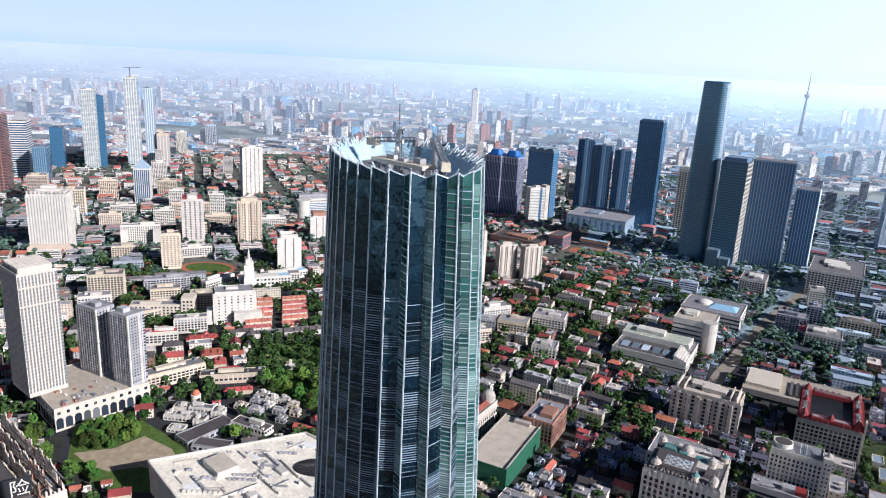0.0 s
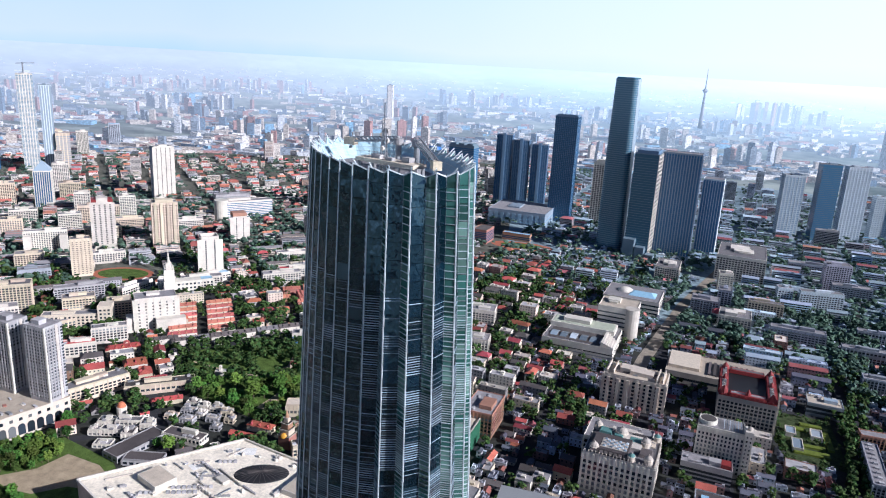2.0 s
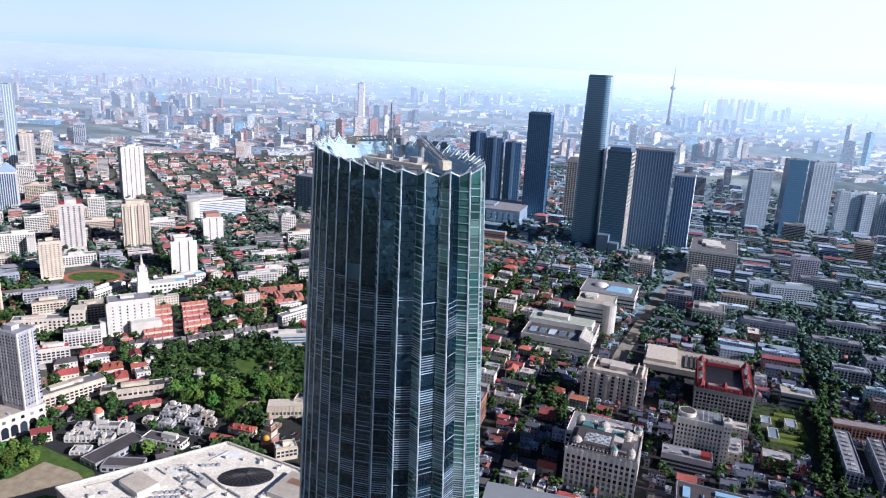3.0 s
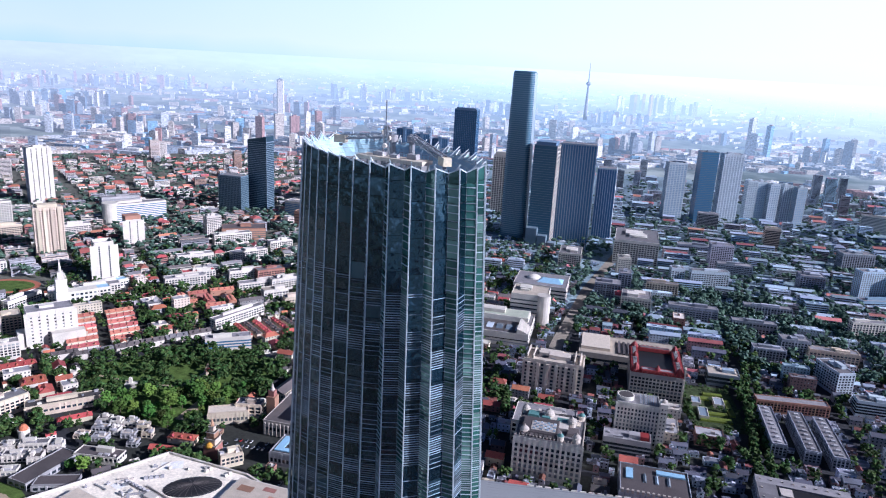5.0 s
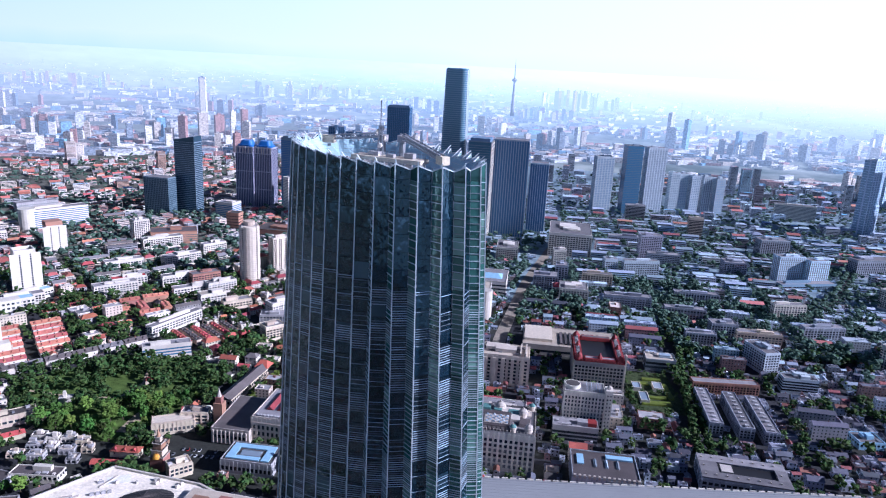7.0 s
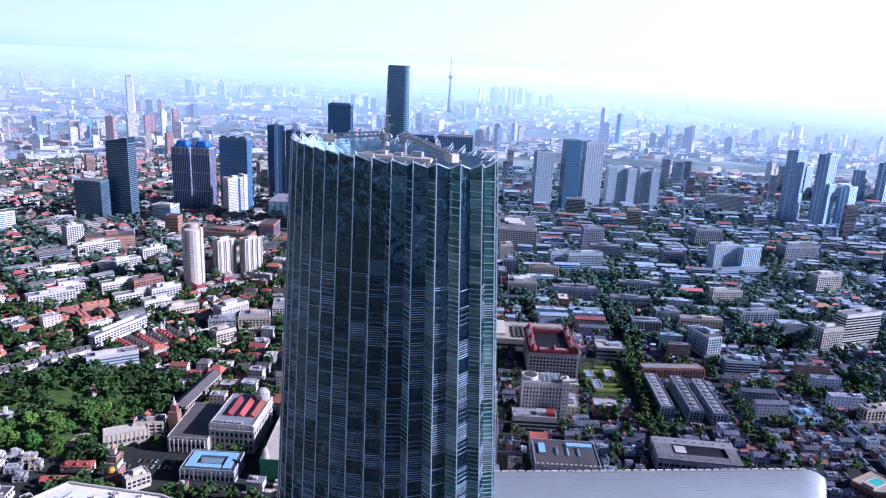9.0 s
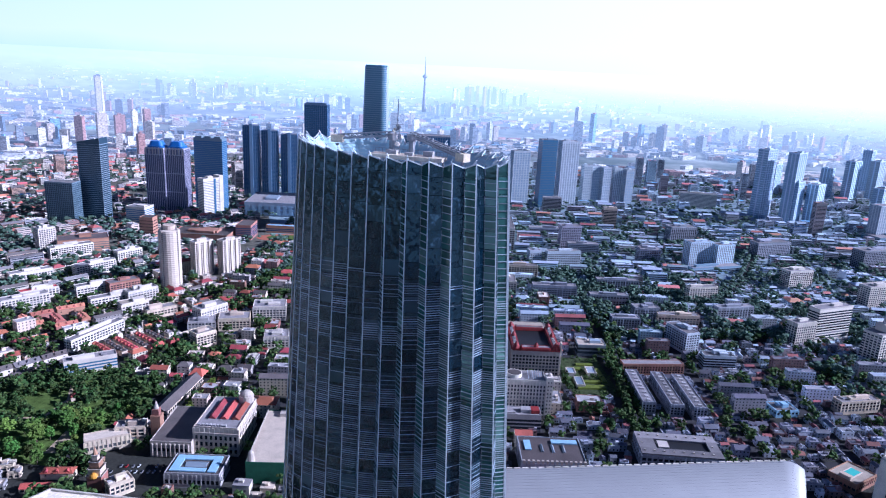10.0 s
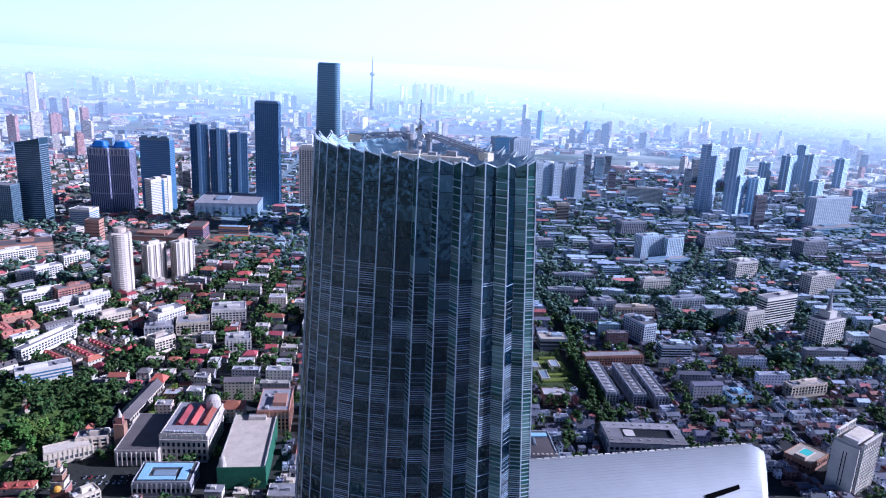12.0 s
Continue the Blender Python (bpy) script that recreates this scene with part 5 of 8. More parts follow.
txt = bpy.data.curves.new("sign_text", "FONT")
txt.body, txt.size, txt.extrude = "险", 12.5, 0.1
sign = thing("roof_sign", "dark sign board with one white character", "sign", pose(-425, 247, 57.6, 84, 0, 60) @ Matrix.Translation((-5.5, 0, 0)))
part("board", Geo().box(-9, 13.5, -1.2, 12, -0.6, -0.15, bottom=True), BLACK, sign)
ob = new("character", txt)
ob.parent = sign
txt.materials.append(WHITE)

# white shopping centre with a roof full of plant
mall_poly = [(-420, 349), (-356, 322), (-300, 290), (-196, 300), (-205, 405), (-262, 436), (-338, 450), (-378, 400)]
b = thing("shopping_centre", "white shopping centre with cluttered pale roof and oval skylight", "shopping centre")
part("wall", Geo().prism(mall_poly, 0, 28.5), WHITE, b)
part("roof", Geo().prism([(x * 0.985 - 4.6, y * 0.985 + 5.6) for x, y in mall_poly], 28.5, 28.8), paint("mall_roof", (0.82, 0.74, 0.61), var=0.3, big=14, fine=2.0), b)
for p, q in zip(mall_poly, mall_poly[1:] + mall_poly[:1]):
    part("parapet", Geo().beam((*p, 29.3), (*q, 29.3), 1.4, 2.2), WHITE, b)
sk = Geo()
sk.dome(0, 0, 0, 22, 3.0, n=28, rings=5)
part("skylight", sk, BLACK, b, "dark oval glass skylight", pose(-296, 412, 28.6) @ pose(0, 0, 0, 0, 0, 25) @ Matrix.Diagonal((1, 0.6, 1, 1)))
for i in range(14):
    a = math.pi * i / 14
    rib = Geo()
    q = [(22.2 * math.cos(f) * math.cos(a), 22.2 * math.cos(f) * math.sin(a), 3.15 * math.sin(f)) for f in np.linspace(0, math.pi, 9)]
    for u, v in zip(q, q[1:]):
        rib.beam(u, v, 0.25)
    part("skylight_rib", rib, DARK_TILE, b, at=pose(-296, 412, 28.6) @ pose(0, 0, 0, 0, 0, 25) @ Matrix.Diagonal((1, 0.6, 1, 1)))
part("raised_block", Geo().box(-13, 13, -9, 9, 0, 5), WHITE, b, "", pose(-364, 372, 28.8, 0, 0, -20))
part("raised_roof", Geo().box(-12.3, 12.3, -8.3, 8.3, 5, 5.15), FLAT_TAN, b, "", pose(-364, 372, 28.8, 0, 0, -20))
part("wing", Geo().box(-26, 26, -16, 16, 0, 33), WHITE, b, "", pose(-240, 408, 0, 0, 0, -8))
part("wing_roof", Geo().box(-25, 25, -15, 15, 33, 33.2), FLAT_TAN, b, "", pose(-240, 408, 0, 0, 0, -8))
for x, y, w, d in ((-14, 4, 12, 7), (4, 9, 10, 5), (12, -2, 9, 8)):
    part("brown_patch", Geo().box(x - w / 2, x + w / 2, y - d / 2, y + d / 2, 33.2, 33.35), BRICK, b, "brown roof patch", pose(-240, 408, 0, 0, 0, -8))
def on_mall(x, y, m=4.0):
    ok = False
    for (x0, y0), (x1, y1) in zip(mall_poly, mall_poly[1:] + mall_poly[:1]):
        if (y0 > y) != (y1 > y) and x < (x1 - x0) * (y - y0) / (y1 - y0) + x0:
            ok = not ok
    for (x0, y0), (x1, y1) in zip(mall_poly, mall_poly[1:] + mall_poly[:1]):
        ln = math.hypot(x1 - x0, y1 - y0)
        if abs((x - x0) * (y1 - y0) - (y - y0) * (x1 - x0)) / ln < m:
            return False
    return ok and (x + 296) ** 2 / 800 + (y - 412) ** 2 / 320 > 1.1 and not (abs(x + 364) < 16 and abs(y - 372) < 13) and not (x > -268 and y > 388)


for row in range(20):                                   # rows of cooling units
    bx, by = rr.uniform(-395, -235), rr.uniform(320, 425)
    a = radians(rr.choice((-20, 25, 70)))
    mat_ = rr.choice((WHITE, WHITE, GREY))
    for k in range(rr.randint(6, 12)):
        x, y = bx + 4.0 * k * math.cos(a), by + 4.0 * k * math.sin(a)
        if on_mall(x, y):
            solo("cooling_unit", Geo().box(-1.4, 1.4, -1.0, 1.0, 0, 1.9).box(-0.8, 0.8, -0.6, 0.6, 1.9, 2.3), [mat_], "cooling unit in a row on the white roof", "roof plant", pose(x, y, 28.8, 0, 0, math.degrees(a)), group="cooling units on the shopping centre")
for k in range(70):
    x, y = rr.uniform(-415, -205), rr.uniform(300, 446)
    ln, a = rr.uniform(4, 20), rr.choice((-20, 25, 70, 47))
    if on_mall(x, y) and on_mall(x + ln * math.cos(radians(a)), y + ln * math.sin(radians(a))):
        part("duct", Geo().box(0, ln, -0.5, 0.5, 0.2, rr.uniform(0.9, 1.6)), rr.choice((WHITE, GREY, STEEL, STONE)), b, "", pose(x, y, 28.8, 0, 0, a))
for k in range(9):                                     # low white walls between the roof levels
    x, y, ln, a = rr.uniform(-400, -240), rr.uniform(320, 430), rr.uniform(18, 42), rr.choice((-24, 66))
    if on_mall(x, y, 6) and on_mall(x + ln * math.cos(radians(a)), y + ln * math.sin(radians(a)), 6):
        part("roof_wall", Geo().box(0, ln, -0.35, 0.35, 0, 1.8), WHITE, b, "low white roof wall", pose(x, y, 28.8, 0, 0, a))
PALE_FELT = paint("white_roof_felt", (0.80, 0.78, 0.74), rough=0.8, var=0.25, big=6, fine=1.2)
for k in range(16):
    x, y, w, d2 = rr.uniform(-405, -215), rr.uniform(310, 440), rr.uniform(9, 26), rr.uniform(6, 14)
    if on_mall(x, y, 10):
        part("roof_felt", Geo().box(-w / 2, w / 2, -d2 / 2, d2 / 2, 0, 0.06 + 0.004 * k), PALE_FELT, b, "white felt on the roof", pose(x, y, 28.8, 0, 0, rr.choice((-24, 25))))
for k in range(90):
    x, y = rr.uniform(-415, -205), rr.uniform(300, 446)
    if on_mall(x, y, 3):
        e1, e2 = rr.uniform(0.8, 2.6), rr.uniform(0.7, 1.6)
        part("roof_unit", Geo().box(-e1, e1, -e2, e2, 0, rr.uniform(0.9, 2.4)).box(-e1 * 0.5, e1 * 0.5, -e2 * 0.5, e2 * 0.5, 2.3, 2.6), rr.choice((WHITE, WHITE, GREY, STEEL)), b, "", pose(x, y, 28.9, 0, 0, rr.choice((-24, 25, 66))))
for k in range(14):
    x, y = rr.uniform(-400, -215), rr.uniform(310, 440)
    if on_mall(x, y, 9):
        w, d2 = rr.uniform(5, 11), rr.uniform(4, 8)
        part("plant_room", Geo().box(-w / 2, w / 2, -d2 / 2, d2 / 2, 0, rr.uniform(2.2, 4)), WHITE, b, "", pose(x, y, 28.8, 0, 0, rr.choice((-20, 25, 47))))
for p in (mall_poly, ):
    take(-310, 370, 230, 150, 10, grow=0)
    take(-390, 360, 60, 60, 0, 0)

# hotel and its neighbours
b = block("grand_hotel", "neoclassical stone block with red roof strips and a rounded corner", "hotel", *se(-219, 543, 40, 58, -6), 40, 58, 29, -6, PALE_STONE, WINDOW, FLAT_GREY, style="grid", floor=6.5, bay=4.6, pier=0.45, first=3, plant=0)
for o in (-9, 2, 13):
    part("red_roof", Geo().gable(-16, 18, -3.5, 3.5, 0, 3.2), RED_TILE, b, "red tiled roof strip", pose(o, 3, 28.4, 0, 0, 90))
part("cornice", Geo().box(-20.9, 20.9, -29.9, 29.9, 22, 23), STONE, b)
part("drum", Geo().prism(ring(12, 24, 7, 14), 28, 35, 0), STONE, b)
part("dome", Geo().dome(12, 24, 35, 6.5, 5), STONE, b, "grey-white dome")
for i in range(8):
    part("roof_unit", Geo().box(-17 + i * 3.4, -15 + i * 3.4, -27, -24, 28.2, 29.8), GREY, b)
b = block("netted_building", "block wrapped in green netting with a tan flat roof", "building", *se(-164, 500, 40, 92, -2), 40, 92, 21, -2, NET, NET, FLAT_TAN, style="punched", first=99, plant=0)
for s in (-1, 1):
    part("roof_kerb", Geo().box(s * 19 - 0.5, s * 19 + 0.5, -45, 45, 21, 21.9), STONE, b)
part("roof_hut", Geo().box(-6, 10, 34, 42, 20.2, 23.5), STONE, b)
part("corner_turret", Geo().prism(ring(-16, -42, 3.5, 10), 20, 26, grow=0.7), STONE, b)
part("turret_cap", Geo().dome(-16, -42, 26, 2.6, 4, n=10), STONE, b)
for i in range(30):
    part("baluster", Geo().box(-19.4, -18.8, -44 + i * 3, -43 + i * 3, 21, 22.4), STONE, b)
block("pink_block", "pink-brown block with a flat grey roof", "building", *se(-150, 585, 30, 46, -2), 30, 46, 28, -2, BRICK, WINDOW, FLAT_GREY, style="grid", floor=4, bay=4, plant=1)
b = block("court_building", "low dark block with light blue roof sheets round a court", "building", -246, 510, 46, 30, 14, -4, GREY, WINDOW, DARK_TILE, style="grid", floor=6, bay=4, plant=0)
for x0, x1, y0, y1 in ((-20, -13, -12, 12), (-13, 12, 6, 12), (-13, 10, -12, -7), (12, 19, -12, 12)):
    part("blue_roof", Geo().box(x0, x1, y0, y1, 13.5, 14.6), SKYBLUE, b, "light blue roof sheet")
part("glass_roof", Geo().gable(-9, 8, -4, 4, 13.4, 15.2), PALE_GLASS, b)
b = block("colonnaded_bank", "dark-roofed stone building with a row of columns", "civic building", -276, 575, 37, 66, 16, -4, STONE, WINDOW, DARK_TILE, style="punched", first=99, plant=0)
for i in range(9):
    part("column", Geo().prism(ring(-16 + i * 4, -33.9, 0.8, 10), 1.5, 14), STONE, b)
    if i < 8:
        part("window", sq_me, None, b, at=pose(-14 + i * 4, -33.1, 6))
b = thing("brick_tower", "brown brick bell tower with a slender cap", "tower", pose(-299, 572, 0, 0, 0, -4))
part("shaft", Geo().box(-4.5, 4.5, -4.5, 4.5, 0, 27), BRICK, b)
part("upper_shaft", Geo().box(-3, 3, -3, 3, 27, 33), BRICK, b)
part("cap", Geo().prism(ring(0, 0, 2.4, 8), 33, 41, grow=0.1), STONE, b)
b = thing("ornate_tower", "brown and orange ornate clock tower", "tower", pose(-324, 497, 0, 0, 0, -4))
for i, (r, z0, z1) in enumerate(((6, 0, 14), (5, 14, 20), (3.8, 20, 26), (2.2, 26, 31))):
    part("tier", Geo().box(-r, r, -r, r, z0, z1), BRICK if i % 2 == 0 else CREAM, b)
    part("ledge", Geo().box(-r - 0.6, r + 0.6, -r - 0.6, r + 0.6, z1 - 0.5, z1), STONE, b)
part("orange_dome", Geo().dome(0, -5.5, 13, 3.5, 4, n=10), paint("orange_tiles", (0.55, 0.27, 0.03), rough=0.5), b, "orange dome")
part("cap", Geo().prism(ring(0, 0, 2.0, 8), 31, 38, grow=0.1), BRICK, b)
take(-324, 497, 16, 16)
b = block("long_hall", "long hall with dark pitched roof and cream walls", "building", -303, 652, 15, 84, 9, -10, CREAM, WINDOW, DARK_TILE, style="grid", floor=5, bay=4, plant=0)
part("pitched_roof", Geo().gable(-42, 42, -7.8, 7.8, 8.8, 13), DARK_TILE, b, "", pose(0, 0, 0, 0, 0, 90))
part("red_roof", Geo().gable(-8, 8, -8, 8, 9.5, 16, hip=5), RED_TILE, b, "red hipped end roof", pose(0, 46, 0))
b = block("crescent_office", "white office block with blue window bands beside the park", "office block", -421, 722, 54, 15, 18, 28, WHITE, BLUE_GLASS, style="bands", floor=3.6, fill=0.5)
b = block("arch_building", "white-roofed building with a curved front", "building", -340, 559, 38, 15, 14, 24, CREAM, WINDOW, BEIGE, style="grid", floor=5, bay=4, plant=0)
block("corner_block", "small cream block with a flat roof", "building", -323, 573, 26, 13, 17, 6, CREAM, WINDOW, FLAT_GREY, plant=2)
block("corner_block", "small beige stone block beside the ornate tower", "building", -304, 490, 19, 13, 13, 40, CREAM, WINDOW, FLAT_TAN, plant=1, bay=3.5)
b = thing("tiled_shed", "long low shed with an orange-red tiled roof", "shed", pose(-369.5, 493, 0, 0, 0, 3))
part("wall", Geo().box(-13.5, 13.5, -4.5, 4.5, 0, 4), CREAM, b)
part("roof", Geo().gable(-13.5, 13.5, -4.5, 4.5, 4, 6.6), RED_TILE, b)
for i in range(6):
    part("window", sq_me, None, b, at=pose(-11 + i * 4.4, -4.5, 1.2))
take(-369.5, 493, 27, 9, 3)
for x, y, w, d2, h, yw in ((-452, 527, 12, 9, 6, 8), (-437, 524, 11, 8, 7, 8), (-424, 527, 12, 8, 6, 8), (-409, 524, 10, 9, 6.5, 8), (-447, 513, 14, 8, 5, 8), (-430, 511, 8, 10, 6, 8), (-414, 508, 13, 8, 6, 8), (-398, 513, 9, 8, 7, 8), (-455, 497, 12, 9, 5, 8), (-436, 497, 14, 9, 5.5, 8), (-402, 496, 9, 9, 6, 8)):
    block("court_house", "old low house with plain walls and flat roof", "house", x, y, w, d2, h, yw, rr.choice((WHITE, CREAM, GREY)), WINDOW, rr.choice((FLAT_GREY, DARK_TILE, FLAT_TAN)), first=1.2, floor=3, bay=4, plant=1, group="low houses beside the park")
take(-290, 518, 76, 44, 0, 0)
block("yard_block", "low block with dark flat roof and rows of white windows", "building", -416, 468, 41, 14, 8, 2, WHITE, WINDOW, DARK_TILE, bay=4, floor=4)
block("yard_block", "low block with a broad dark roof", "building", -448, 440, 20, 52, 7, -12, GREY, WINDOW, DARK_TILE, bay=6, floor=4, first=1.5, plant=0)
block("yard_block", "low front wing with a broad dark roof", "building", -424, 424, 34, 14, 7, 17, GREY, WINDOW, DARK_TILE, bay=6, floor=4, first=1.5, plant=0)
for x, y, w, d2, h in ((-484, 450, 20, 9, 8), (-466, 452, 11, 12, 8), (-480, 468, 24, 9, 9), (-502, 462, 14, 10, 7), (-476, 431, 16, 10, 5), (-498, 445, 12, 9, 7), (-462, 472, 12, 10, 8)):
    block("court_house", "old low house with plain walls and flat roof", "house", x, y, w, d2, h, 20, rr.choice((WHITE, WHITE, CREAM)), WINDOW, rr.choice((FLAT_GREY, DARK_TILE, FLAT_GREY)), first=1.2, floor=3, bay=4, plant=1, group="low houses beside the park")
b = thing("domed_kiosk", "small round white house with a red dome", "kiosk", pose(-505, 484, 0))
part("drum", Geo().prism(ring(0, 0, 5, 14), 0, 8), WHITE, b)
part("dome", Geo().dome(0, 0, 8, 4.2, 5), RED_TILE, b, "red dome")
take(-505, 484, 11, 11)
block("cream_row", "long cream row with dark roof curving along the street", "building", -505, 540, 70, 14, 12, 40, CREAM, WINDOW, DARK_TILE, bay=5, floor=4)

# ---- near buildings, east side ----
b = block("stone_block", "large grey-brown stone block with lit end wall", "building", *se(8, 706, 66, 34, -6), 66, 34, 38, -6, PALE_STONE, WINDOW, FLAT_TAN, floor=4.4, bay=6, pier=0.5, plant=2)
part("sunk_deck", Geo().box(-22, 22, -8, 6, 37.3, 37.7), DARK_TILE, b, "sunken dark deck")
for x, w_ in ((-30, 1.2), (-23, 0.8), (23, 1.2), (29, 1.2)):
    part("roof_fin", Geo().box(x - w_ / 2, x + w_ / 2, -15, 15, 37.2, 41.5), PALE_STONE, b, "raised roof wall")
for i in range(14):
    part("roof_unit", Geo().box(-1.0, 1.0, -0.8, 0.8, 0, 1.6), (WHITE, GREY, BRICK)[i % 3], b, "", pose(-28 + (i * 17) % 56, 8 + (i * 5) % 7, 37.3))
for i in range(6):
    part("bay_front", Geo().box(-29 + i * 10.5, -25.5 + i * 10.5, -18.6, -17.0, 2, 34), PALE_STONE, b, "projecting bay")
b = block("department_store", "white stepped department store with long terraces", "department store", *se(-57, 831, 92, 80, -4), 92, 80, 18, -4, WHITE, WINDOW, FLAT_GREY, style="bands", floor=4.2, fill=0.3, plant=0)
part("terrace", Geo().box(-46, 40, 6, 36, 17, 24), WHITE, b)
part("terrace_roof", Geo().box(-44, 38, 8, 34, 24, 24.3), paint("pale_green_roof", (0.40, 0.43, 0.34), rough=0.8, var=0.25, big=8), b, "pale green roof")
part("lower_roof", Geo().box(-40, 36, -34, 4, 17.4, 17.7), DARK_TILE, b, "dark lower roof")
for i in range(5):
    part("stair_step", Geo().box(30 + i * 3.2, 33.2 + i * 3.2, -38, 4 - i * 3, 17.4, 23.5 - i * 1.2), WHITE, b, "stepped white end")
part("upper_box", Geo().box(-30, 6, 14, 30, 24, 29), WHITE, b)
for i in range(6):
    part("skylight", Geo().gable(-38 + i * 13, -30 + i * 13, -30, -6, 17.3, 19.5), PALE_GLASS, b)
b = block("drum_store", "white block with a rounded corner", "department store", *se(-36, 919, 52, 46, -4), 52, 46, 44, -4, WHITE, WINDOW, FLAT_TAN, style="bands", floor=6, fill=0.35, plant=2)
part("round_corner", Geo().prism(ring(20, -17, 10, 18), 0, 44), WHITE, b)
b = block("blue_roof_hall", "white hall with light blue glazed roof", "hall", *se(-8, 1031, 84, 70, -5), 84, 70, 24, -5, WHITE, WINDOW, FLAT_GREY, style="bands", floor=6, fill=0.4, plant=0)
part("blue_roof", Geo().gable(-6, 34, -18, 14, 23, 28, hip=8), SKYBLUE, b, "light blue glazed roof")
part("white_dome", Geo().dome(-14, 4, 23, 12, 6, n=16), WHITE, b)
block("white_block", "white mid-rise with window rows", "building", *se(19, 1234, 40, 60, -4), 40, 60, 28, -4, WHITE, WINDOW, bay=4, floor=3.6, plant=2)
block("hospital_block", "big pale block with stepped cluttered roof", "building", *se(164, 1292, 82, 110, -6), 82, 110, 48, -6, WHITE, WINDOW, bay=5, floor=4, plant=4)
b = block("white_office", "white office block with rows of windows and a round roof ring", "office block", *se(78, 612, 40, 24, -4), 40, 24, 46, -4, WHITE, WINDOW, FLAT_GREY, floor=4.2, bay=3.3, pier=0.5, plant=0)
part("stair_tower", Geo().box(20, 27, -14, -2, 0, 50), WHITE, b, "white stair tower")
part("tower_cap", Geo().dome(23.5, -8, 50, 2.4, 3.5, n=10), STONE, b)
part("roof_ring", Geo().prism(ring(-12, 0, 8, 20), 45, 49), WHITE, b)
part("ring_floor", Geo().prism(ring(-12, 0, 7, 20), 49, 49.1), DARK_TILE, b)
for i in range(7):
    part("green_frame", Geo().beam((2 + i * 2.4, -9, 46), (2 + i * 2.4, 6, 49), 0.5), PALE_GLASS, b)
sq2 = Geo().box(-0.6, 0.6, -0.1, 0.1, 0, 1.6, bottom=True).mesh("stair_window", [WINDOW])
for i in range(11):
    for j in range(2):
        part("window", sq2, None, b, at=pose(22 + j * 3, -14.1, 3 + i * 4.1))
b = block("low_office", "low grey block before the white office", "office block", *se(70, 588, 44, 18, -4), 44, 18, 20, -4, GREY, WINDOW, FLAT_GREY, style="bands", floor=4, plant=1)
part("red_hut", Geo().box(12, 20, -6, 4, 19.5, 23), REDPAINT, b)
b = block("red_roofed_block", "grand block with red mansard roof round a black sheet for the shaded court", "building", *se(118, 716, 56, 74, -4), 56, 74, 33, -4, STONE, WINDOW, BLACK, floor=4.2, bay=4, plant=0)
# black sheet at roof height paints the shade of the deep court
part("court_floor", Geo().box(-19, 19, -28, 28, 32.2, 32.5), BLACK, b, "black sheet for the shaded court")
for x0, x1, y0, y1 in ((-28.4, -19, -37.4, 37.4), (19, 28.4, -37.4, 37.4), (-19, 19, -37.4, -28), (-19, 19, 28, 37.4)):
    part("red_roof", Geo().prism([(x0, y0), (x1, y0), (x1, y1), (x0, y1)], 33.1, 37.0, grow=0.9), REDPAINT, b, "red mansard roof")
    part("roof_walk", Geo().box(x0 + 2.6, x1 - 2.6, y0 + 2.6, y1 - 2.6, 36.9, 37.3), FLAT_GREY, b, "grey roof walk with pale vents")
for i in range(18):
    for sx in (-1, 1):
        part("red_dormer", Geo().gable(-1.2, 1.2, -1.0, 1.0, 33.4, 36.2, over=0.2), REDPAINT, b, "", pose(sx * 28.0, -34 + i * 4, 0))
for i in range(12):
    part("red_dormer", Geo().gable(-1.0, 1.0, -1.2, 1.2, 33.4, 36.2, over=0.2), REDPAINT, b, "", pose(-25 + i * 4.5, -37.0, 0, 0, 0, 90))
for x, y, r in ((-23.5, -32.5, 5), (23.5, -32.5, 5), (-23.5, 32.5, 6), (23.5, 32.5, 5), (-23.5, 0, 4), (0, -33, 4), (23.5, 0, 4)):
    part("red_turret", Geo().prism(ring(x, y, r, 8), 34, 39.5, grow=0.6), REDPAINT, b, "red turret")
    part("turret_cap", Geo().prism(ring(x, y, r * 0.6, 8), 39.5, 43, grow=0.15), REDPAINT, b, "red turret cap")
rr_ = random.Random(31)
for i in range(22):
    sx = rr_.choice((-1, 1))
    part("roof_vent", Geo().box(-0.9, 0.9, -0.7, 0.7, 0, 1.5), rr_.choice((WHITE, GREY, STONE)), b, "", pose(sx * rr_.uniform(22.5, 25), rr_.uniform(-28, 28), 37.3))
part("scaffold_strip", Geo().box(28.7, 30.2, -37, -30, 0, 44), BEIGE, b, "tan strip of scaffolding up the end wall")
for i in range(11):
    part("scaffold_rail", Geo().box(28.6, 30.4, -37.2, -29.8, 3 + i * 3.8, 3.4 + i * 3.8), STEEL, b)
b = block("hall_behind", "long low hall with beige roof and slatted skylights", "hall", 70, 836, 120, 64, 14, -4, STONE, WINDOW, FLAT_TAN, style="bands", floor=5, plant=0)
for i in range(9):
    part("slat", Geo().box(-26 + i * 6, -23 + i * 6, -24, 16, 13.5, 15.2), DARK_TILE, b, "", pose(14, 0, 0))
part("upper_deck", Geo().box(-58, -22, -20, 28, 13.2, 17), BEIGE, b)
b = block("baroque_block", "grand grey baroque block with domes and a checkered roof light", "building", *se(3, 531, 60, 52, -5), 60, 52, 40, -5, WHITE, WINDOW, FLAT_GREY, floor=5, bay=4.5, pier=0.45, plant=1)
part("mansard", Geo().prism([(-26, -24), (8, -24), (8, 6), (-26, 6)], 39.2, 44, grow=0.92), DARK_TILE, b, "dark mansard roof")
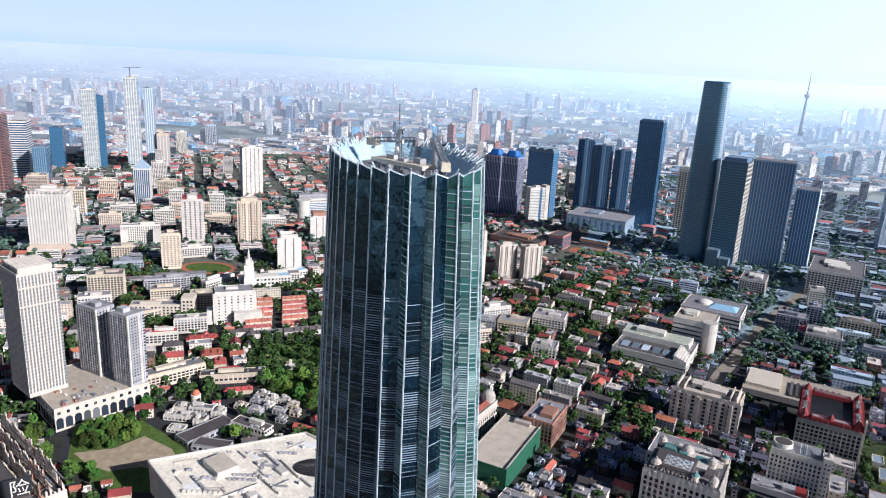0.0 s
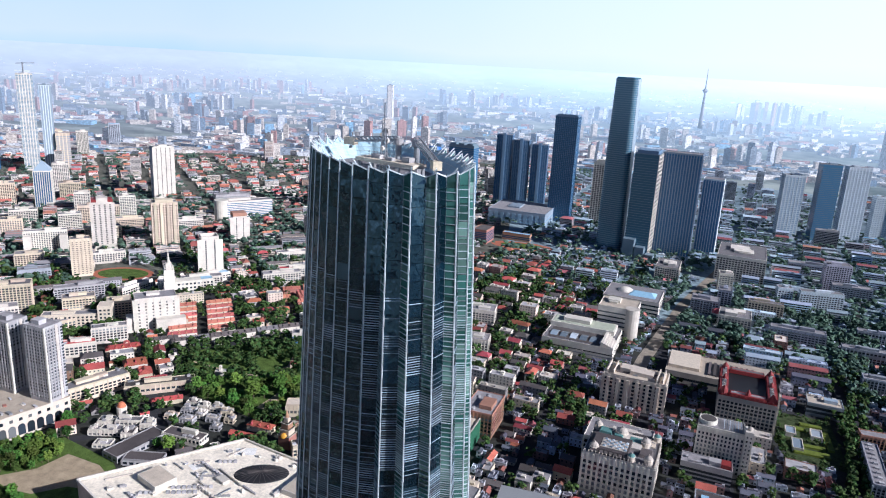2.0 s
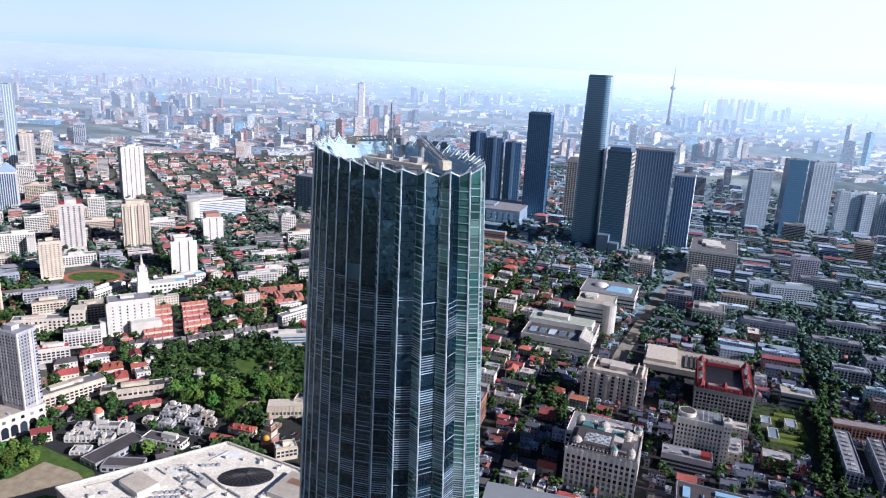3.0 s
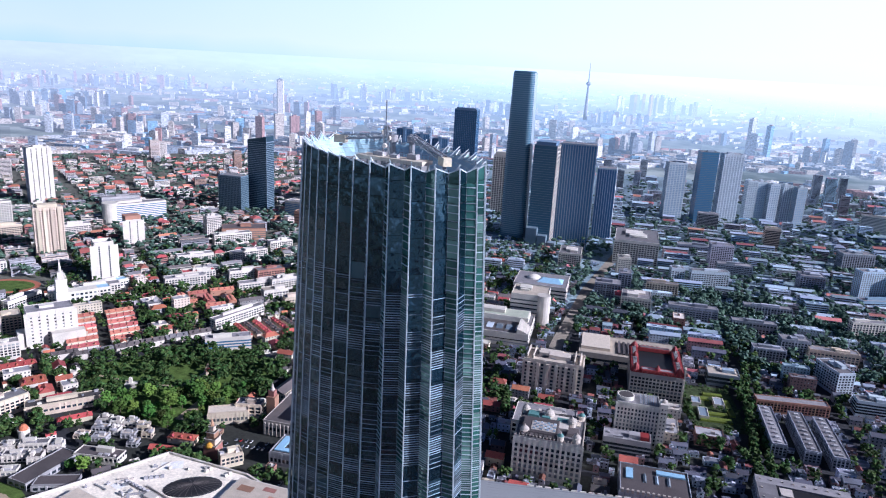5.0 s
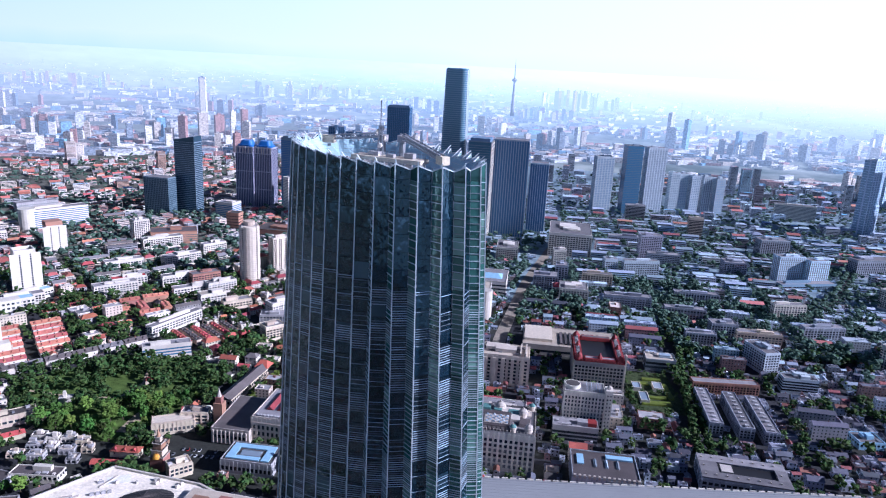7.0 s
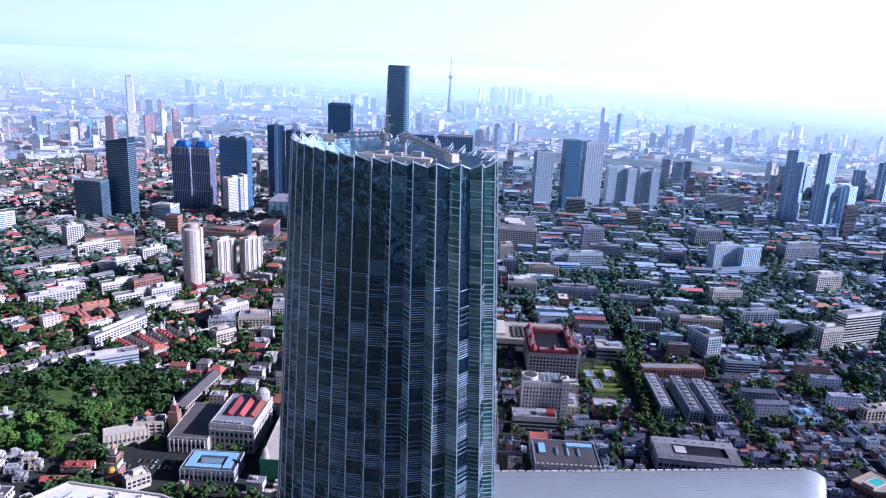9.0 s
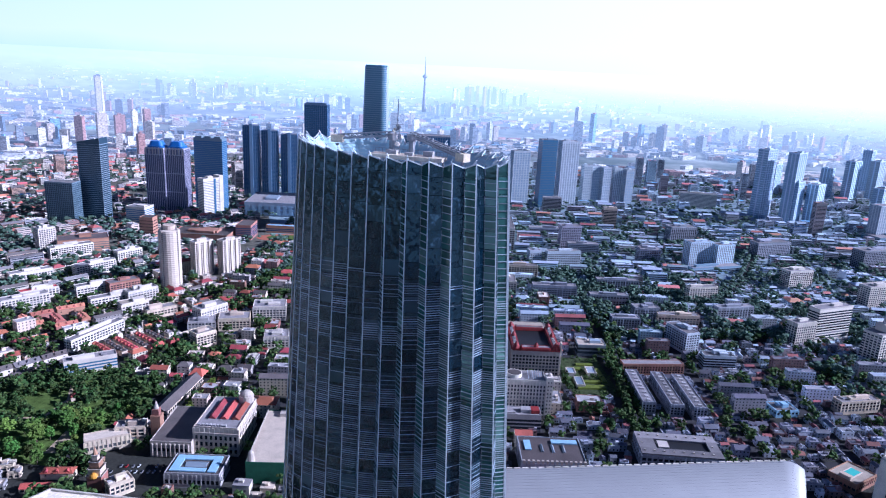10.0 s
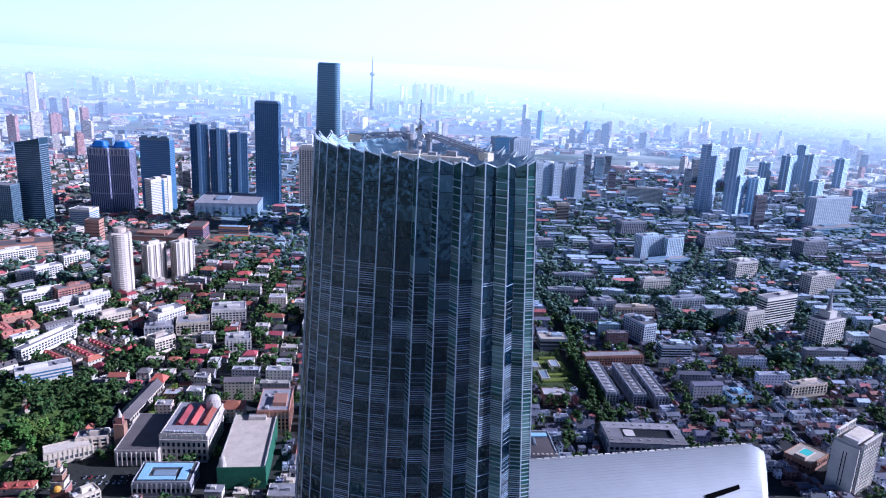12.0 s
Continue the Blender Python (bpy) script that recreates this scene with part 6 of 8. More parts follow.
part("roof_light_bed", Geo().box(-17, 5, -19, -3, 43.9, 44.4), STONE, b)
for i in range(7):
    for j in range(5):
        if (i + j) % 2 == 0:
            part("roof_light_pane", Geo().prism([(-15.5 + i * 3, -18 + j * 3), (-13 + i * 3, -18 + j * 3), (-13 + i * 3, -15.5 + j * 3), (-15.5 + i * 3, -15.5 + j * 3)], 44.4, 45.4, grow=0.5), PALE_GLASS, b, "checkered roof light pane")
COPPER = paint("green_copper", (0.10, 0.22, 0.21), rough=0.6, var=0.3, big=2)
for x, y, r in ((-4, 16, 5), (18, 8, 4), (-22, -20, 4), (24, -20, 3.5), (26, 22, 3), (-26, 20, 3.5), (10, -22, 3)):
    part("drum", Geo().prism(ring(x, y, r, 12), 39, 44), PALE_STONE, b, "round pale drum")
    part("drum_cornice", Geo().prism(ring(x, y, r + 0.5, 12), 43.4, 44.1), PALE_STONE, b)
    part("dome", Geo().dome(x, y, 44, r, r * 0.8, n=12), STONE if r > 3.2 else COPPER, b, "grey dome")
    part("lantern", Geo().prism(ring(x, y, r * 0.22, 8), 44 + r * 0.75, 44 + r * 0.75 + 1.6, grow=0.6), STONE, b)
for i in range(8):
    part("dormer", Geo().gable(-24 + i * 4, -22 + i * 4, -25.2, -22, 41, 43.2), DARK_TILE, b)
for i in range(20):
    part("balustrade_post", Geo().box(-29 + i * 3.05, -28.2 + i * 3.05, -26.3, -25.5, 40, 42), PALE_STONE, b)
for i in range(17):
    part("balustrade_post", Geo().box(29.3, 30.1, -25 + i * 3.05, -24.2 + i * 3.05, 40, 42), PALE_STONE, b)
for x, y, w_, d_, h_ in ((10, 10, 14, 10, 3.2), (-18, 14, 12, 10, 4.2), (20, -6, 12, 14, 2.6), (-6, 8, 9, 5, 5.0), (14, 22, 18, 5, 2.2), (-26, 2, 6, 14, 3.0)):
    part("copper_roof", Geo().prism([(x - w_ / 2, y - d_ / 2), (x + w_ / 2, y - d_ / 2), (x + w_ / 2, y + d_ / 2), (x - w_ / 2, y + d_ / 2)], 39.2, 39.2 + h_, grow=0.8), COPPER if h_ > 3.1 else DARK_TILE, b, "weathered green copper roof")
rr_ = random.Random(33)
for i in range(26):
    part("roof_unit", Geo().box(-0.9, 0.9, -0.7, 0.7, 0, rr_.uniform(0.8, 1.8)), rr_.choice((WHITE, GREY, STEEL)), b, "", pose(rr_.uniform(-27, 27), rr_.uniform(7, 24), 39.2, 0, 0, rr_.choice((0, 90))))
part("yellow_roof", Geo().box(14, 26, 8, 22, 39.2, 40.2), BEIGE, b)
b = block("terrace_block", "grey stone block with terraces behind the baroque block", "building", -30, 606, 60, 40, 26, -5, WHITE, WINDOW, FLAT_GREY, floor=5, bay=5, plant=3)
b = block("dark_roof_block", "grey stone block with dark roof, skylights and blue sheets", "building", 66, 528, 58, 44, 18, -4, TAUPE, WINDOW, DARK_TILE, floor=4.4, bay=4, plant=0)
part("blue_sheet", Geo().box(2, 26, 10, 16, 17.5, 19), SKYBLUE, b, "light blue roof sheet")
part("blue_sheet", Geo().box(-24, -18, -2, 14, 17.5, 18.6), SKYBLUE, b, "light blue roof sheet")
for i in range(3):
    part("ridge_light", Geo().gable(-6, 6, -1, 1, 17.3, 18.8), PALE_GLASS, b, "", pose(-8 + i * 10, 2, 0, 0, 0, 90))
for i in range(14):
    part("dormer", Geo().box(-28 + i * 4.2, -26 + i * 4.2, -22.2, -20, 16, 19), STONE, b)
# black roof sheet between the wings paints the court's shade
b = block("courtyard_block", "long low block with tan roofs round a court", "building", 192, 540, 76, 40, 15, -8, TAUPE, WINDOW, BLACK, floor=4.5, bay=5, plant=0)
for x0, x1, y0, y1 in ((-38, 38, 8, 20), (-38, 38, -20, -9), (-38, -22, -9, 8), (28, 38, -9, 8)):
    part("roof_wing", Geo().box(x0, x1, y0, y1, 14.3, 16.2), FLAT_GREY, b)
    for i in range(int((x1 - x0) / 9)):
        part("roof_vent", Geo().box(x0 + 3 + i * 9, x0 + 4.4 + i * 9, (y0 + y1) / 2 - 0.7, (y0 + y1) / 2 + 0.7, 16.2, 17.2), STONE, b)
part("white_box", Geo().box(-20, -10, -8, 4, 14.5, 17), WHITE, b)
for i, x in enumerate((202, 231, 254)):
    b = block("housing_slab", "long grey housing slab end-on to the street", "apartment block", x - 2, 668 - i * 6, 14, 82, 16, -5, TAUPE, WINDOW, FLAT_GREY, floor=3, bay=3.6, plant=0, group="three housing slabs")
    for q in range(9):
        part("roof_hatch", Geo().box(-2, 2, -38 + q * 9, -35 + q * 9, 15, 16.8), GREY, b)
b = block("housing_slab", "long pinkish housing slab along the lane", "apartment block", 238, 731, 76, 13, 16, 1, BRICK, WINDOW, FLAT_GREY, floor=3, bay=3.6, plant=0)
block("teal_block", "pale teal-walled block with a tan roof", "building", 178, 792, 36, 24, 16, -4, PALE_GLASS, WINDOW, FLAT_TAN, floor=5, style="bands", plant=1)
b = block("slot_tower", "white high-rise with two dark slots in its blank wall", "high-rise", 359, 465, 38, 23, 50, 28, WHITE, WINDOW, FLAT_TAN, floor=3.4, bay=3.4, plant=0)
part("blank_wall", Geo().box(-22, -20.8, -11, 11, 0, 48), WHITE, b)
part("link", Geo().box(-20.8, -19.25, -8, 10.6, 0, 46), GREY, b)
# black boxes on the wall paint the dark inside of the slots
for o in (-1.5, 1.2):
    part("slot", Geo().box(-22.2, -22.02, o - 0.35, o + 0.35, 8, 41), SLOT_VOID, b)
for i in range(10):
    part("rib", Geo().box(-18 + i * 3.9, -17.3 + i * 3.9, -13.1, -11.75, 0, 52.5), WHITE, b)
for i in range(13):
    part("balcony", Geo().box(-17.9, 17.9, -12.8, -11.8, 4 + i * 3.4, 5 + i * 3.4), WHITE, b)
for i in range(8):
    part("roof_post", Geo().box(-18 + i * 4.9, -17.1 + i * 4.9, 10.2, 11, 50, 56), WHITE, b)
part("roof_beam", Geo().box(-18, 18, 9.8, 11.2, 56, 57.2), WHITE, b)
part("roof_beam", Geo().box(-18, 18, -13.1, -11.5, 52.5, 53.6), WHITE, b)
part("plant_room", Geo().box(-17, 14, -7, 6, 49.3, 53), WHITE, b)
part("roof_deck", Geo().box(-12, 13, -6, 5, 53, 53.3), BEIGE, b)
b = block("pool_terrace", "brick terrace building with a turquoise rooftop pool", "building", 342, 502, 34, 26, 11, 28, BRICK, WINDOW, FLAT_TAN, floor=3.4, bay=3.6, plant=0)
part("pool", Geo().box(-8, 8, -4, 5, 10.2, 10.7), POOL_WATER, b, "turquoise pool water")
part("pool_rim", Geo().box(-9, 9, 5, 6, 10.2, 10.9), PALE_STONE, b)
part("pool_rim", Geo().box(-9, 9, -5, -4, 10.2, 10.9), PALE_STONE, b)
part("bath_house", Geo().box(-16, -11, -6, 4, 10.2, 14), CREAM, b)
block("banded_office", "white office slab with dark window bands", "office block", 545, 858, 66, 18, 50, 18, WHITE, WINDOW, style="bands", floor=3.8)
block("low_wing", "white wing beside the banded office", "office block", 492, 838, 36, 18, 34, 18, WHITE, WINDOW, style="grid", bay=4)
b = block("stepped_tower", "pale stepped block with a slender pinnacle", "building", 572, 784, 44, 26, 42, 20, WHITE, WINDOW, style="grid", bay=5, plant=0)
part("tier", Geo().box(-8, 8, -8, 8, 42, 52), WHITE, b)
part("pinnacle", Geo().prism(ring(0, 0, 4, 8), 52, 84, grow=0.12), GREY, b)
block("white_hall", "blank white hall with a flat roof", "building", 650, 745, 50, 40, 38, 16, WHITE, WINDOW, FLAT_TAN, style="bands", fill=0.15, floor=9)
for x, y, w, d, h, wl, yw in ((150, 1120, 50, 14, 24, CREAM, -5), (60, 1090, 40, 30, 26, TAUPE, -5), (90, 1130, 20, 26, 34, TAUPE, -5), (300, 1060, 70, 14, 20, TAUPE, -4), (260, 980, 60, 14, 20, TAUPE, -4), (180, 1010, 70, 16, 24, TAUPE, -4),
                              (340, 900, 60, 14, 18, CREAM, -4), (420, 1000, 50, 14, 30, WHITE, 8), (440, 930, 60, 14, 22, TAUPE, 8), (640, 1100, 50, 24, 34, WHITE, 14), (720, 1000, 60, 22, 40, WHITE, 16),
                              (100, 1040, 44, 40, 24, WHITE, -5), (300, 1280, 60, 20, 26, TAUPE, -4), (420, 1240, 40, 30, 30, TAUPE, -4), (700, 1300, 80, 26, 36, TAUPE, 14), (880, 1240, 70, 30, 40, TAUPE, 14), (260, 1420, 80, 20, 24, TAUPE, -4), (560, 1420, 60, 30, 36, TAUPE, 6), (440, 640, 50, 14, 16, CREAM, 8), (350, 634, 26, 22, 9, SKYBLUE, 4)):
    block("city_block", "grey flat-roofed block with rows of windows", "building", x, y, w, d, h, yw, wl, WINDOW, bay=4.5, floor=3.4, plant=2, group="eastern mid-rise blocks")
EAST_BLOCKS = [(281, 1301, 40, 24, 54, LILAC, 4, "grid", "pinkish grey tower block with small windows"), (183, 1173, 22, 18, 36, HAZY_STONE, 8, "grid", "pale apartment block with balconies"),
               (236, 1173, 64, 16, 36, HAZY_STONE, 8, "grid", "long pale apartment slab"), (508, 1201, 50, 22, 54, HAZY_SLATE, 14, "piers", "wide pale blue-grey apartment tower"),
               (556, 1199, 38, 22, 50, HAZY_SLATE, 14, "piers", "pale blue-grey apartment tower beside its twin"), (530, 1170, 110, 22, 14, HAZED_PANES, 14, "bands", "low glazed podium below twin towers"),
               (295, 905, 36, 20, 24, TAUPE, 0, "grid", "grey square block with a tan roof"), (316, 793, 20, 44, 30, HAZY_STONE, 16, "grid", "pale apartment slab end-on to the street"),
               (253, 872, 40, 16, 20, TAUPE, -4, "grid", "grey block with a stepped roof"), (330, 742, 40, 16, 20, HAZY_STONE, -4, "bands", "white block with dark window bands"), (95, 1206, 22, 20, 38, WHITE, 4, "grid", "white block with a roof frame")]
for x, y, w, d, h, wl, yw, st, lab in EAST_BLOCKS:
    block("city_block", lab, "building", *fc(x, y, w, d, yw), w, d, h, yw, wl, WINDOW, bay=4.2, floor=3.4, style=st, plant=2, group="eastern mid-rise blocks")
b = block("red_gabled_block", "white block with two red roofs", "building", 88, 1052, 40, 26, 18, -4, WHITE, WINDOW, RED_TILE, bay=4, plant=0)
part("red_roof", Geo().gable(-19, 19, -12, 12, 17, 23, hip=5), RED_TILE, b, "red hipped roof")

# the big curved roof in the foreground
b = thing("curved_roof_hall", "long hall under a smooth curved white-metal roof", "hall")
prof = [(0.0, 39.0), (-3, 38.8), (-6, 38.3), (-10, 37.4), (-14, 36.2), (-19, 34.3), (-24, 32.0), (-30, 29.1), (-36, 25.6), (-42, 21.6), (-48, 17.2), (-53, 12.6), (-58, 7.2), (-62, 0.0)]
NX, NP = 72, len(prof)


def roof_at(f, dy, up=0.0):
    """A point of the shell: f runs along it, dy down its slope; the east end is rounded off."""
    z = float(np.interp(-dy, [-p[0] for p in prof], [p[1] for p in prof]))
    end = max(0.0, (f - 0.955) / 0.045)
    z *= 1.0 + 0.14 * max(0.0, f - 0.4) - 0.15 * end ** 2.2
    x = -110 + 380 * f - max(0.0, f - 0.55) ** 1.4 * (-dy) * 1.5
    return Vector((x, 460 + 12 * f - 5.0 * end ** 2 + dy, z + up))


shell = Geo()
for i in range(NX + 1):
    shell.v += [tuple(roof_at(i / NX, dy)) for dy, _ in prof]
for i in range(NX):
    for j in range(NP - 1):
        k = i * NP + j
        shell.f.append((k + 1, k + NP + 1, k + NP, k))
        shell.m.append(0)
shell.f.append(tuple(NX * NP + j for j in range(NP)))
shell.m.append(0)
ob = part("roof_shell", shell, METAL_ROOF, b, "smooth pale metal roof shell")
for poly_ in ob.data.polygons:
    poly_.use_smooth = len(poly_.vertices) == 4
back = Geo()
for i in range(NX):
    p, q = shell.v[i * NP], shell.v[(i + 1) * NP]
    back.quad((q[0], q[1], 0), (p[0], p[1], 0), p, q)
part("back_wall", back, GREY, b)
for k in range(44):
    p, q = roof_at(0.18 + k * 0.0178, 0, 0.35), roof_at(0.18 + (k + 0.72) * 0.0178, 0, 0.35)
    part("ridge_cap", Geo().beam(p, q, 1.1, 0.9), WHITE, b, "white ridge box")
for q in range(16):                                # standing seams along the shell
    dy, seam = -2.0 - q * 2.6, Geo()
    for i in range(36):
        seam.beam(roof_at(0.1 + 0.9 * i / 36, dy, 0.08), roof_at(0.1 + 0.9 * (i + 1) / 36, dy, 0.08), 0.14 if q else 0.6, 0.10)
    part("seam", seam, STEEL if q % 7 == 0 else METAL_ROOF, b)
# no opening is cut: a black sheet over the shell paints its dark
slot = Geo()
rim = [roof_at(f, dy, 0.7) for f, dy in ((0.825, -42.0), (0.925, -36.8), (0.926, -40.0), (0.832, -45.6))]
slot.quad(*[tuple(v) for v in rim])
part("slot", slot, SLOT_VOID, b, "dark slot near the rounded end")
take(90, 430, 400, 80, 1)

# ---- red-roofed rows and slabs of the western quarter ----
def row_house(x, y, w, d, h, yaw, roof, wall, label, hip=0.0):
    b = thing("row_house", label, "house", pose(x, y, 0.1, 0, 0, yaw), group="western rows")
    part("wall", Geo().box(-w / 2, w / 2, -d / 2, d / 2, 0, h), wall, b)
    part("roof", Geo().gable(-w / 2, w / 2, -d / 2, d / 2, h, h + d * 0.3, over=0.6, hip=hip), roof, b)
    n = max(2, int(w / 7))
    for q in range(n):
        part("dormer", Geo().gable(-1.3, 1.3, -1.6, 1.6, h + 0.6, h + d * 0.3, over=0.2), roof, b, "", pose(-w / 2 + w * (q + 0.5) / n, -d * 0.3, 0, 0, 0, 90))
        if q % 2:
            part("chimney", Geo().box(-0.5, 0.5, -0.5, 0.5, h, h + d * 0.3 + 1.3), BRICK, b, "", pose(-w / 2 + w * (q + 0.5) / n, 0, 0))
        if q % 2 == 0:
            part("window", sq2, None, b, at=pose(-w / 2 + w * (q + 0.5) / n, -d / 2 - 0.02, 3.4))
    take(x, y, w, d, yaw, 1.5)
    return b


for k in range(6):
    f = k / 5
    for cx, cy in ((-646 + 66 * f, 752 - 84 * f), (-612 + 62 * f, 786 - 78 * f)):
        if (k, cx > -600) != (5, False):
            row_house(cx, cy, 34, 10.5, 6, 46, FADED_RED, WHITE if k % 2 else CREAM, "red-roofed brick row house in close rows")
for k, (x, y, w, yw) in enumerate(((-545, 838, 34, 35), (-520, 862, 30, -50), (-548, 880, 26, 40), (-500, 842, 26, 38), (-522, 905, 34, 35), (-490, 870, 24, -52), (-560, 858, 22, -50))):
    row_house(x, y, w, 11, 8, yw, FADED_RED, BRICK, "red-roofed house round a yard")
for k in range(5):
    row_house(-552 + 20 * k, 662 + 21 * k, 26, 12, 7, 46, DARK_TILE if k % 3 else FLAT_GREY, WHITE, "low white house with dark roof beside the park")
row_house(-405, 652, 14, 9, 5, 20, RED_TILE, CREAM, "small red-roofed house among park trees", hip=3)
for k in range(6):
    row_house(-424 + 9.5 * k, 768 + 8.5 * k, 46, 7.5, 7, -42, RED_TILE if k % 2 == 0 else DARK_TILE, CREAM, "long terrace with stepped tile roof")
for x, y, w, d2, h, yw, rf_, wl, lab in ((-610, 599, 38, 13, 8, 47, RED_TILE, CREAM, "long low house with bright orange roof"), (-562, 566, 24, 18, 11, 47, RED_TILE, WHITE, "large villa with red hipped roof"), (-516, 544, 26, 14, 9, 47, RED_TILE, CREAM, "villa with red hipped roof and gables"),
                                       (-540, 556, 18, 14, 9, -43, RED_TILE, CREAM, "red-roofed villa with broad gable"), (-480, 520, 30, 9, 5, 42, RED_TILE, CREAM, "low red-tiled row by the park"), (-362, 512, 26, 10, 6, 2, RED_TILE, CREAM, "low house with orange tiled roof"), (-590, 640, 40, 10, 7, 45, DARK_TILE, WHITE, "white row with dark roof"),
                                       (-560, 655, 40, 10, 7, 45, DARK_TILE, WHITE, "white row with dark tiled roof"), (-610, 700, 20, 14, 10, 45, RED_TILE, CREAM, "red-roofed villa by the rows")):
    row_house(x, y, w, d2, h, yw, rf_, wl, lab, hip=4)
for x, y, w, d2, h, yw, wl, rf_ in ((-450, 808, 82, 12, 16, 66, WHITE, FLAT_GREY), (-717, 636, 64, 15, 17, 65, CREAM, FLAT_GREY), (-559, 506, 64, 17, 18, 66, CREAM, FLAT_GREY), (-652, 571, 42, 14, 18, 45, WHITE, RED_TILE), (-754, 778, 56, 12, 15, 85, WHITE, FLAT_GREY), (-690, 868, 66, 15, 14, 64, WHITE, SKYBLUE),
                                  (-700, 690, 30, 24, 26, 45, CREAM, FLAT_TAN), (-480, 940, 60, 15, 16, 40, WHITE, FLAT_GREY), (-520, 985, 56, 14, 18, 40, WHITE, FLAT_GREY), (-440, 910, 36, 18, 18, 40, WHITE, FLAT_TAN), (-400, 900, 40, 16, 14, 38, CREAM, FLAT_GREY), (-590, 960, 50, 14, 16, 40, WHITE, RED_TILE),
                                  (-330, 850, 34, 22, 16, 10, GREY, FLAT_GREY), (-290, 860, 40, 26, 18, 8, CREAM, FLAT_GREY), (-250, 900, 44, 30, 22, 6, WHITE, FLAT_GREY), (-225, 800, 30, 24, 18, 6, WHITE, FLAT_GREY)):
    block("city_block", "low flat-roofed block with rows of windows", "building", x, y, w, d2, h, yw, wl, WINDOW, rf_, bay=4.5, floor=3.4, plant=2, group="western low blocks")
b = thing("park_pavilion", "white modern pavilion in the park", "pavilion", pose(-471, 598, 0.3, 0, 0, 20))
part("hall", Geo().box(-6, 6, -4, 4, 0, 5), WHITE, b)
part("wing", Geo().box(-3, 9, 3, 8, 0, 3.5), WHITE, b)
part("tower", Geo().box(-2, 1, -1, 2, 5, 11), WHITE, b)

# ---- open ground: park, lawns, field, garden ----
def patch(name, label, poly, z, mat, cat):
    return solo(name, Geo().prism(poly, 0.0, z), mat, label, cat, kind="structure")


PARK = [(-548, 632), (-520, 590), (-470, 546), (-381, 528), (-352, 600), (-330, 662), (-368, 702), (-440, 738), (-478, 702)]


def inside(x, y, poly):
    hit_ = False
    for (x0, y0), (x1, y1) in zip(poly, poly[1:] + poly[:1]):
        if (y0 > y) != (y1 > y) and x < (x1 - x0) * (y - y0) / (y1 - y0) + x0:
            hit_ = not hit_
    return hit_


patch("park_lawn", "green park lawn under trees", PARK, 0.2, GRASS, "lawn")
for poly in ([(-520, 612), (-470, 606), (-420, 612), (-385, 606), (-385, 609), (-420, 615), (-470, 609.5), (-520, 616)], [(-424, 612), (-420, 612), (-412, 650), (-425, 690), (-429, 690), (-416, 650)],
             [(-392, 548), (-380, 548), (-378, 606), (-388, 606)], [(-470, 606), (-474, 540), (-470, 540), (-466, 606)]):
    patch("park_path", "pale gravel path through the park", poly, 0.26, EARTH, "path")
patch("meadow", "rough meadow with bare earth", [(-566, 388), (-516, 344), (-456, 331), (-420, 348), (-418, 392), (-450, 414), (-530, 430)], 0.2, GRASS, "meadow")
patch("earth_path", "bare sandy earth track", [(-524, 356), (-496, 350), (-474, 352), (-456, 371), (-436, 374), (-430, 392), (-456, 405), (-494, 408), (-500, 380)], 0.26, EARTH, "path")
patch("sports_field", "green sports field", ring(-285, 1352, 48, 28, 22), 0.3, GRASS, "sports field")
patch("running_track", "red running track round the field", ring(-287, 1352, 66, 28, 32), 0.2, TRACK, "running track")
def oblong(x, y, a, b_, yaw, n=28):
    c, s = math.cos(radians(yaw)), math.sin(radians(yaw))
    return [(x + c * u - s * v, y + s * u + c * v) for u, v in ring(0, 0, a, n, b_)]


patch("school_field", "green school field with red track", oblong(-834, 840, 40, 26, 15), 0.3, GRASS, "sports field")
patch("school_track", "red running track at the school", oblong(-834, 840, 48, 34, 15), 0.2, TRACK, "running track")
patch("garden_ground", "formal garden with hedges", [(128, 668), (182, 668), (182, 775), (128, 775)], 0.2, paint("garden_beds", (0.050, 0.068, 0.030), rough=0.95, var=0.7, big=6, fine=1.5, spec=0.1), "garden")
for x, y, w, d in ((152, 690, 34, 9), (152, 704, 30, 6), (172, 722, 6, 40), (146, 740, 16, 7), (160, 752, 22, 6)):
    solo("hedge", Geo().prism([(x - w / 2, y - d / 2), (x + w / 2, y - d / 2), (x + w / 2, y + d / 2), (x - w / 2, y + d / 2)], 0.0, 2.2, grow=0.96), YELLOW_LEAVES, "clipped yellow-green hedge in the garden", "hedge", group="garden hedges")
for x, y, w, d in ((140, 700, 10, 22), (162, 730, 11, 18), (137, 728, 10, 16)):
    block("garden_pavilion", "pale flat-roofed garden pavilion", "pavilion", x, y, w, d, 5, -4, WHITE, WINDOW, PALE_GLASS, style="punched", first=99, plant=0)
block("stadium_stand", "dark brick stand beside the sports field", "stand", -372, 1352, 30, 50, 30, -4, BRICK, DARK_GLASS, DARK_TILE, style="bands", plant=0)
b = block("stand_roof", "low stand with blue roof", "stand", -310, 1398, 60, 16, 16, -4, BRICK, DARK_GLASS, SKYBLUE, style="bands", plant=0)
for cx, cy, w, d, yw in ((-475, 380, 150, 80, 0), (-287, 1352, 135, 70, 0), (-828, 830, 110, 90, 15), (155, 720, 60, 115, 0)):
    take(cx, cy, w, d, yw, 0)
PARKS = [(-521, 393, 26, 28), (-478, 345, 10, 5)]
for gx in range(-600, -320, 6):
    for gy in range(520, 760, 6):
        if inside(gx, gy, PARK):
            take(gx, gy, 4, 4, 0, 0)

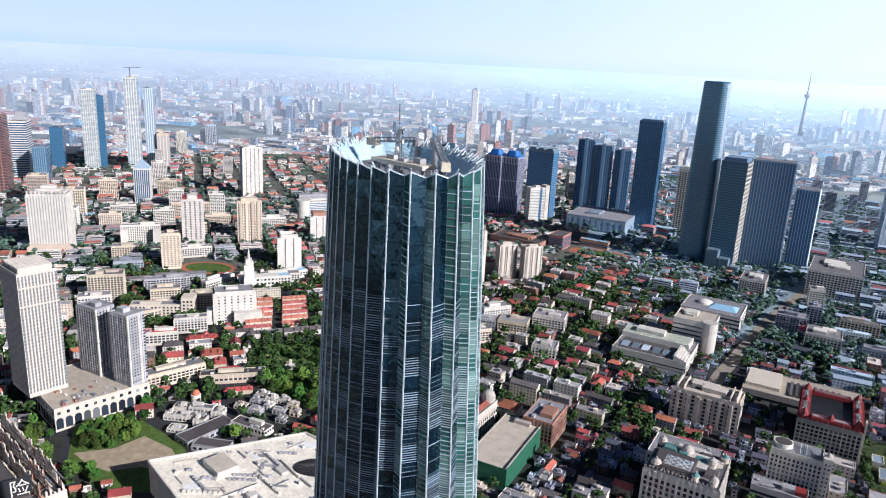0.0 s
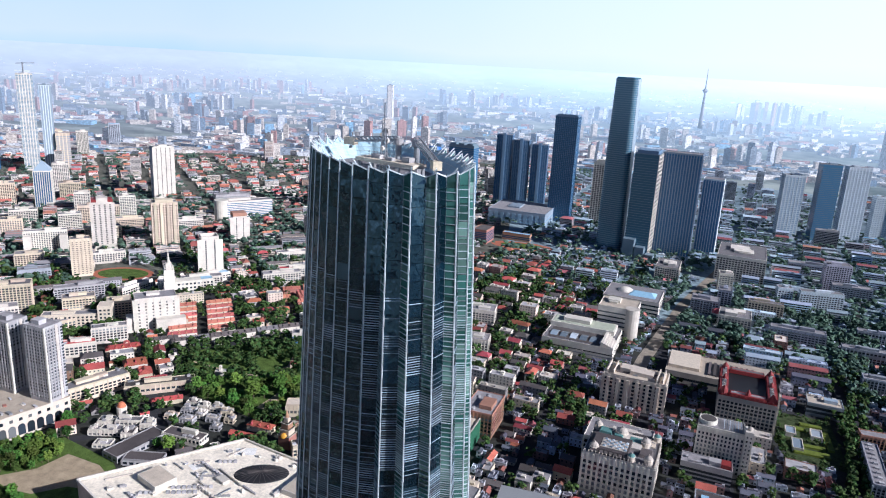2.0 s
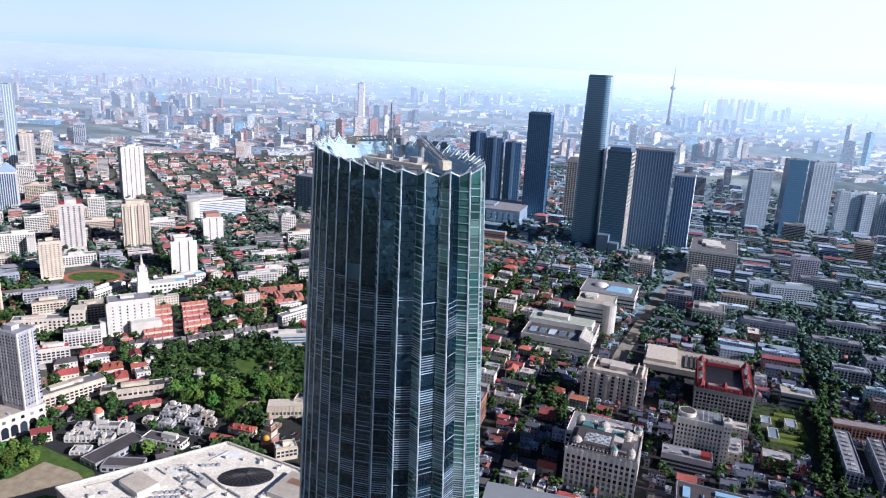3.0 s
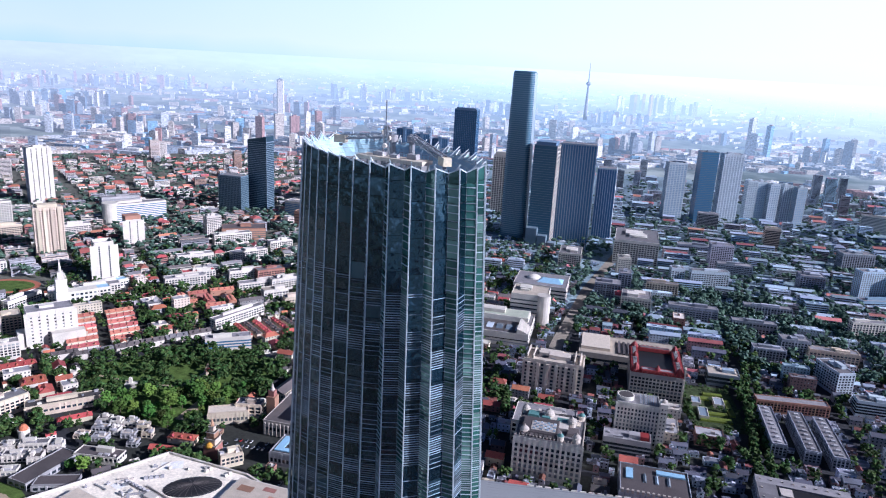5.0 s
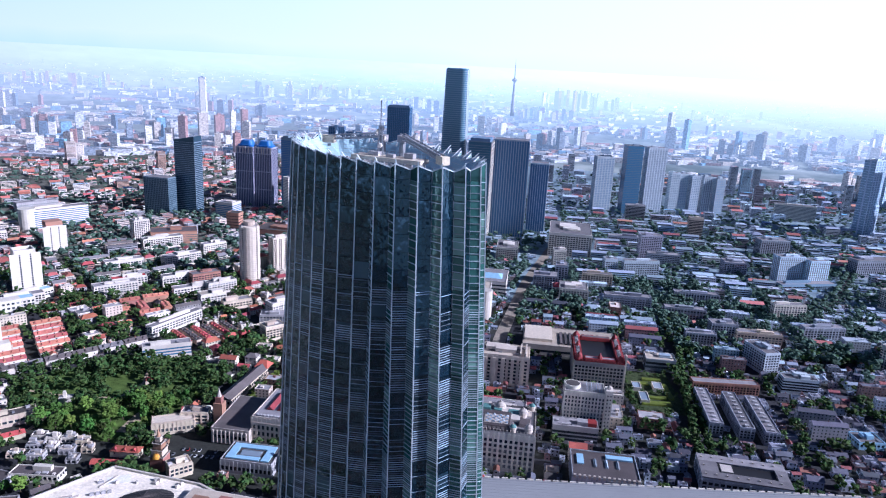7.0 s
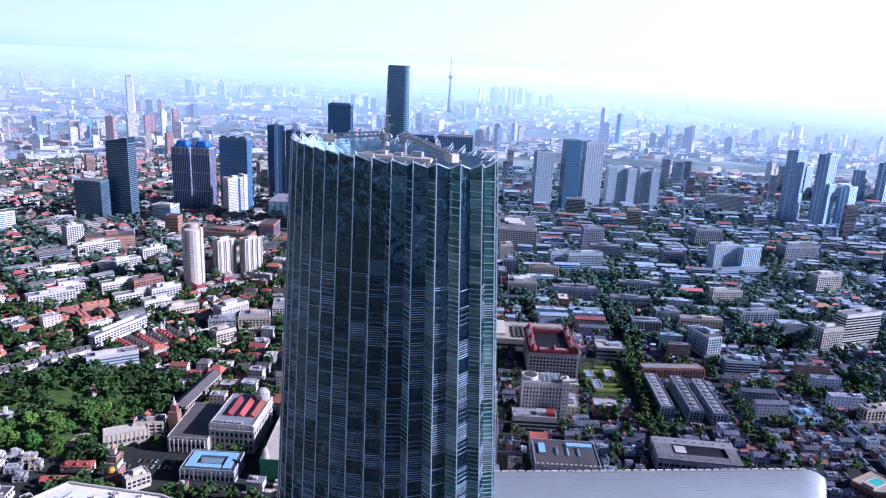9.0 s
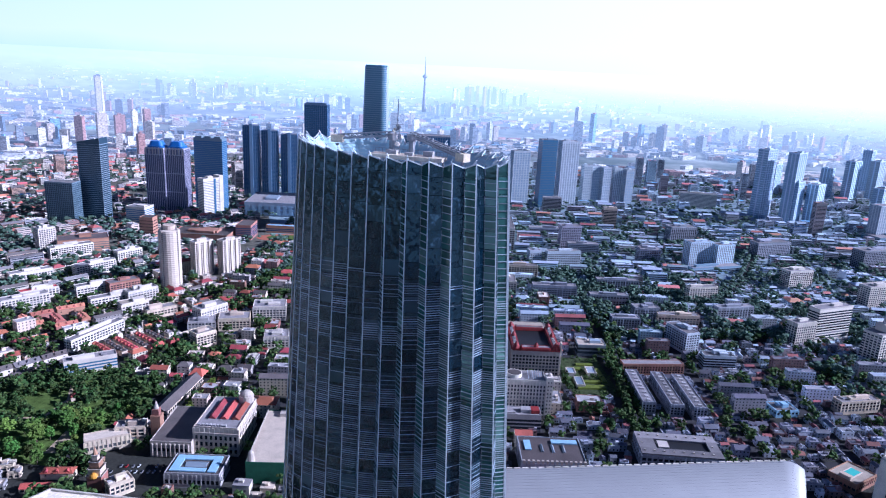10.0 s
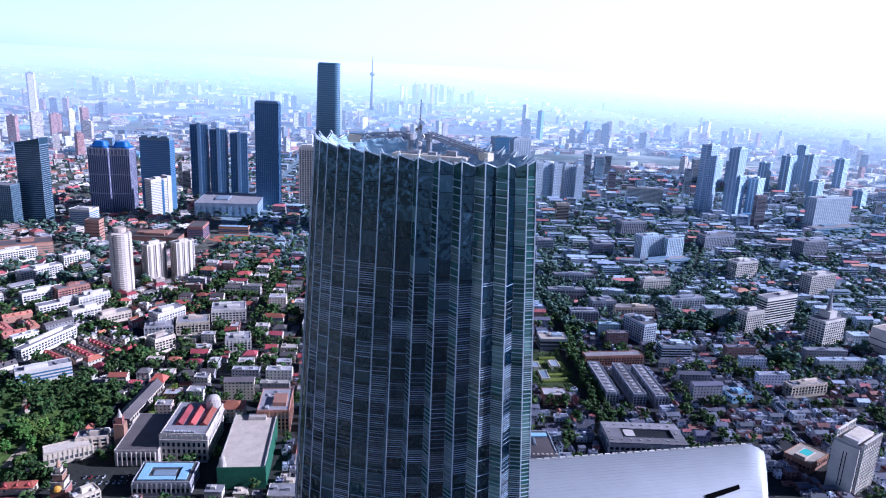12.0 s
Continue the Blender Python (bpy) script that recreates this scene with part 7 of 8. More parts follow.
# ---- streets and blocks of houses ----
YAW, WEST_YAW = -4.0, 46.0


def turned(yaw):
    c, s_ = math.cos(radians(yaw)), math.sin(radians(yaw))
    return lambda u, v: (c * u - s_ * v, s_ * u + c * v)


def western(x, y):
    """The western quarter, whose streets run aslant."""
    return x < -350 - max(0.0, 560 - y) * 0.25


rnd = random.Random(11)


def lines(lo, hi, a, b_):
    out = [lo]
    while out[-1] < hi:
        out.append(out[-1] + rnd.uniform(a, b_))
    return out


GRIDS = [(YAW, lines(-2560, 2300, 85, 150), lines(-1500, 2560, 70, 115)), (WEST_YAW, lines(-2700, 2700, 90, 150), lines(-500, 3300, 62, 100))]
uv = turned(YAW)
us = GRIDS[0][1]
road, walkway = Geo(), Geo()
for yaw_g, us_, vs_ in GRIDS:
    at = turned(yaw_g)
    for i in range(len(us_) - 1):
        for j in range(len(vs_) - 1):
            cx, cy = at((us_[i] + us_[i + 1]) / 2, (vs_[j] + vs_[j + 1]) / 2)
            if math.hypot(cx - EYE_X, cy - EYE_Y) > (1000 if cx > -60 else 1150) or western(cx, cy) != (yaw_g == WEST_YAW):
                continue
            wu, z = 5.5 if i % 3 else 9, 0.0 if yaw_g == YAW else 0.012
            walkway.prism([at(us_[i] + wu, vs_[j] + 5), at(us_[i + 1] - 6, vs_[j] + 5), at(us_[i + 1] - 6, vs_[j + 1] - 5.5), at(us_[i] + wu, vs_[j + 1] - 5.5)], 0.04, 0.18 + z)
            road.quad(*[(*at(*k2), 0.04 + z) for k2 in ((us_[i], vs_[j] - 6), (us_[i + 1], vs_[j] - 6), (us_[i + 1], vs_[j] + 6), (us_[i], vs_[j] + 6))])
            road.quad(*[(*at(*k2), 0.03 + z) for k2 in ((us_[i] - 6, vs_[j] + 6), (us_[i] + 10, vs_[j] + 6), (us_[i] + 10, vs_[j + 1] - 6), (us_[i] - 6, vs_[j + 1] - 6))])
solo("road", road, ASPHALT, "grey asphalt streets between the blocks", "road", kind="structure")
solo("pavement", walkway, PAVING, "paved ground of the city blocks with kerbs", "pavement", kind="structure")

STREET_TREES = []


def street(name, label, line, width, mat, rows=True):
    """A street along a line, kept clear of houses, with a row of trees on either side."""
    g = Geo()
    for (x0, y0), (x1, y1) in zip(line, line[1:]):
        ln = math.hypot(x1 - x0, y1 - y0)
        nx_, ny_ = -(y1 - y0) / ln * width / 2, (x1 - x0) / ln * width / 2
        g.quad((x0 - nx_, y0 - ny_, 0.2), (x1 - nx_, y1 - ny_, 0.2), (x1 + nx_, y1 + ny_, 0.2), (x0 + nx_, y0 + ny_, 0.2))
        take((x0 + x1) / 2, (y0 + y1) / 2, ln, width + (8 if rows else 0), math.degrees(math.atan2(y1 - y0, x1 - x0)), 0)
        for q in np.arange(0, ln, 6.0) if rows else ():
            for s_ in (-1, 1):
                f = q / ln
                STREET_TREES.append((x0 + (x1 - x0) * f + s_ * nx_ * 1.35 + rnd.uniform(-1, 1), y0 + (y1 - y0) * f + s_ * ny_ * 1.35 + rnd.uniform(-1, 1), rnd.uniform(0.8, 1.35)))
    solo(name, g, mat, label, "street", kind="structure")


CONCRETE = paint("pale_concrete", (0.27, 0.235, 0.19), rough=0.9, var=0.3, big=9, spec=0.2)
street("avenue", "broad pale avenue beside the department store", [(-30, 775), (-18, 863), (2, 969), (30, 1117), (60, 1230), (95, 1363)], 17, CONCRETE, False)
street("street_east", "tree-lined asphalt street", [(166, 545), (176, 600), (192, 695), (224, 854), (265, 1037), (301, 1225)], 9, ASPHALT)
street("street_cross", "tree-lined cross street", [(226, 848), (330, 842), (470, 850), (620, 880)], 9, ASPHALT)
street("street_slant", "tree-lined slanting street", [(420, 980), (560, 1130), (690, 1330)], 10, ASPHALT)

# prototypes of small houses with parts, copied for the nearest ones
HOUSES = []


def proto(w, d, h, roof, wall, form):
    ob = thing("house", {"gable": "two-storey house with a pitched tile roof", "hip": "villa with a hipped tile roof", "flat": "small flat-roofed house with plain walls"}[form], "house", Matrix.Translation((0, 0, -900)), group="houses of the old quarters")
    part("wall", Geo().box(-w / 2, w / 2, -d / 2, d / 2, 0, h), wall, ob)
    if form == "flat":
        part("roof", Geo().box(-w / 2 - 0.2, w / 2 + 0.2, -d / 2 - 0.2, d / 2 + 0.2, h, h + 0.5), roof, ob)
        part("stair_hut", Geo().box(-w / 5, w / 12, -d / 5, d / 5, h + 0.5, h + 2.6), wall, ob)
    else:
        part("roof", Geo().gable(-w / 2, w / 2, -d / 2, d / 2, h, h + d * 0.32, over=0.6, hip=d * 0.4 if form == "hip" else 0), roof, ob)
        part("chimney", Geo().box(w * 0.2, w * 0.2 + 0.9, -0.5, 0.4, h, h + d * 0.32 + 0.8), BRICK, ob)
    win = Geo().box(-0.6, 0.6, -0.08, 0.08, 0, 1.5, bottom=True).mesh("window", [WINDOW])
    for zz in (1.0, 4.2)[:2 if w > 12 else 1]:
        for k2 in range(2):
            o = -w / 2 + w * (k2 + 0.5) / 2
            part("window", win, None, ob, at=pose(o, -d / 2 - 0.02, zz))
    HOUSES.append((ob, w, d, form, roof is RED_TILE))


proto(17, 12, 9, RED_TILE, WHITE, "hip")
proto(16, 11, 9, RED_TILE, CREAM, "gable")
proto(19, 13, 11, FLAT_GREY, WHITE, "flat")
proto(16, 12, 9, DARK_TILE, WHITE, "hip")
proto(15, 10, 7, DARK_TILE, CREAM, "gable")
proto(12, 8, 6.5, DARK_TILE, BRICK, "hip")
proto(14, 10, 9.5, FLAT_GREY, WHITE, "flat")
proto(11, 9, 6.5, FLAT_TAN, CREAM, "flat")
proto(18, 8, 7, DARK_TILE, GREY, "gable")
trees = list(STREET_TREES)          # x, y, size
lots = []           # x, y, w, d, h, yaw, roof, wall, form


def zone(x, y):
    r = math.hypot(x - EYE_X, y - EYE_Y)
    if r > 1750:
        return "far"
    if y < 60:
        return "mid"
    if x < -90 - max(0, (y - 900)) * 0.25:
        return "villa"
    if x < 60 and y < 1300:
        return "lane"
    return "lane" if y < 950 and noise.noise(Vector((x / 130, y / 130, 0.5))) > -0.12 else "slab"


def build_quarter(us, vs, yaw_g):
    uv = turned(yaw_g)
    aslant = yaw_g == WEST_YAW
    for i in range(len(us) - 1):
        for j in range(len(vs) - 1):
            u0, u1, v0, v1 = us[i] + 7.5, us[i + 1] - 6.5, vs[j] + 6.5, vs[j + 1] - 6.5
            cx, cy = uv((u0 + u1) / 2, (v0 + v1) / 2)
            if western(cx, cy) != aslant:
                continue
            r = math.hypot(cx - EYE_X, cy - EYE_Y)
            if r > FLAT - 60:
                continue
            az = math.degrees(math.atan2(cx - EYE_X, cy - EYE_Y))
            inview = -66 < az < 50
            if not inview and (r > 1700 or cy > 400):
                continue
            kind = zone(cx, cy)
            if kind == "villa" and rnd.random() < (0.58 if aslant else 0.40):
                kind = rnd.choice(("mid", "slab", "slab") if aslant else ("mid", "mid", "slab"))
            elif kind == "lane" and rnd.random() < (0.25 if cx < 60 else 0.10):
                kind = rnd.choice(("mid", "villa", "slab"))
            elif kind == "slab" and rnd.random() < 0.3:
                kind = rnd.choice(("mid", "lane", "lane"))
            east = cx > 20 + max(0, cy - 900) * -0.1
            ev = lambda a, b: a if rnd.random() < b else None
            if kind == "villa":
                du, dv = 20.5, 15.5
            elif kind == "lane":
                du, dv = 13.5, 9.5
            elif kind == "slab":
                du, dv = (rnd.uniform(30, 50), rnd.uniform(15, 19)) if aslant else (rnd.uniform(24, 42), rnd.uniform(19, 24))
            elif kind == "mid":
                du, dv = rnd.uniform(24, 34), rnd.uniform(18, 24)
            else:
                du, dv = (rnd.uniform(24, 36), rnd.uniform(19, 26)) if cx < -150 and inview else (rnd.uniform(28, 44), rnd.uniform(22, 32))
            nu, nv = max(1, int((u1 - u0) / du)), max(1, int((v1 - v0) / dv))
            for a in range(nu):
                for c in range(nv):
                    su, sv = (u1 - u0) / nu, (v1 - v0) / nv
                    jit = 1.0
                    x, y = uv(u0 + su * (a + 0.5) + rnd.uniform(-1.5, 1.5) * jit, v0 + sv * (c + 0.5) + rnd.uniform(-1.2, 1.2) * jit)
                    yaw = yaw_g + (90 if rnd.random() < 0.15 and kind in ("villa", "mid") else 0) + rnd.uniform(-3, 3)
                    if kind == "villa":
                        w, d, h = rnd.uniform(14, 20), rnd.uniform(10.5, 13.5), rnd.choice((7, 9, 10, 13))
                        roof = rnd.choices((0, 1, 2, 3), (0.48, 0.20, 0.18, 0.14))[0]
                        wall = rnd.choices((0, 1, 2, 3), (0.26, 0.40, 0.14, 0.2))[0]
                        form = rnd.choice(("gable", "hip")) if roof < 2 else "flat"
                    elif kind == "lane":
                        w, d, h = su - rnd.uniform(0.2, 1.8), sv - rnd.uniform(0.6, 2.4), rnd.choice((4, 6.5, 7, 9))
                        roof = rnd.choices((0, 1, 2, 3), (0.16, 0.44, 0.24, 0.16))[0]
                        wall = rnd.choices((0, 1, 2, 3), (0.3, 0.2, 0.3, 0.2))[0]
                        form = "gable" if roof < 2 else "flat"
                    elif kind == "slab":
                        w, d, h = su * rnd.uniform(0.75, 0.92), rnd.uniform(9, 11.5), rnd.choice((9, 12, 12, 15) if aslant else (12, 15, 18, 18, 21))
                        roof = rnd.choices((0, 1, 2, 3), (0.08, 0.32, 0.42, 0.18))[0]
                        wall = rnd.choices((0, 1, 2, 3), (0.3, 0.25, 0.3, 0.15))[0]
                        form = "gable" if roof < 2 else "flat"
                    elif kind == "mid":
                        w, d, h = su * rnd.uniform(0.6, 0.9), sv * rnd.uniform(0.55, 0.78), rnd.choice((9, 12, 12, 15, 18, 22))
                        roof = rnd.choices((0, 1, 2, 3, 4), (0.20, 0.16, 0.40, 0.20, 0.04))[0]
                        wall = rnd.choices((0, 1, 2, 3), (0.36, 0.37, 0.15, 0.12))[0]
                        form = "hip" if roof < 2 else "flat"
                    else:
                        tall = rnd.random() < (0.006 if x < -150 else 0.016) + 0.55 * max(0, noise.noise(Vector((x / 330, y / 330, 2.2))) - 0.22)
                        w, d = su * rnd.uniform(0.4, 0.85), sv * rnd.uniform(0.35, 0.6)
                        h = rnd.uniform(40, 95) if tall else rnd.choice((5, 6, 7, 8, 10, 16) if x < -150 else (7, 10, 14, 18, 20, 24))
                        if tall:
                            w, d = rnd.uniform(18, 30), rnd.uniform(14, 20)
                        roof = rnd.choices((0, 1, 2, 3, 4), (0.46, 0.16, 0.16, 0.18, 0.04) if x < -150 else (0.14, 0.20, 0.34, 0.28, 0.04))[0]
                        wall = rnd.choices((0, 1, 2, 3), (0.55, 0.22, 0.15, 0.08))[0]
                        form = "flat" if tall or roof > 1 else "gable"
                    green = {"villa": 0.22, "lane": 0.12, "slab": 0.14, "mid": 0.16, "far": 0.36}[kind]
                    if rnd.random() < green:
                        for q in range(int(su * sv / 75) if kind != "far" else int(su * sv / 160)):
                            tx, ty = x + rnd.uniform(-su / 2, su / 2), y + rnd.uniform(-sv / 2, sv / 2)
                            if free(tx, ty, 3, 3):
                                trees.append((tx, ty, rnd.uniform(0.9, 1.6)))
                        continue
                    if not free(x, y, w, d, yaw):
                        for q in range(2 if aslant or r > 1000 else 0):
                            tx, ty = x + rnd.uniform(-su / 2, su / 2), y + rnd.uniform(-sv / 2, sv / 2)
                            if free(tx, ty, 4, 4):
                                trees.append((tx, ty, rnd.uniform(0.6, 1.0)))
                        continue
                    lots.append((x, y, w, d, h, yaw, roof, wall, form, kind, r, inview))
                    taken[cells(x, y, w, d, yaw)] = True
                    if kind in ("villa", "slab", "mid", "lane") and inview:
                        for q in range({"villa": 2, "slab": 3 if aslant else 6, "mid": 2 if aslant else 3, "lane": 1}[kind]):
                            tx, ty = uv(u0 + su * (a + rnd.random()), v0 + sv * (c + (rnd.choice((0.03, 0.97)) if kind != "slab" else rnd.choice((0.06, 0.94)))))
                            if free(tx, ty, 2, 2):
                                trees.append((tx, ty, rnd.uniform(0.8, 1.4)))
            if inview and r < 1900:               # trees along the streets
                for q in np.arange(u0, u1, 9.0):
                    x, y = uv(q, v0 - 3.5)
                    if rnd.random() < (0.72 if aslant or r > 1000 else 0.42) and free(x, y, 3, 3):
                        trees.append((x, y, rnd.uniform(1.0, 1.6)))
                for q in np.arange(v0, v1, 9.0):
                    x, y = uv(u0 - 3.5, q)
                    if rnd.random() < (0.72 if aslant or r > 1000 else 0.42) and free(x, y, 3, 3):
                        trees.append((x, y, rnd.uniform(1.0, 1.6)))


for yaw_g, us_, vs_ in GRIDS:
    build_quarter(us_, vs_, yaw_g)

# small houses and sheds that fill what the blocks leave over
def on_street(x, y, m=6.5):
    yaw_, us_, vs_ = GRIDS[1 if western(x, y) else 0]
    u, v = turned(-yaw_)(x, y)
    return min(abs(u - q) for q in us_) < m or min(abs(v - q) for q in vs_) < m - 1


for q in range(26000):
    az, r = radians(rnd.uniform(-62, 46)), 330 + 970 * math.sqrt(rnd.random())
    x, y = EYE_X + r * math.sin(az), EYE_Y + r * math.cos(az)
    if on_street(x, y, 9.0):
        continue
    w, d = rnd.choice(((8, 6), (11, 7), (14, 8), (18, 8), (10, 9)))
    yaw = (WEST_YAW if western(x, y) else YAW) + rnd.choice((0, 0, 90)) + rnd.uniform(-3, 3)
    if not free(x, y, w + 1, d + 1, yaw):
        continue
    west = x < -90
    roof = rnd.choices((0, 1, 2, 3), (0.42, 0.2, 0.18, 0.2) if west else (0.14, 0.4, 0.28, 0.18))[0]
    lots.append((x, y, w, d, rnd.choice((3.5, 4, 6, 7)), yaw, roof, rnd.choices((0, 1, 2, 3), (0.4, 0.2, 0.2, 0.2))[0], "gable" if roof < 2 else "flat", "villa" if west else "lane", r, True))
    taken[cells(x, y, w - 1, d - 1, yaw)] = True
for q in range(60000):
    x, y = rnd.uniform(-170, 640), rnd.uniform(420, 1060)
    w, d = rnd.choice(((6, 5), (8, 5), (9, 6), (12, 6), (15, 7)))
    if on_street(x, y, 6.5) or not free(x, y, w - 1, d - 1, YAW):
        continue
    roof = rnd.choices((0, 1, 2, 3), (0.18, 0.4, 0.24, 0.18))[0]
    lots.append((x, y, w, d, rnd.choice((3, 4, 6, 7)), YAW + rnd.choice((0, 90)) + rnd.uniform(-4, 4), roof, rnd.choices((0, 1, 2, 3), (0.35, 0.2, 0.2, 0.25))[0], "gable" if roof < 2 else "flat", "lane", math.hypot(x - EYE_X, y - EYE_Y), True))
    taken[cells(x, y, w - 2, d - 2, YAW)] = True
for gx in np.arange(-1250, 1000, 7.5):           # trees in courts, gardens and along every street
    for gy in np.arange(250, 1300, 7.5):
        x, y = gx + rnd.uniform(-3.4, 3.4), gy + rnd.uniform(-3.4, 3.4)
        az, r = math.degrees(math.atan2(x - EYE_X, y - EYE_Y)), math.hypot(x - EYE_X, y - EYE_Y)
        lush = 0.5 + 0.6 * noise.noise(Vector((x / 110, y / 110, 4.2)))
        if -62 < az < 46 and r < 1260 and rnd.random() < (lush * 0.72 if x < -170 else lush * 0.85 if r > 950 else max(0.0, lush - 0.45) * 0.8) and free(x, y, 3, 3) and not on_street(x, y, 3.0):
            trees.append((x, y, rnd.uniform(0.7, 1.35)))

# nearest small lots become houses with parts
lots.sort(key=lambda q: (not (q[11] and q[9] in ("villa", "lane") and q[2] > 9.5), q[10]))
singles, rest_lots = lots[:225], lots[225:]
for n_, (x, y, w, d, h, yaw, roof, wall, form, kind, r, inview) in enumerate(singles):
    best = min(HOUSES, key=lambda q: (abs(q[1] - w) + abs(q[2] - d)) * 0.3 + (0 if q[3] == form else 3) + (0 if q[4] == (roof == 0) else 4) + rnd.random())
    copy_thing(best[0], pose(x, y, 0.18, 0, 0, yaw))
for ob, *q in HOUSES:
    for o in list(ob.children_recursive):
        bpy.data.objects.remove(o)
    bpy.data.objects.remove(ob)


def stuff_house(gg, x, y, w, d, h, yaw, roof, wall, form, near_by, r):
    """One house of the joined quarters: walls, roof, panes."""
    c, s = math.cos(radians(yaw)), math.sin(radians(yaw))
    k0 = len(gg.v)
    z0 = 0.18
    gg.box(-w / 2, w / 2, -d / 2, d / 2, z0, h, wall, top=roof + 4 if roof != 4 else 8)
    m = roof + 4
    if form == "flat":
        t = 0.35
        for s2 in (-1, 1):
            gg.box(-w / 2 - 0.05, w / 2 + 0.05, s2 * (d / 2 - t / 2) - t / 2, s2 * (d / 2 - t / 2) + t / 2 + 0.02, h - 0.3, h + 0.7, wall)
            gg.box(s2 * (w / 2 - t / 2) - t / 2, s2 * (w / 2 - t / 2) + t / 2, -d / 2 + t, d / 2 - t, h - 0.3, h + 0.7, wall)
        rq = random.Random(int(x * 3 + y))
        for q in range(1 + int(w > 22) + int(w > 38)):
            ox, oy = rq.uniform(-0.32, 0.32) * w, rq.uniform(-0.2, 0.2) * d
            e1, e2 = min(w * 0.3, rq.uniform(2, 5)) / 2, min(d * 0.4, rq.uniform(2, 4)) / 2
            gg.box(ox - e1, ox + e1, oy - e2, oy + e2, h, h + rq.uniform(1.2, 3.2), rq.choice((wall, wall, 6, 7)))
    else:
        gg.gable(-w / 2, w / 2, -d / 2, d / 2, h, h + min(d, 13) * 0.30, m, wall if form == "gable" else None, over=0.5, hip=d * 0.4 if form == "hip" else 0.0)
    if form == "gable" and w > 12:
        o1 = (x * 7 + y * 3) % 1 - 0.5
        gg.box(w * o1 * 0.6 - 0.5, w * o1 * 0.6 + 0.5, -0.4, 0.5, h, h + min(d, 13) * 0.3 + 1.0, 3)
    nf = max(1, int(h / 3.2))
    for f in range(nf):
        za, zb = z0 + 1.0 + f * h / nf, z0 + 1.0 + f * h / nf + min(1.6, h / nf * 0.5)
        if near_by:
            n = max(2, int(w / 3.6))
            for q in range(n):
                o = -w / 2 + w * (q + 0.5) / n
                for s2 in (-1, 1):
                    yy = s2 * (d / 2 + 0.06)
                    gg.quad((o - 0.7 * s2 * -1, yy, za), (o + 0.7 * s2 * -1, yy, za), (o + 0.7 * s2 * -1, yy, zb), (o - 0.7 * s2 * -1, yy, zb), 9)
            n = max(1, int(d / 4.5))
            for q in range(n):
                o = -d / 2 + d * (q + 0.5) / n
                for s2 in (-1, 1):
                    xx = s2 * (w / 2 + 0.06)
                    gg.quad((xx, o - 0.7 * s2, za), (xx, o + 0.7 * s2, za), (xx, o + 0.7 * s2, zb), (xx, o - 0.7 * s2, zb), 9)
        else:
            gg.quad((-w / 2 + 1, -d / 2 - 0.06, za), (w / 2 - 1, -d / 2 - 0.06, za), (w / 2 - 1, -d / 2 - 0.06, zb), (-w / 2 + 1, -d / 2 - 0.06, zb), 9)
            for s2 in (-1, 1):
                xx = s2 * (w / 2 + 0.06)
                gg.quad((xx, -d / 2 * s2 * 0.8, za), (xx, d / 2 * s2 * 0.8, za), (xx, d / 2 * s2 * 0.8, zb), (xx, -d / 2 * s2 * 0.8, zb), 9)
    for k2 in range(k0, len(gg.v)):
        a, b_, z = gg.v[k2]
        gg.v[k2] = (x + c * a - s * b_, y + s * a + c * b_, z)


quarters = {}
for x, y, w, d, h, yaw, roof, wall, form, kind, r, inview in rest_lots:
    # beyond these distances houses take the palettes with haze painted in
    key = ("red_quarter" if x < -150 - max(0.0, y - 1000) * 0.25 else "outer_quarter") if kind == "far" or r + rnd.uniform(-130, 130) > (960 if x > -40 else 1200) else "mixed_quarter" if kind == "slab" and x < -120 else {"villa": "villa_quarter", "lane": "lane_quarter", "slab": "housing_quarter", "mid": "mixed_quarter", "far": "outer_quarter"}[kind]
    stuff_house(quarters.setdefault(key, Geo()), x, y, w, d, h, yaw, roof, wall, form, inview and r < 1150, r)
LABELS = {"villa_quarter": "red and grey roofed villas among trees", "lane_quarter": "dense old lane houses with dark roofs", "housing_quarter": "rows of grey housing slabs", "mixed_quarter": "mixed flat-roofed city blocks", "outer_quarter": "outer city of low blocks and towers", "red_quarter": "red-roofed western city of low blocks"}
for key, gg in quarters.items():
    solo(key, gg, {"outer_quarter": HAZED_WALLS + HAZED_ROOFS, "red_quarter": W_WALLS + W_ROOFS, "housing_quarter": E_WALLS + E_ROOFS, "lane_quarter": E_WALLS + E_ROOFS}.get(key, S_WALLS + S_ROOFS) + [S_WINDOW], LABELS[key], "houses", kind="stuff")

# ---- trees ----
for cx, cy, rx, ry in PARKS:
    for q in range(int(rx * ry / 12)):
        a, f = rnd.uniform(0, 2 * math.pi), math.sqrt(rnd.random())
        x, y = cx + rx * f * math.cos(a), cy + ry * f * math.sin(a)
        clear = math.hypot((x + 470) / 34, (y - 655) / 14) < 1 or math.hypot((x + 410) / 22, (y - 640) / 12) < 1
        if not clear and math.hypot(x + 424, y - 722) > 38:
            trees.append((x, y, rnd.uniform(0.8, 1.35)))
GLADES = [(-424, 640, 24, 22), (-455, 616, 18, 12), (-397, 580, 12, 9), (-500, 640, 14, 9), (-391, 659, 12, 8), (-468, 590, 16, 17), (-425, 618, 10, 6), (-385, 555, 10, 24), (-540, 660, 16, 8), (-440, 700, 18, 8), (-424, 722, 34, 16), (-400, 688, 22, 8), (-486, 655, 16, 9), (-432, 566, 22, 8), (-372, 640, 9, 14)]
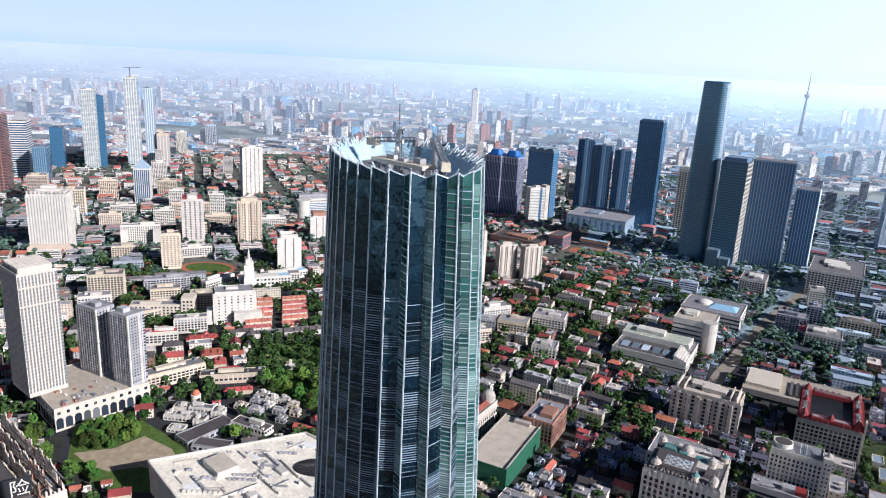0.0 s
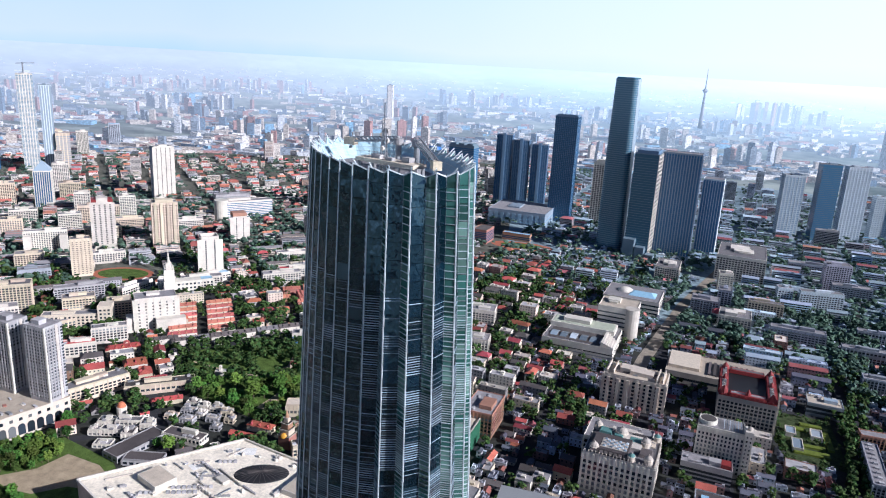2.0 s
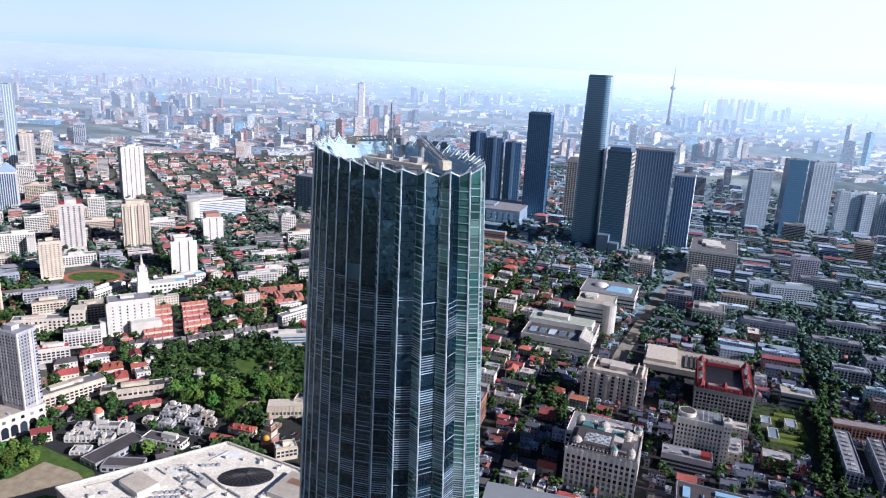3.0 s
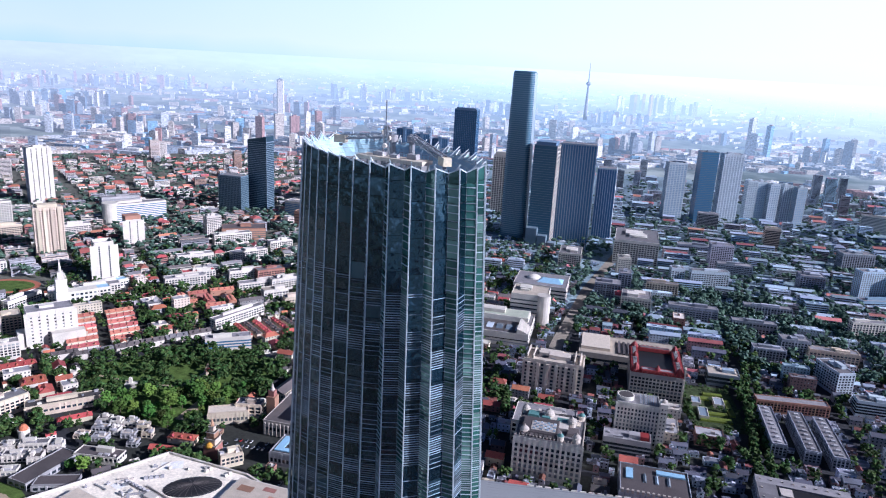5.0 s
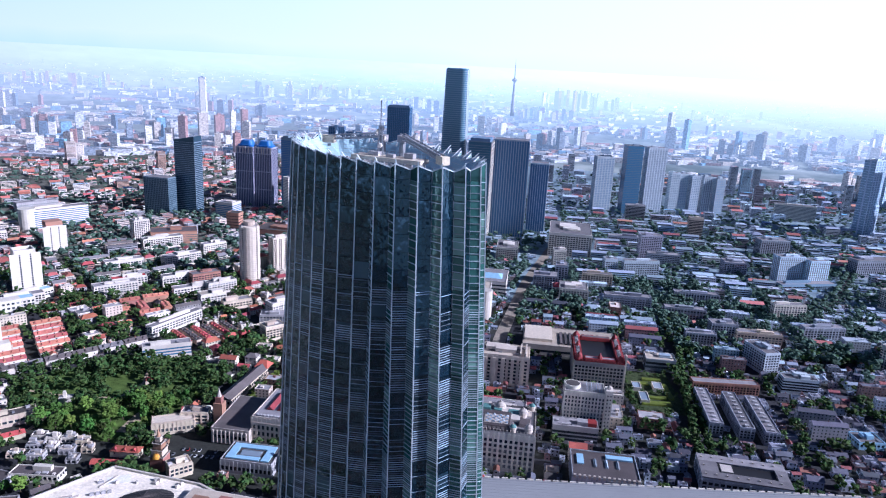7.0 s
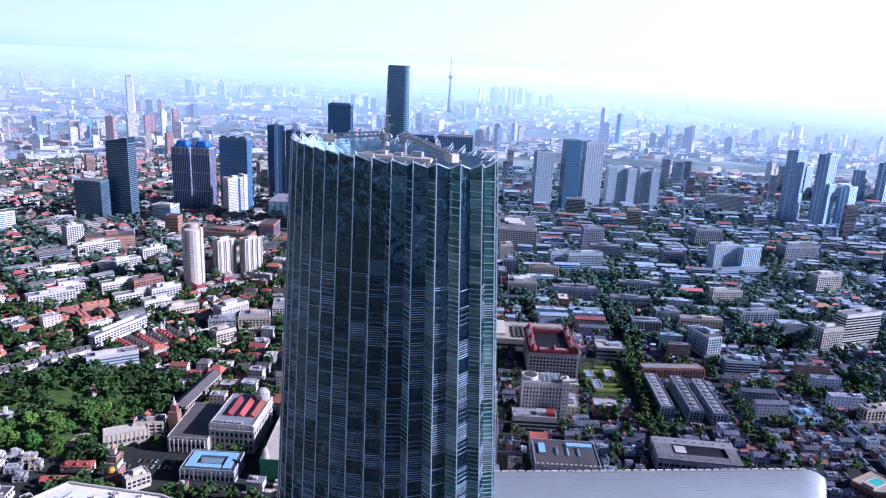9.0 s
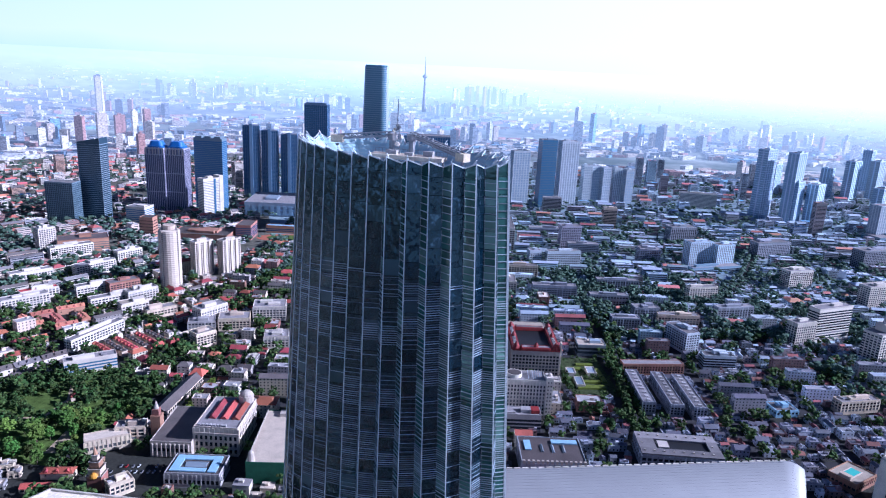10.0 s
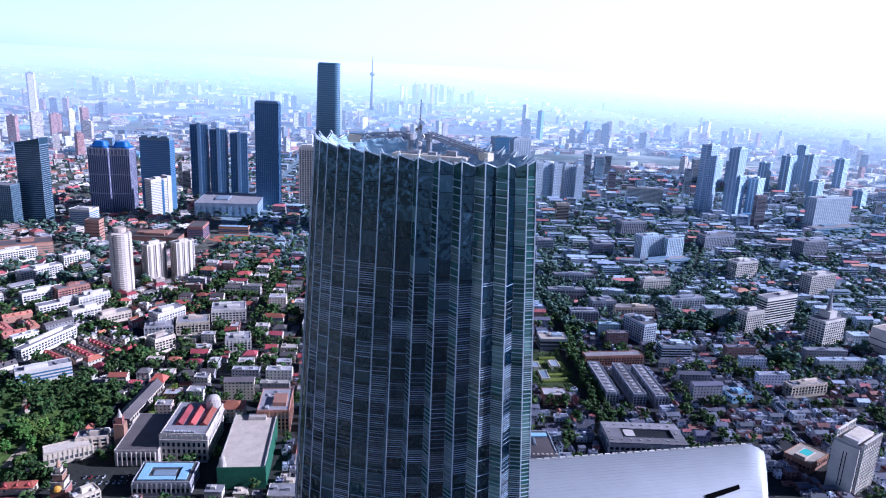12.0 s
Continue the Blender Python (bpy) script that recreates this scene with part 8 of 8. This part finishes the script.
for q in range(9000):
    x, y = rnd.uniform(-600, -325), rnd.uniform(525, 760)
    if not inside(x, y, PARK) or any(math.hypot((x - gx) / ga, (y - gy) / gb) < 1 for gx, gy, ga, gb in GLADES) or abs(y - 611) < 3.5:
        continue
    s = rnd.choice((0.8, 1.1, 1.4, 1.6, 1.9)) * rnd.uniform(0.9, 1.1)
    if all(math.hypot(t_[0] - x, t_[1] - y) > 3.4 * (t_[2] + s) for t_ in trees[-700:] if t_[2] > 0):
        trees.append((x, y, s))
for q in range(60):                              # rows of trees beside the formal garden
    trees.append((rnd.choice((190, 197, 123)) + rnd.uniform(-2, 2), rnd.uniform(640, 800), rnd.uniform(0.8, 1.3)))
for q in range(26):
    trees.append((rnd.uniform(130, 182), rnd.choice((671, 713, 762, 773)) + rnd.uniform(-2, 2), rnd.uniform(0.4, 0.7)))
PHI = (1 + 5 ** 0.5) / 2
ICO_V = np.array([(-1, PHI, 0), (1, PHI, 0), (-1, -PHI, 0), (1, -PHI, 0), (0, -1, PHI), (0, 1, PHI), (0, -1, -PHI), (0, 1, -PHI), (PHI, 0, -1), (PHI, 0, 1), (-PHI, 0, -1), (-PHI, 0, 1)]) / math.hypot(1, PHI)
ICO_ALL = np.array([(0, 11, 5), (0, 5, 1), (0, 1, 7), (0, 7, 10), (0, 10, 11), (1, 5, 9), (5, 11, 4), (11, 10, 2), (10, 7, 6), (7, 1, 8), (3, 9, 4), (3, 4, 2), (3, 2, 6), (3, 6, 8), (3, 8, 9), (4, 9, 5), (2, 4, 11), (6, 2, 10), (8, 6, 7), (9, 8, 1)])

ICO_F = np.array([f for f in ICO_ALL if ICO_V[f, 2].sum() > -1.6])


OCT_V = np.array([(1, 0, 0), (0, 1, 0), (-1, 0, 0), (0, -1, 0), (0, 0, 1), (0, 0, -1)], float)
OCT_F = np.array([(0, 1, 4), (1, 2, 4), (2, 3, 4), (3, 0, 4), (1, 0, 5), (2, 1, 5), (3, 2, 5), (0, 3, 5)])


def ragged(n, seed, wide=1.0, size=1.25):
    """A crown of many small turned leaf clumps, thick outside and thin within."""
    g_ = np.random.RandomState(seed)
    V, F = [], []
    for i in range(n):
        a, up = g_.uniform(0, 2 * np.pi), g_.uniform(0, 1)
        rad = 3.5 * np.sqrt(g_.uniform(0.15, 1)) * (1 - 0.75 * abs(up - 0.4) ** 1.3)
        q, _ = np.linalg.qr(g_.normal(size=(3, 3)))
        v = (OCT_V * g_.uniform(0.7, 1.35, (6, 1)) * size * g_.uniform(0.7, 1.35)) @ q.T * np.array([wide, wide, 0.8])
        V.append(v + (rad * np.cos(a) * wide, rad * np.sin(a) * wide, 3.9 + 6.2 * up))
        F.append(OCT_F + 6 * i)
    return np.concatenate(V), np.concatenate(F)


def crown(n, seed, wide=1.0):
    """Many ragged leaf clumps about 7 m across, on a base height of 4 to 11 m."""
    g_ = np.random.RandomState(seed)
    V, F = [], []
    for i in range(n):
        a, f, up = g_.uniform(0, 2 * np.pi), np.sqrt(g_.uniform(0, 1)), g_.uniform(0, 1)
        rad = 3.3 * f * (1 - 0.55 * abs(up - 0.35))
        c = np.array([rad * np.cos(a), rad * np.sin(a), 4.2 + 5.6 * up])
        v = ICO_V * g_.uniform(0.6, 1.35, (12, 1)) * g_.uniform(0.9, 1.7) * (1.3 if n < 10 else 1.0) * np.array([wide, wide, 0.75])
        F.append(ICO_F + 12 * i)
        V.append(v + c)
    return np.concatenate(V), np.concatenate(F)


def trunk():
    t = Geo()
    t.prism(ring(0, 0, 0.32, 6), 0, 4.6, grow=0.55)
    for a in (0.4, 2.4, 4.5):
        t.beam((0, 0, 3.4), (1.6 * math.cos(a), 1.6 * math.sin(a), 6.4), 0.2)
    return t


trees.sort(key=lambda q: (q[0] - EYE_X) ** 2 + (q[1] - EYE_Y) ** 2)
solo_trees = [q for q in trees if -600 < q[0] < -340 and 330 < q[1] < 720 and (inside(q[0], q[1], PARK) or q[1] < 450)][:150]
chosen = set(id(q) for q in solo_trees)
protos = []
for k2 in range(5):
    V, F = ragged(90, 40 + k2, 1.1, 0.85)
    me = bpy.data.meshes.new("crown")
    me.from_pydata(V.tolist(), [], F.tolist())
    me.materials.append(LEAVES)
    protos.append((me, trunk().mesh("trunk", [BARK])))
for x, y, s in solo_trees:
    me, tr = protos[rnd.randrange(5)]
    ob = thing("tree", "leafy green broadleaf tree in the park", "tree", pose(x, y, 0.2, 0, 0, rnd.uniform(0, 360)) @ Matrix.Diagonal((s, s, s * rnd.uniform(0.85, 1.15), 1)), group="park trees")
    part("trunk", tr, None, ob)
    part("crown", me, None, ob)
others = [q for q in trees if id(q) not in chosen]
var_near = [ragged(15, 70 + k2, 1.1, 1.5) for k2 in range(8)]
var_mid = [ragged(9, 80 + k2, 1.15, 1.8) for k2 in range(8)]
var_far = [crown(2, 90 + k2, 1.4) for k2 in range(8)]
var_last = [crown(1, 110 + k2, 1.8) for k2 in range(8)]
var_park = [ragged(36, 130 + k2, 1.1, 1.1) for k2 in range(8)]
rs = np.random.RandomState(3)
# trees farther off take the leaf colour with haze painted in
for name_, mat_, label_, pick, kinds, swell in (("street_trees", S_LEAVES, "dense green street and garden trees", False, var_near, 1.0), ("outer_trees", HAZED_LEAVES, "trees of the outer city", True, var_far, 1.25)):
    VV, FF, off = [], [], 0
    for x, y, s in others:
        r = math.hypot(x - EYE_X, y - EYE_Y)
        if pick != (r + (x * 37.7 + y * 11.3) % 260 - 130 > (960 if x > -40 else 1200)):
            continue
        V, F = (var_park if -600 < x < -325 and 500 < y < 760 else var_last if r > 1650 else kinds if r < 800 or r > 1200 else var_mid)[rs.randint(8)]
        a = rs.uniform(0, 6.28)
        M3 = np.array([(math.cos(a), -math.sin(a), 0), (math.sin(a), math.cos(a), 0), (0, 0, 1)]) * s
        VV.append(V @ M3.T * swell + (x, y, 0))
        FF.append(F + off)
        off += len(V)
    VV, FF = np.concatenate(VV), np.concatenate(FF)
    me = bpy.data.meshes.new(name_)
    me.from_pydata(VV.tolist(), [], FF.tolist())
    me.materials.append(mat_)
    tagged(new(name_, me), label_, "trees", kind="stuff")
V, F = ragged(60, 300, 1.0, 0.95)
ymesh = bpy.data.meshes.new("crown")
ymesh.from_pydata(V.tolist(), [], F.tolist())
ymesh.materials.append(YELLOW_LEAVES)
for k2 in range(13):
    s = rnd.uniform(0.75, 1.1)
    ob = thing("tree", "yellow-green tree beside the long hall", "tree", pose(-289 + k2 * 1.1 + rnd.uniform(-1, 1), 612 + k2 * 6.4, 0.2, 0, 0, k2 * 50) @ Matrix.Scale(s, 4), group="yellow-green trees")
    part("trunk", protos[0][1], None, ob)
    part("crown", ymesh, None, ob)

# ---- cars on the streets ----
CARS = [paint("car_white", (0.75, 0.75, 0.75), rough=0.25), paint("car_dark", (0.03, 0.03, 0.04), rough=0.25), paint("car_silver", (0.45, 0.46, 0.48), rough=0.25, metal=0.5), paint("car_red", (0.35, 0.03, 0.03), rough=0.25)]
car_win = Geo().prism([(-1.3, -0.8), (1.2, -0.8), (1.2, 0.8), (-1.3, 0.8)], 0.85, 1.45, grow=0.82).mesh("cabin", [WINDOW])
body_me = [Geo().prism([(-2.2, -0.88), (2.2, -0.88), (2.2, 0.88), (-2.2, 0.88)], 0.3, 0.86, grow=0.97).mesh("body", [m_]) for m_ in CARS]
n_car = 0
for u in us:
    for v in np.arange(300, 1000, 17.0):
        x, y = uv(u + rnd.choice((-3.4, 3.0)), v + rnd.uniform(-6, 6))
        az = math.degrees(math.atan2(x - EYE_X, y - EYE_Y))
        if rnd.random() < 0.34 and -60 < az < 44 and 480 < math.hypot(x - EYE_X, y - EYE_Y) < 820 and free(x, y, 5, 5) and n_car < 70:
            n_car += 1
            k2 = rnd.choices(range(4), (4, 3, 3, 1))[0]
            ob = thing("car", ("white", "dark", "silver", "red")[k2] + " car on the street beside houses", "car", pose(x, y, 0.05, 0, 0, YAW + 90), group="cars on the streets")
            part("body", body_me[k2], None, ob)
            part("cabin", car_win, None, ob)

for q in range(22):                               # parked beside the colonnaded bank
    x, y = -322 + (q % 11) * 5.2 + rnd.uniform(-0.4, 0.4), 527 - (q // 11) * 9.0
    if rnd.random() < 0.8:
        k2 = rnd.choices(range(4), (4, 3, 3, 1))[0]
        ob = thing("car", ("white", "dark", "silver", "red")[k2] + " car parked before the bank", "car", pose(x, y, 0.19, 0, 0, YAW + 90), group="parked cars")
        part("body", body_me[k2], None, ob)
        part("cabin", car_win, None, ob)

# ---- the far city on the drawn-in land ----
far = Geo()
rf = random.Random(23)


def far_block(x, y, w, d, h, yaw):
    px, py, pz, k2 = drawn_in(x, y)
    c, s_, k0 = math.cos(radians(yaw)), math.sin(radians(yaw)), len(far.v)
    far.box(-w / 2 * k2, w / 2 * k2, -d / 2 * k2, d / 2 * k2, -3, h * k2)
    if h > 60:
        far.box(-w / 5 * k2, w / 5 * k2, -d / 4 * k2, d / 4 * k2, h * k2, (h + 5) * k2)
    for k3 in range(k0, len(far.v)):
        e1, e2, z = far.v[k3]
        far.v[k3] = (px + c * e1 - s_ * e2, py + s_ * e1 + c * e2, pz + z)


for q in range(9500):                      # low quarters, yards and sheds
    az = radians(rf.uniform(-66, 50))
    D = FLAT / (1 - rf.random() ** 1.15 * 0.84)
    x, y = EYE_X + D * math.sin(az), EYE_Y + D * math.cos(az)
    built = noise.noise(Vector((x / 900, y / 420, 0.3)))
    if built < -0.24:
        continue
    if rf.random() < 0.02 + 0.10 * max(0.0, built - 0.1):
        far_block(x, y, rf.uniform(18, 30), rf.uniform(14, 22), rf.uniform(35, 80), rf.choice((-4, 20, 40)))
    elif rf.random() < 0.12:
        far_block(x, y, rf.uniform(70, 180), rf.uniform(30, 70), rf.uniform(8, 14), rf.choice((-4, 20, 40)))
    else:
        far_block(x, y, rf.uniform(20, 80), rf.uniform(10, 26), rf.choice((6, 8, 10, 14, 18, 22)), rf.choice((-4, 20, 40)))
# estates of towers: place, reach, count, lowest and highest
for x, y, reach, n_, h0, h1 in ((-3700, 2500, 600, 34, 60, 130), (-4500, 3500, 700, 34, 50, 110), (-4800, 5400, 800, 34, 50, 100), (-4170, 6270, 600, 24, 60, 120), (-2480, 3090, 320, 16, 45, 85), (-1870, 2750, 160, 9, 45, 80),
                                (-1800, 4200, 220, 9, 60, 110), (-1350, 3925, 160, 7, 60, 100), (-1807, 6212, 320, 18, 70, 130), (-1490, 6660, 260, 15, 60, 110), (-436, 3787, 170, 8, 50, 80), (-112, 3822, 170, 7, 60, 90), (335, 5128, 260, 10, 50, 90),
                                (709, 6663, 380, 14, 100, 190), (318, 3258, 120, 6, 60, 100), (906, 3490, 90, 3, 110, 190), (1250, 3363, 220, 7, 50, 80), (-2972, 3716, 320, 18, 50, 90), (-2039, 2690, 190, 10, 40, 80), (-1332, 2690, 120, 7, 60, 110),
                                (-1200, 2886, 150, 6, 80, 130), (1039, 7164, 420, 16, 90, 180), (1223, 3294, 120, 4, 70, 120), (-602, 5229, 260, 12, 60, 100), (342, 5172, 220, 9, 50, 90), (-1690, 3945, 30, 2, 205, 215), (2100, 3600, 500, 16, 50, 100), (2600, 2900, 500, 16, 50, 100)):
    for q in range(n_):
        a, f = rf.uniform(0, 6.28), math.sqrt(rf.random())
        far_block(x + reach * f * math.cos(a), y + reach * f * math.sin(a), rf.uniform(20, 40), rf.uniform(15, 24), rf.uniform(h0, h1), rf.choice((-4, 20, 40)))
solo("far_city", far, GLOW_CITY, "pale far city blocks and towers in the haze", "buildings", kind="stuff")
px, py, pz, k2 = drawn_in(147, 5290)
b = thing("tv_tower", "slender concrete television tower with a round pod", "tv tower", Matrix.Translation((px, py, pz)) @ Matrix.Scale(k2, 4))
# haze over the tower is put in as emission; it carries no lamp
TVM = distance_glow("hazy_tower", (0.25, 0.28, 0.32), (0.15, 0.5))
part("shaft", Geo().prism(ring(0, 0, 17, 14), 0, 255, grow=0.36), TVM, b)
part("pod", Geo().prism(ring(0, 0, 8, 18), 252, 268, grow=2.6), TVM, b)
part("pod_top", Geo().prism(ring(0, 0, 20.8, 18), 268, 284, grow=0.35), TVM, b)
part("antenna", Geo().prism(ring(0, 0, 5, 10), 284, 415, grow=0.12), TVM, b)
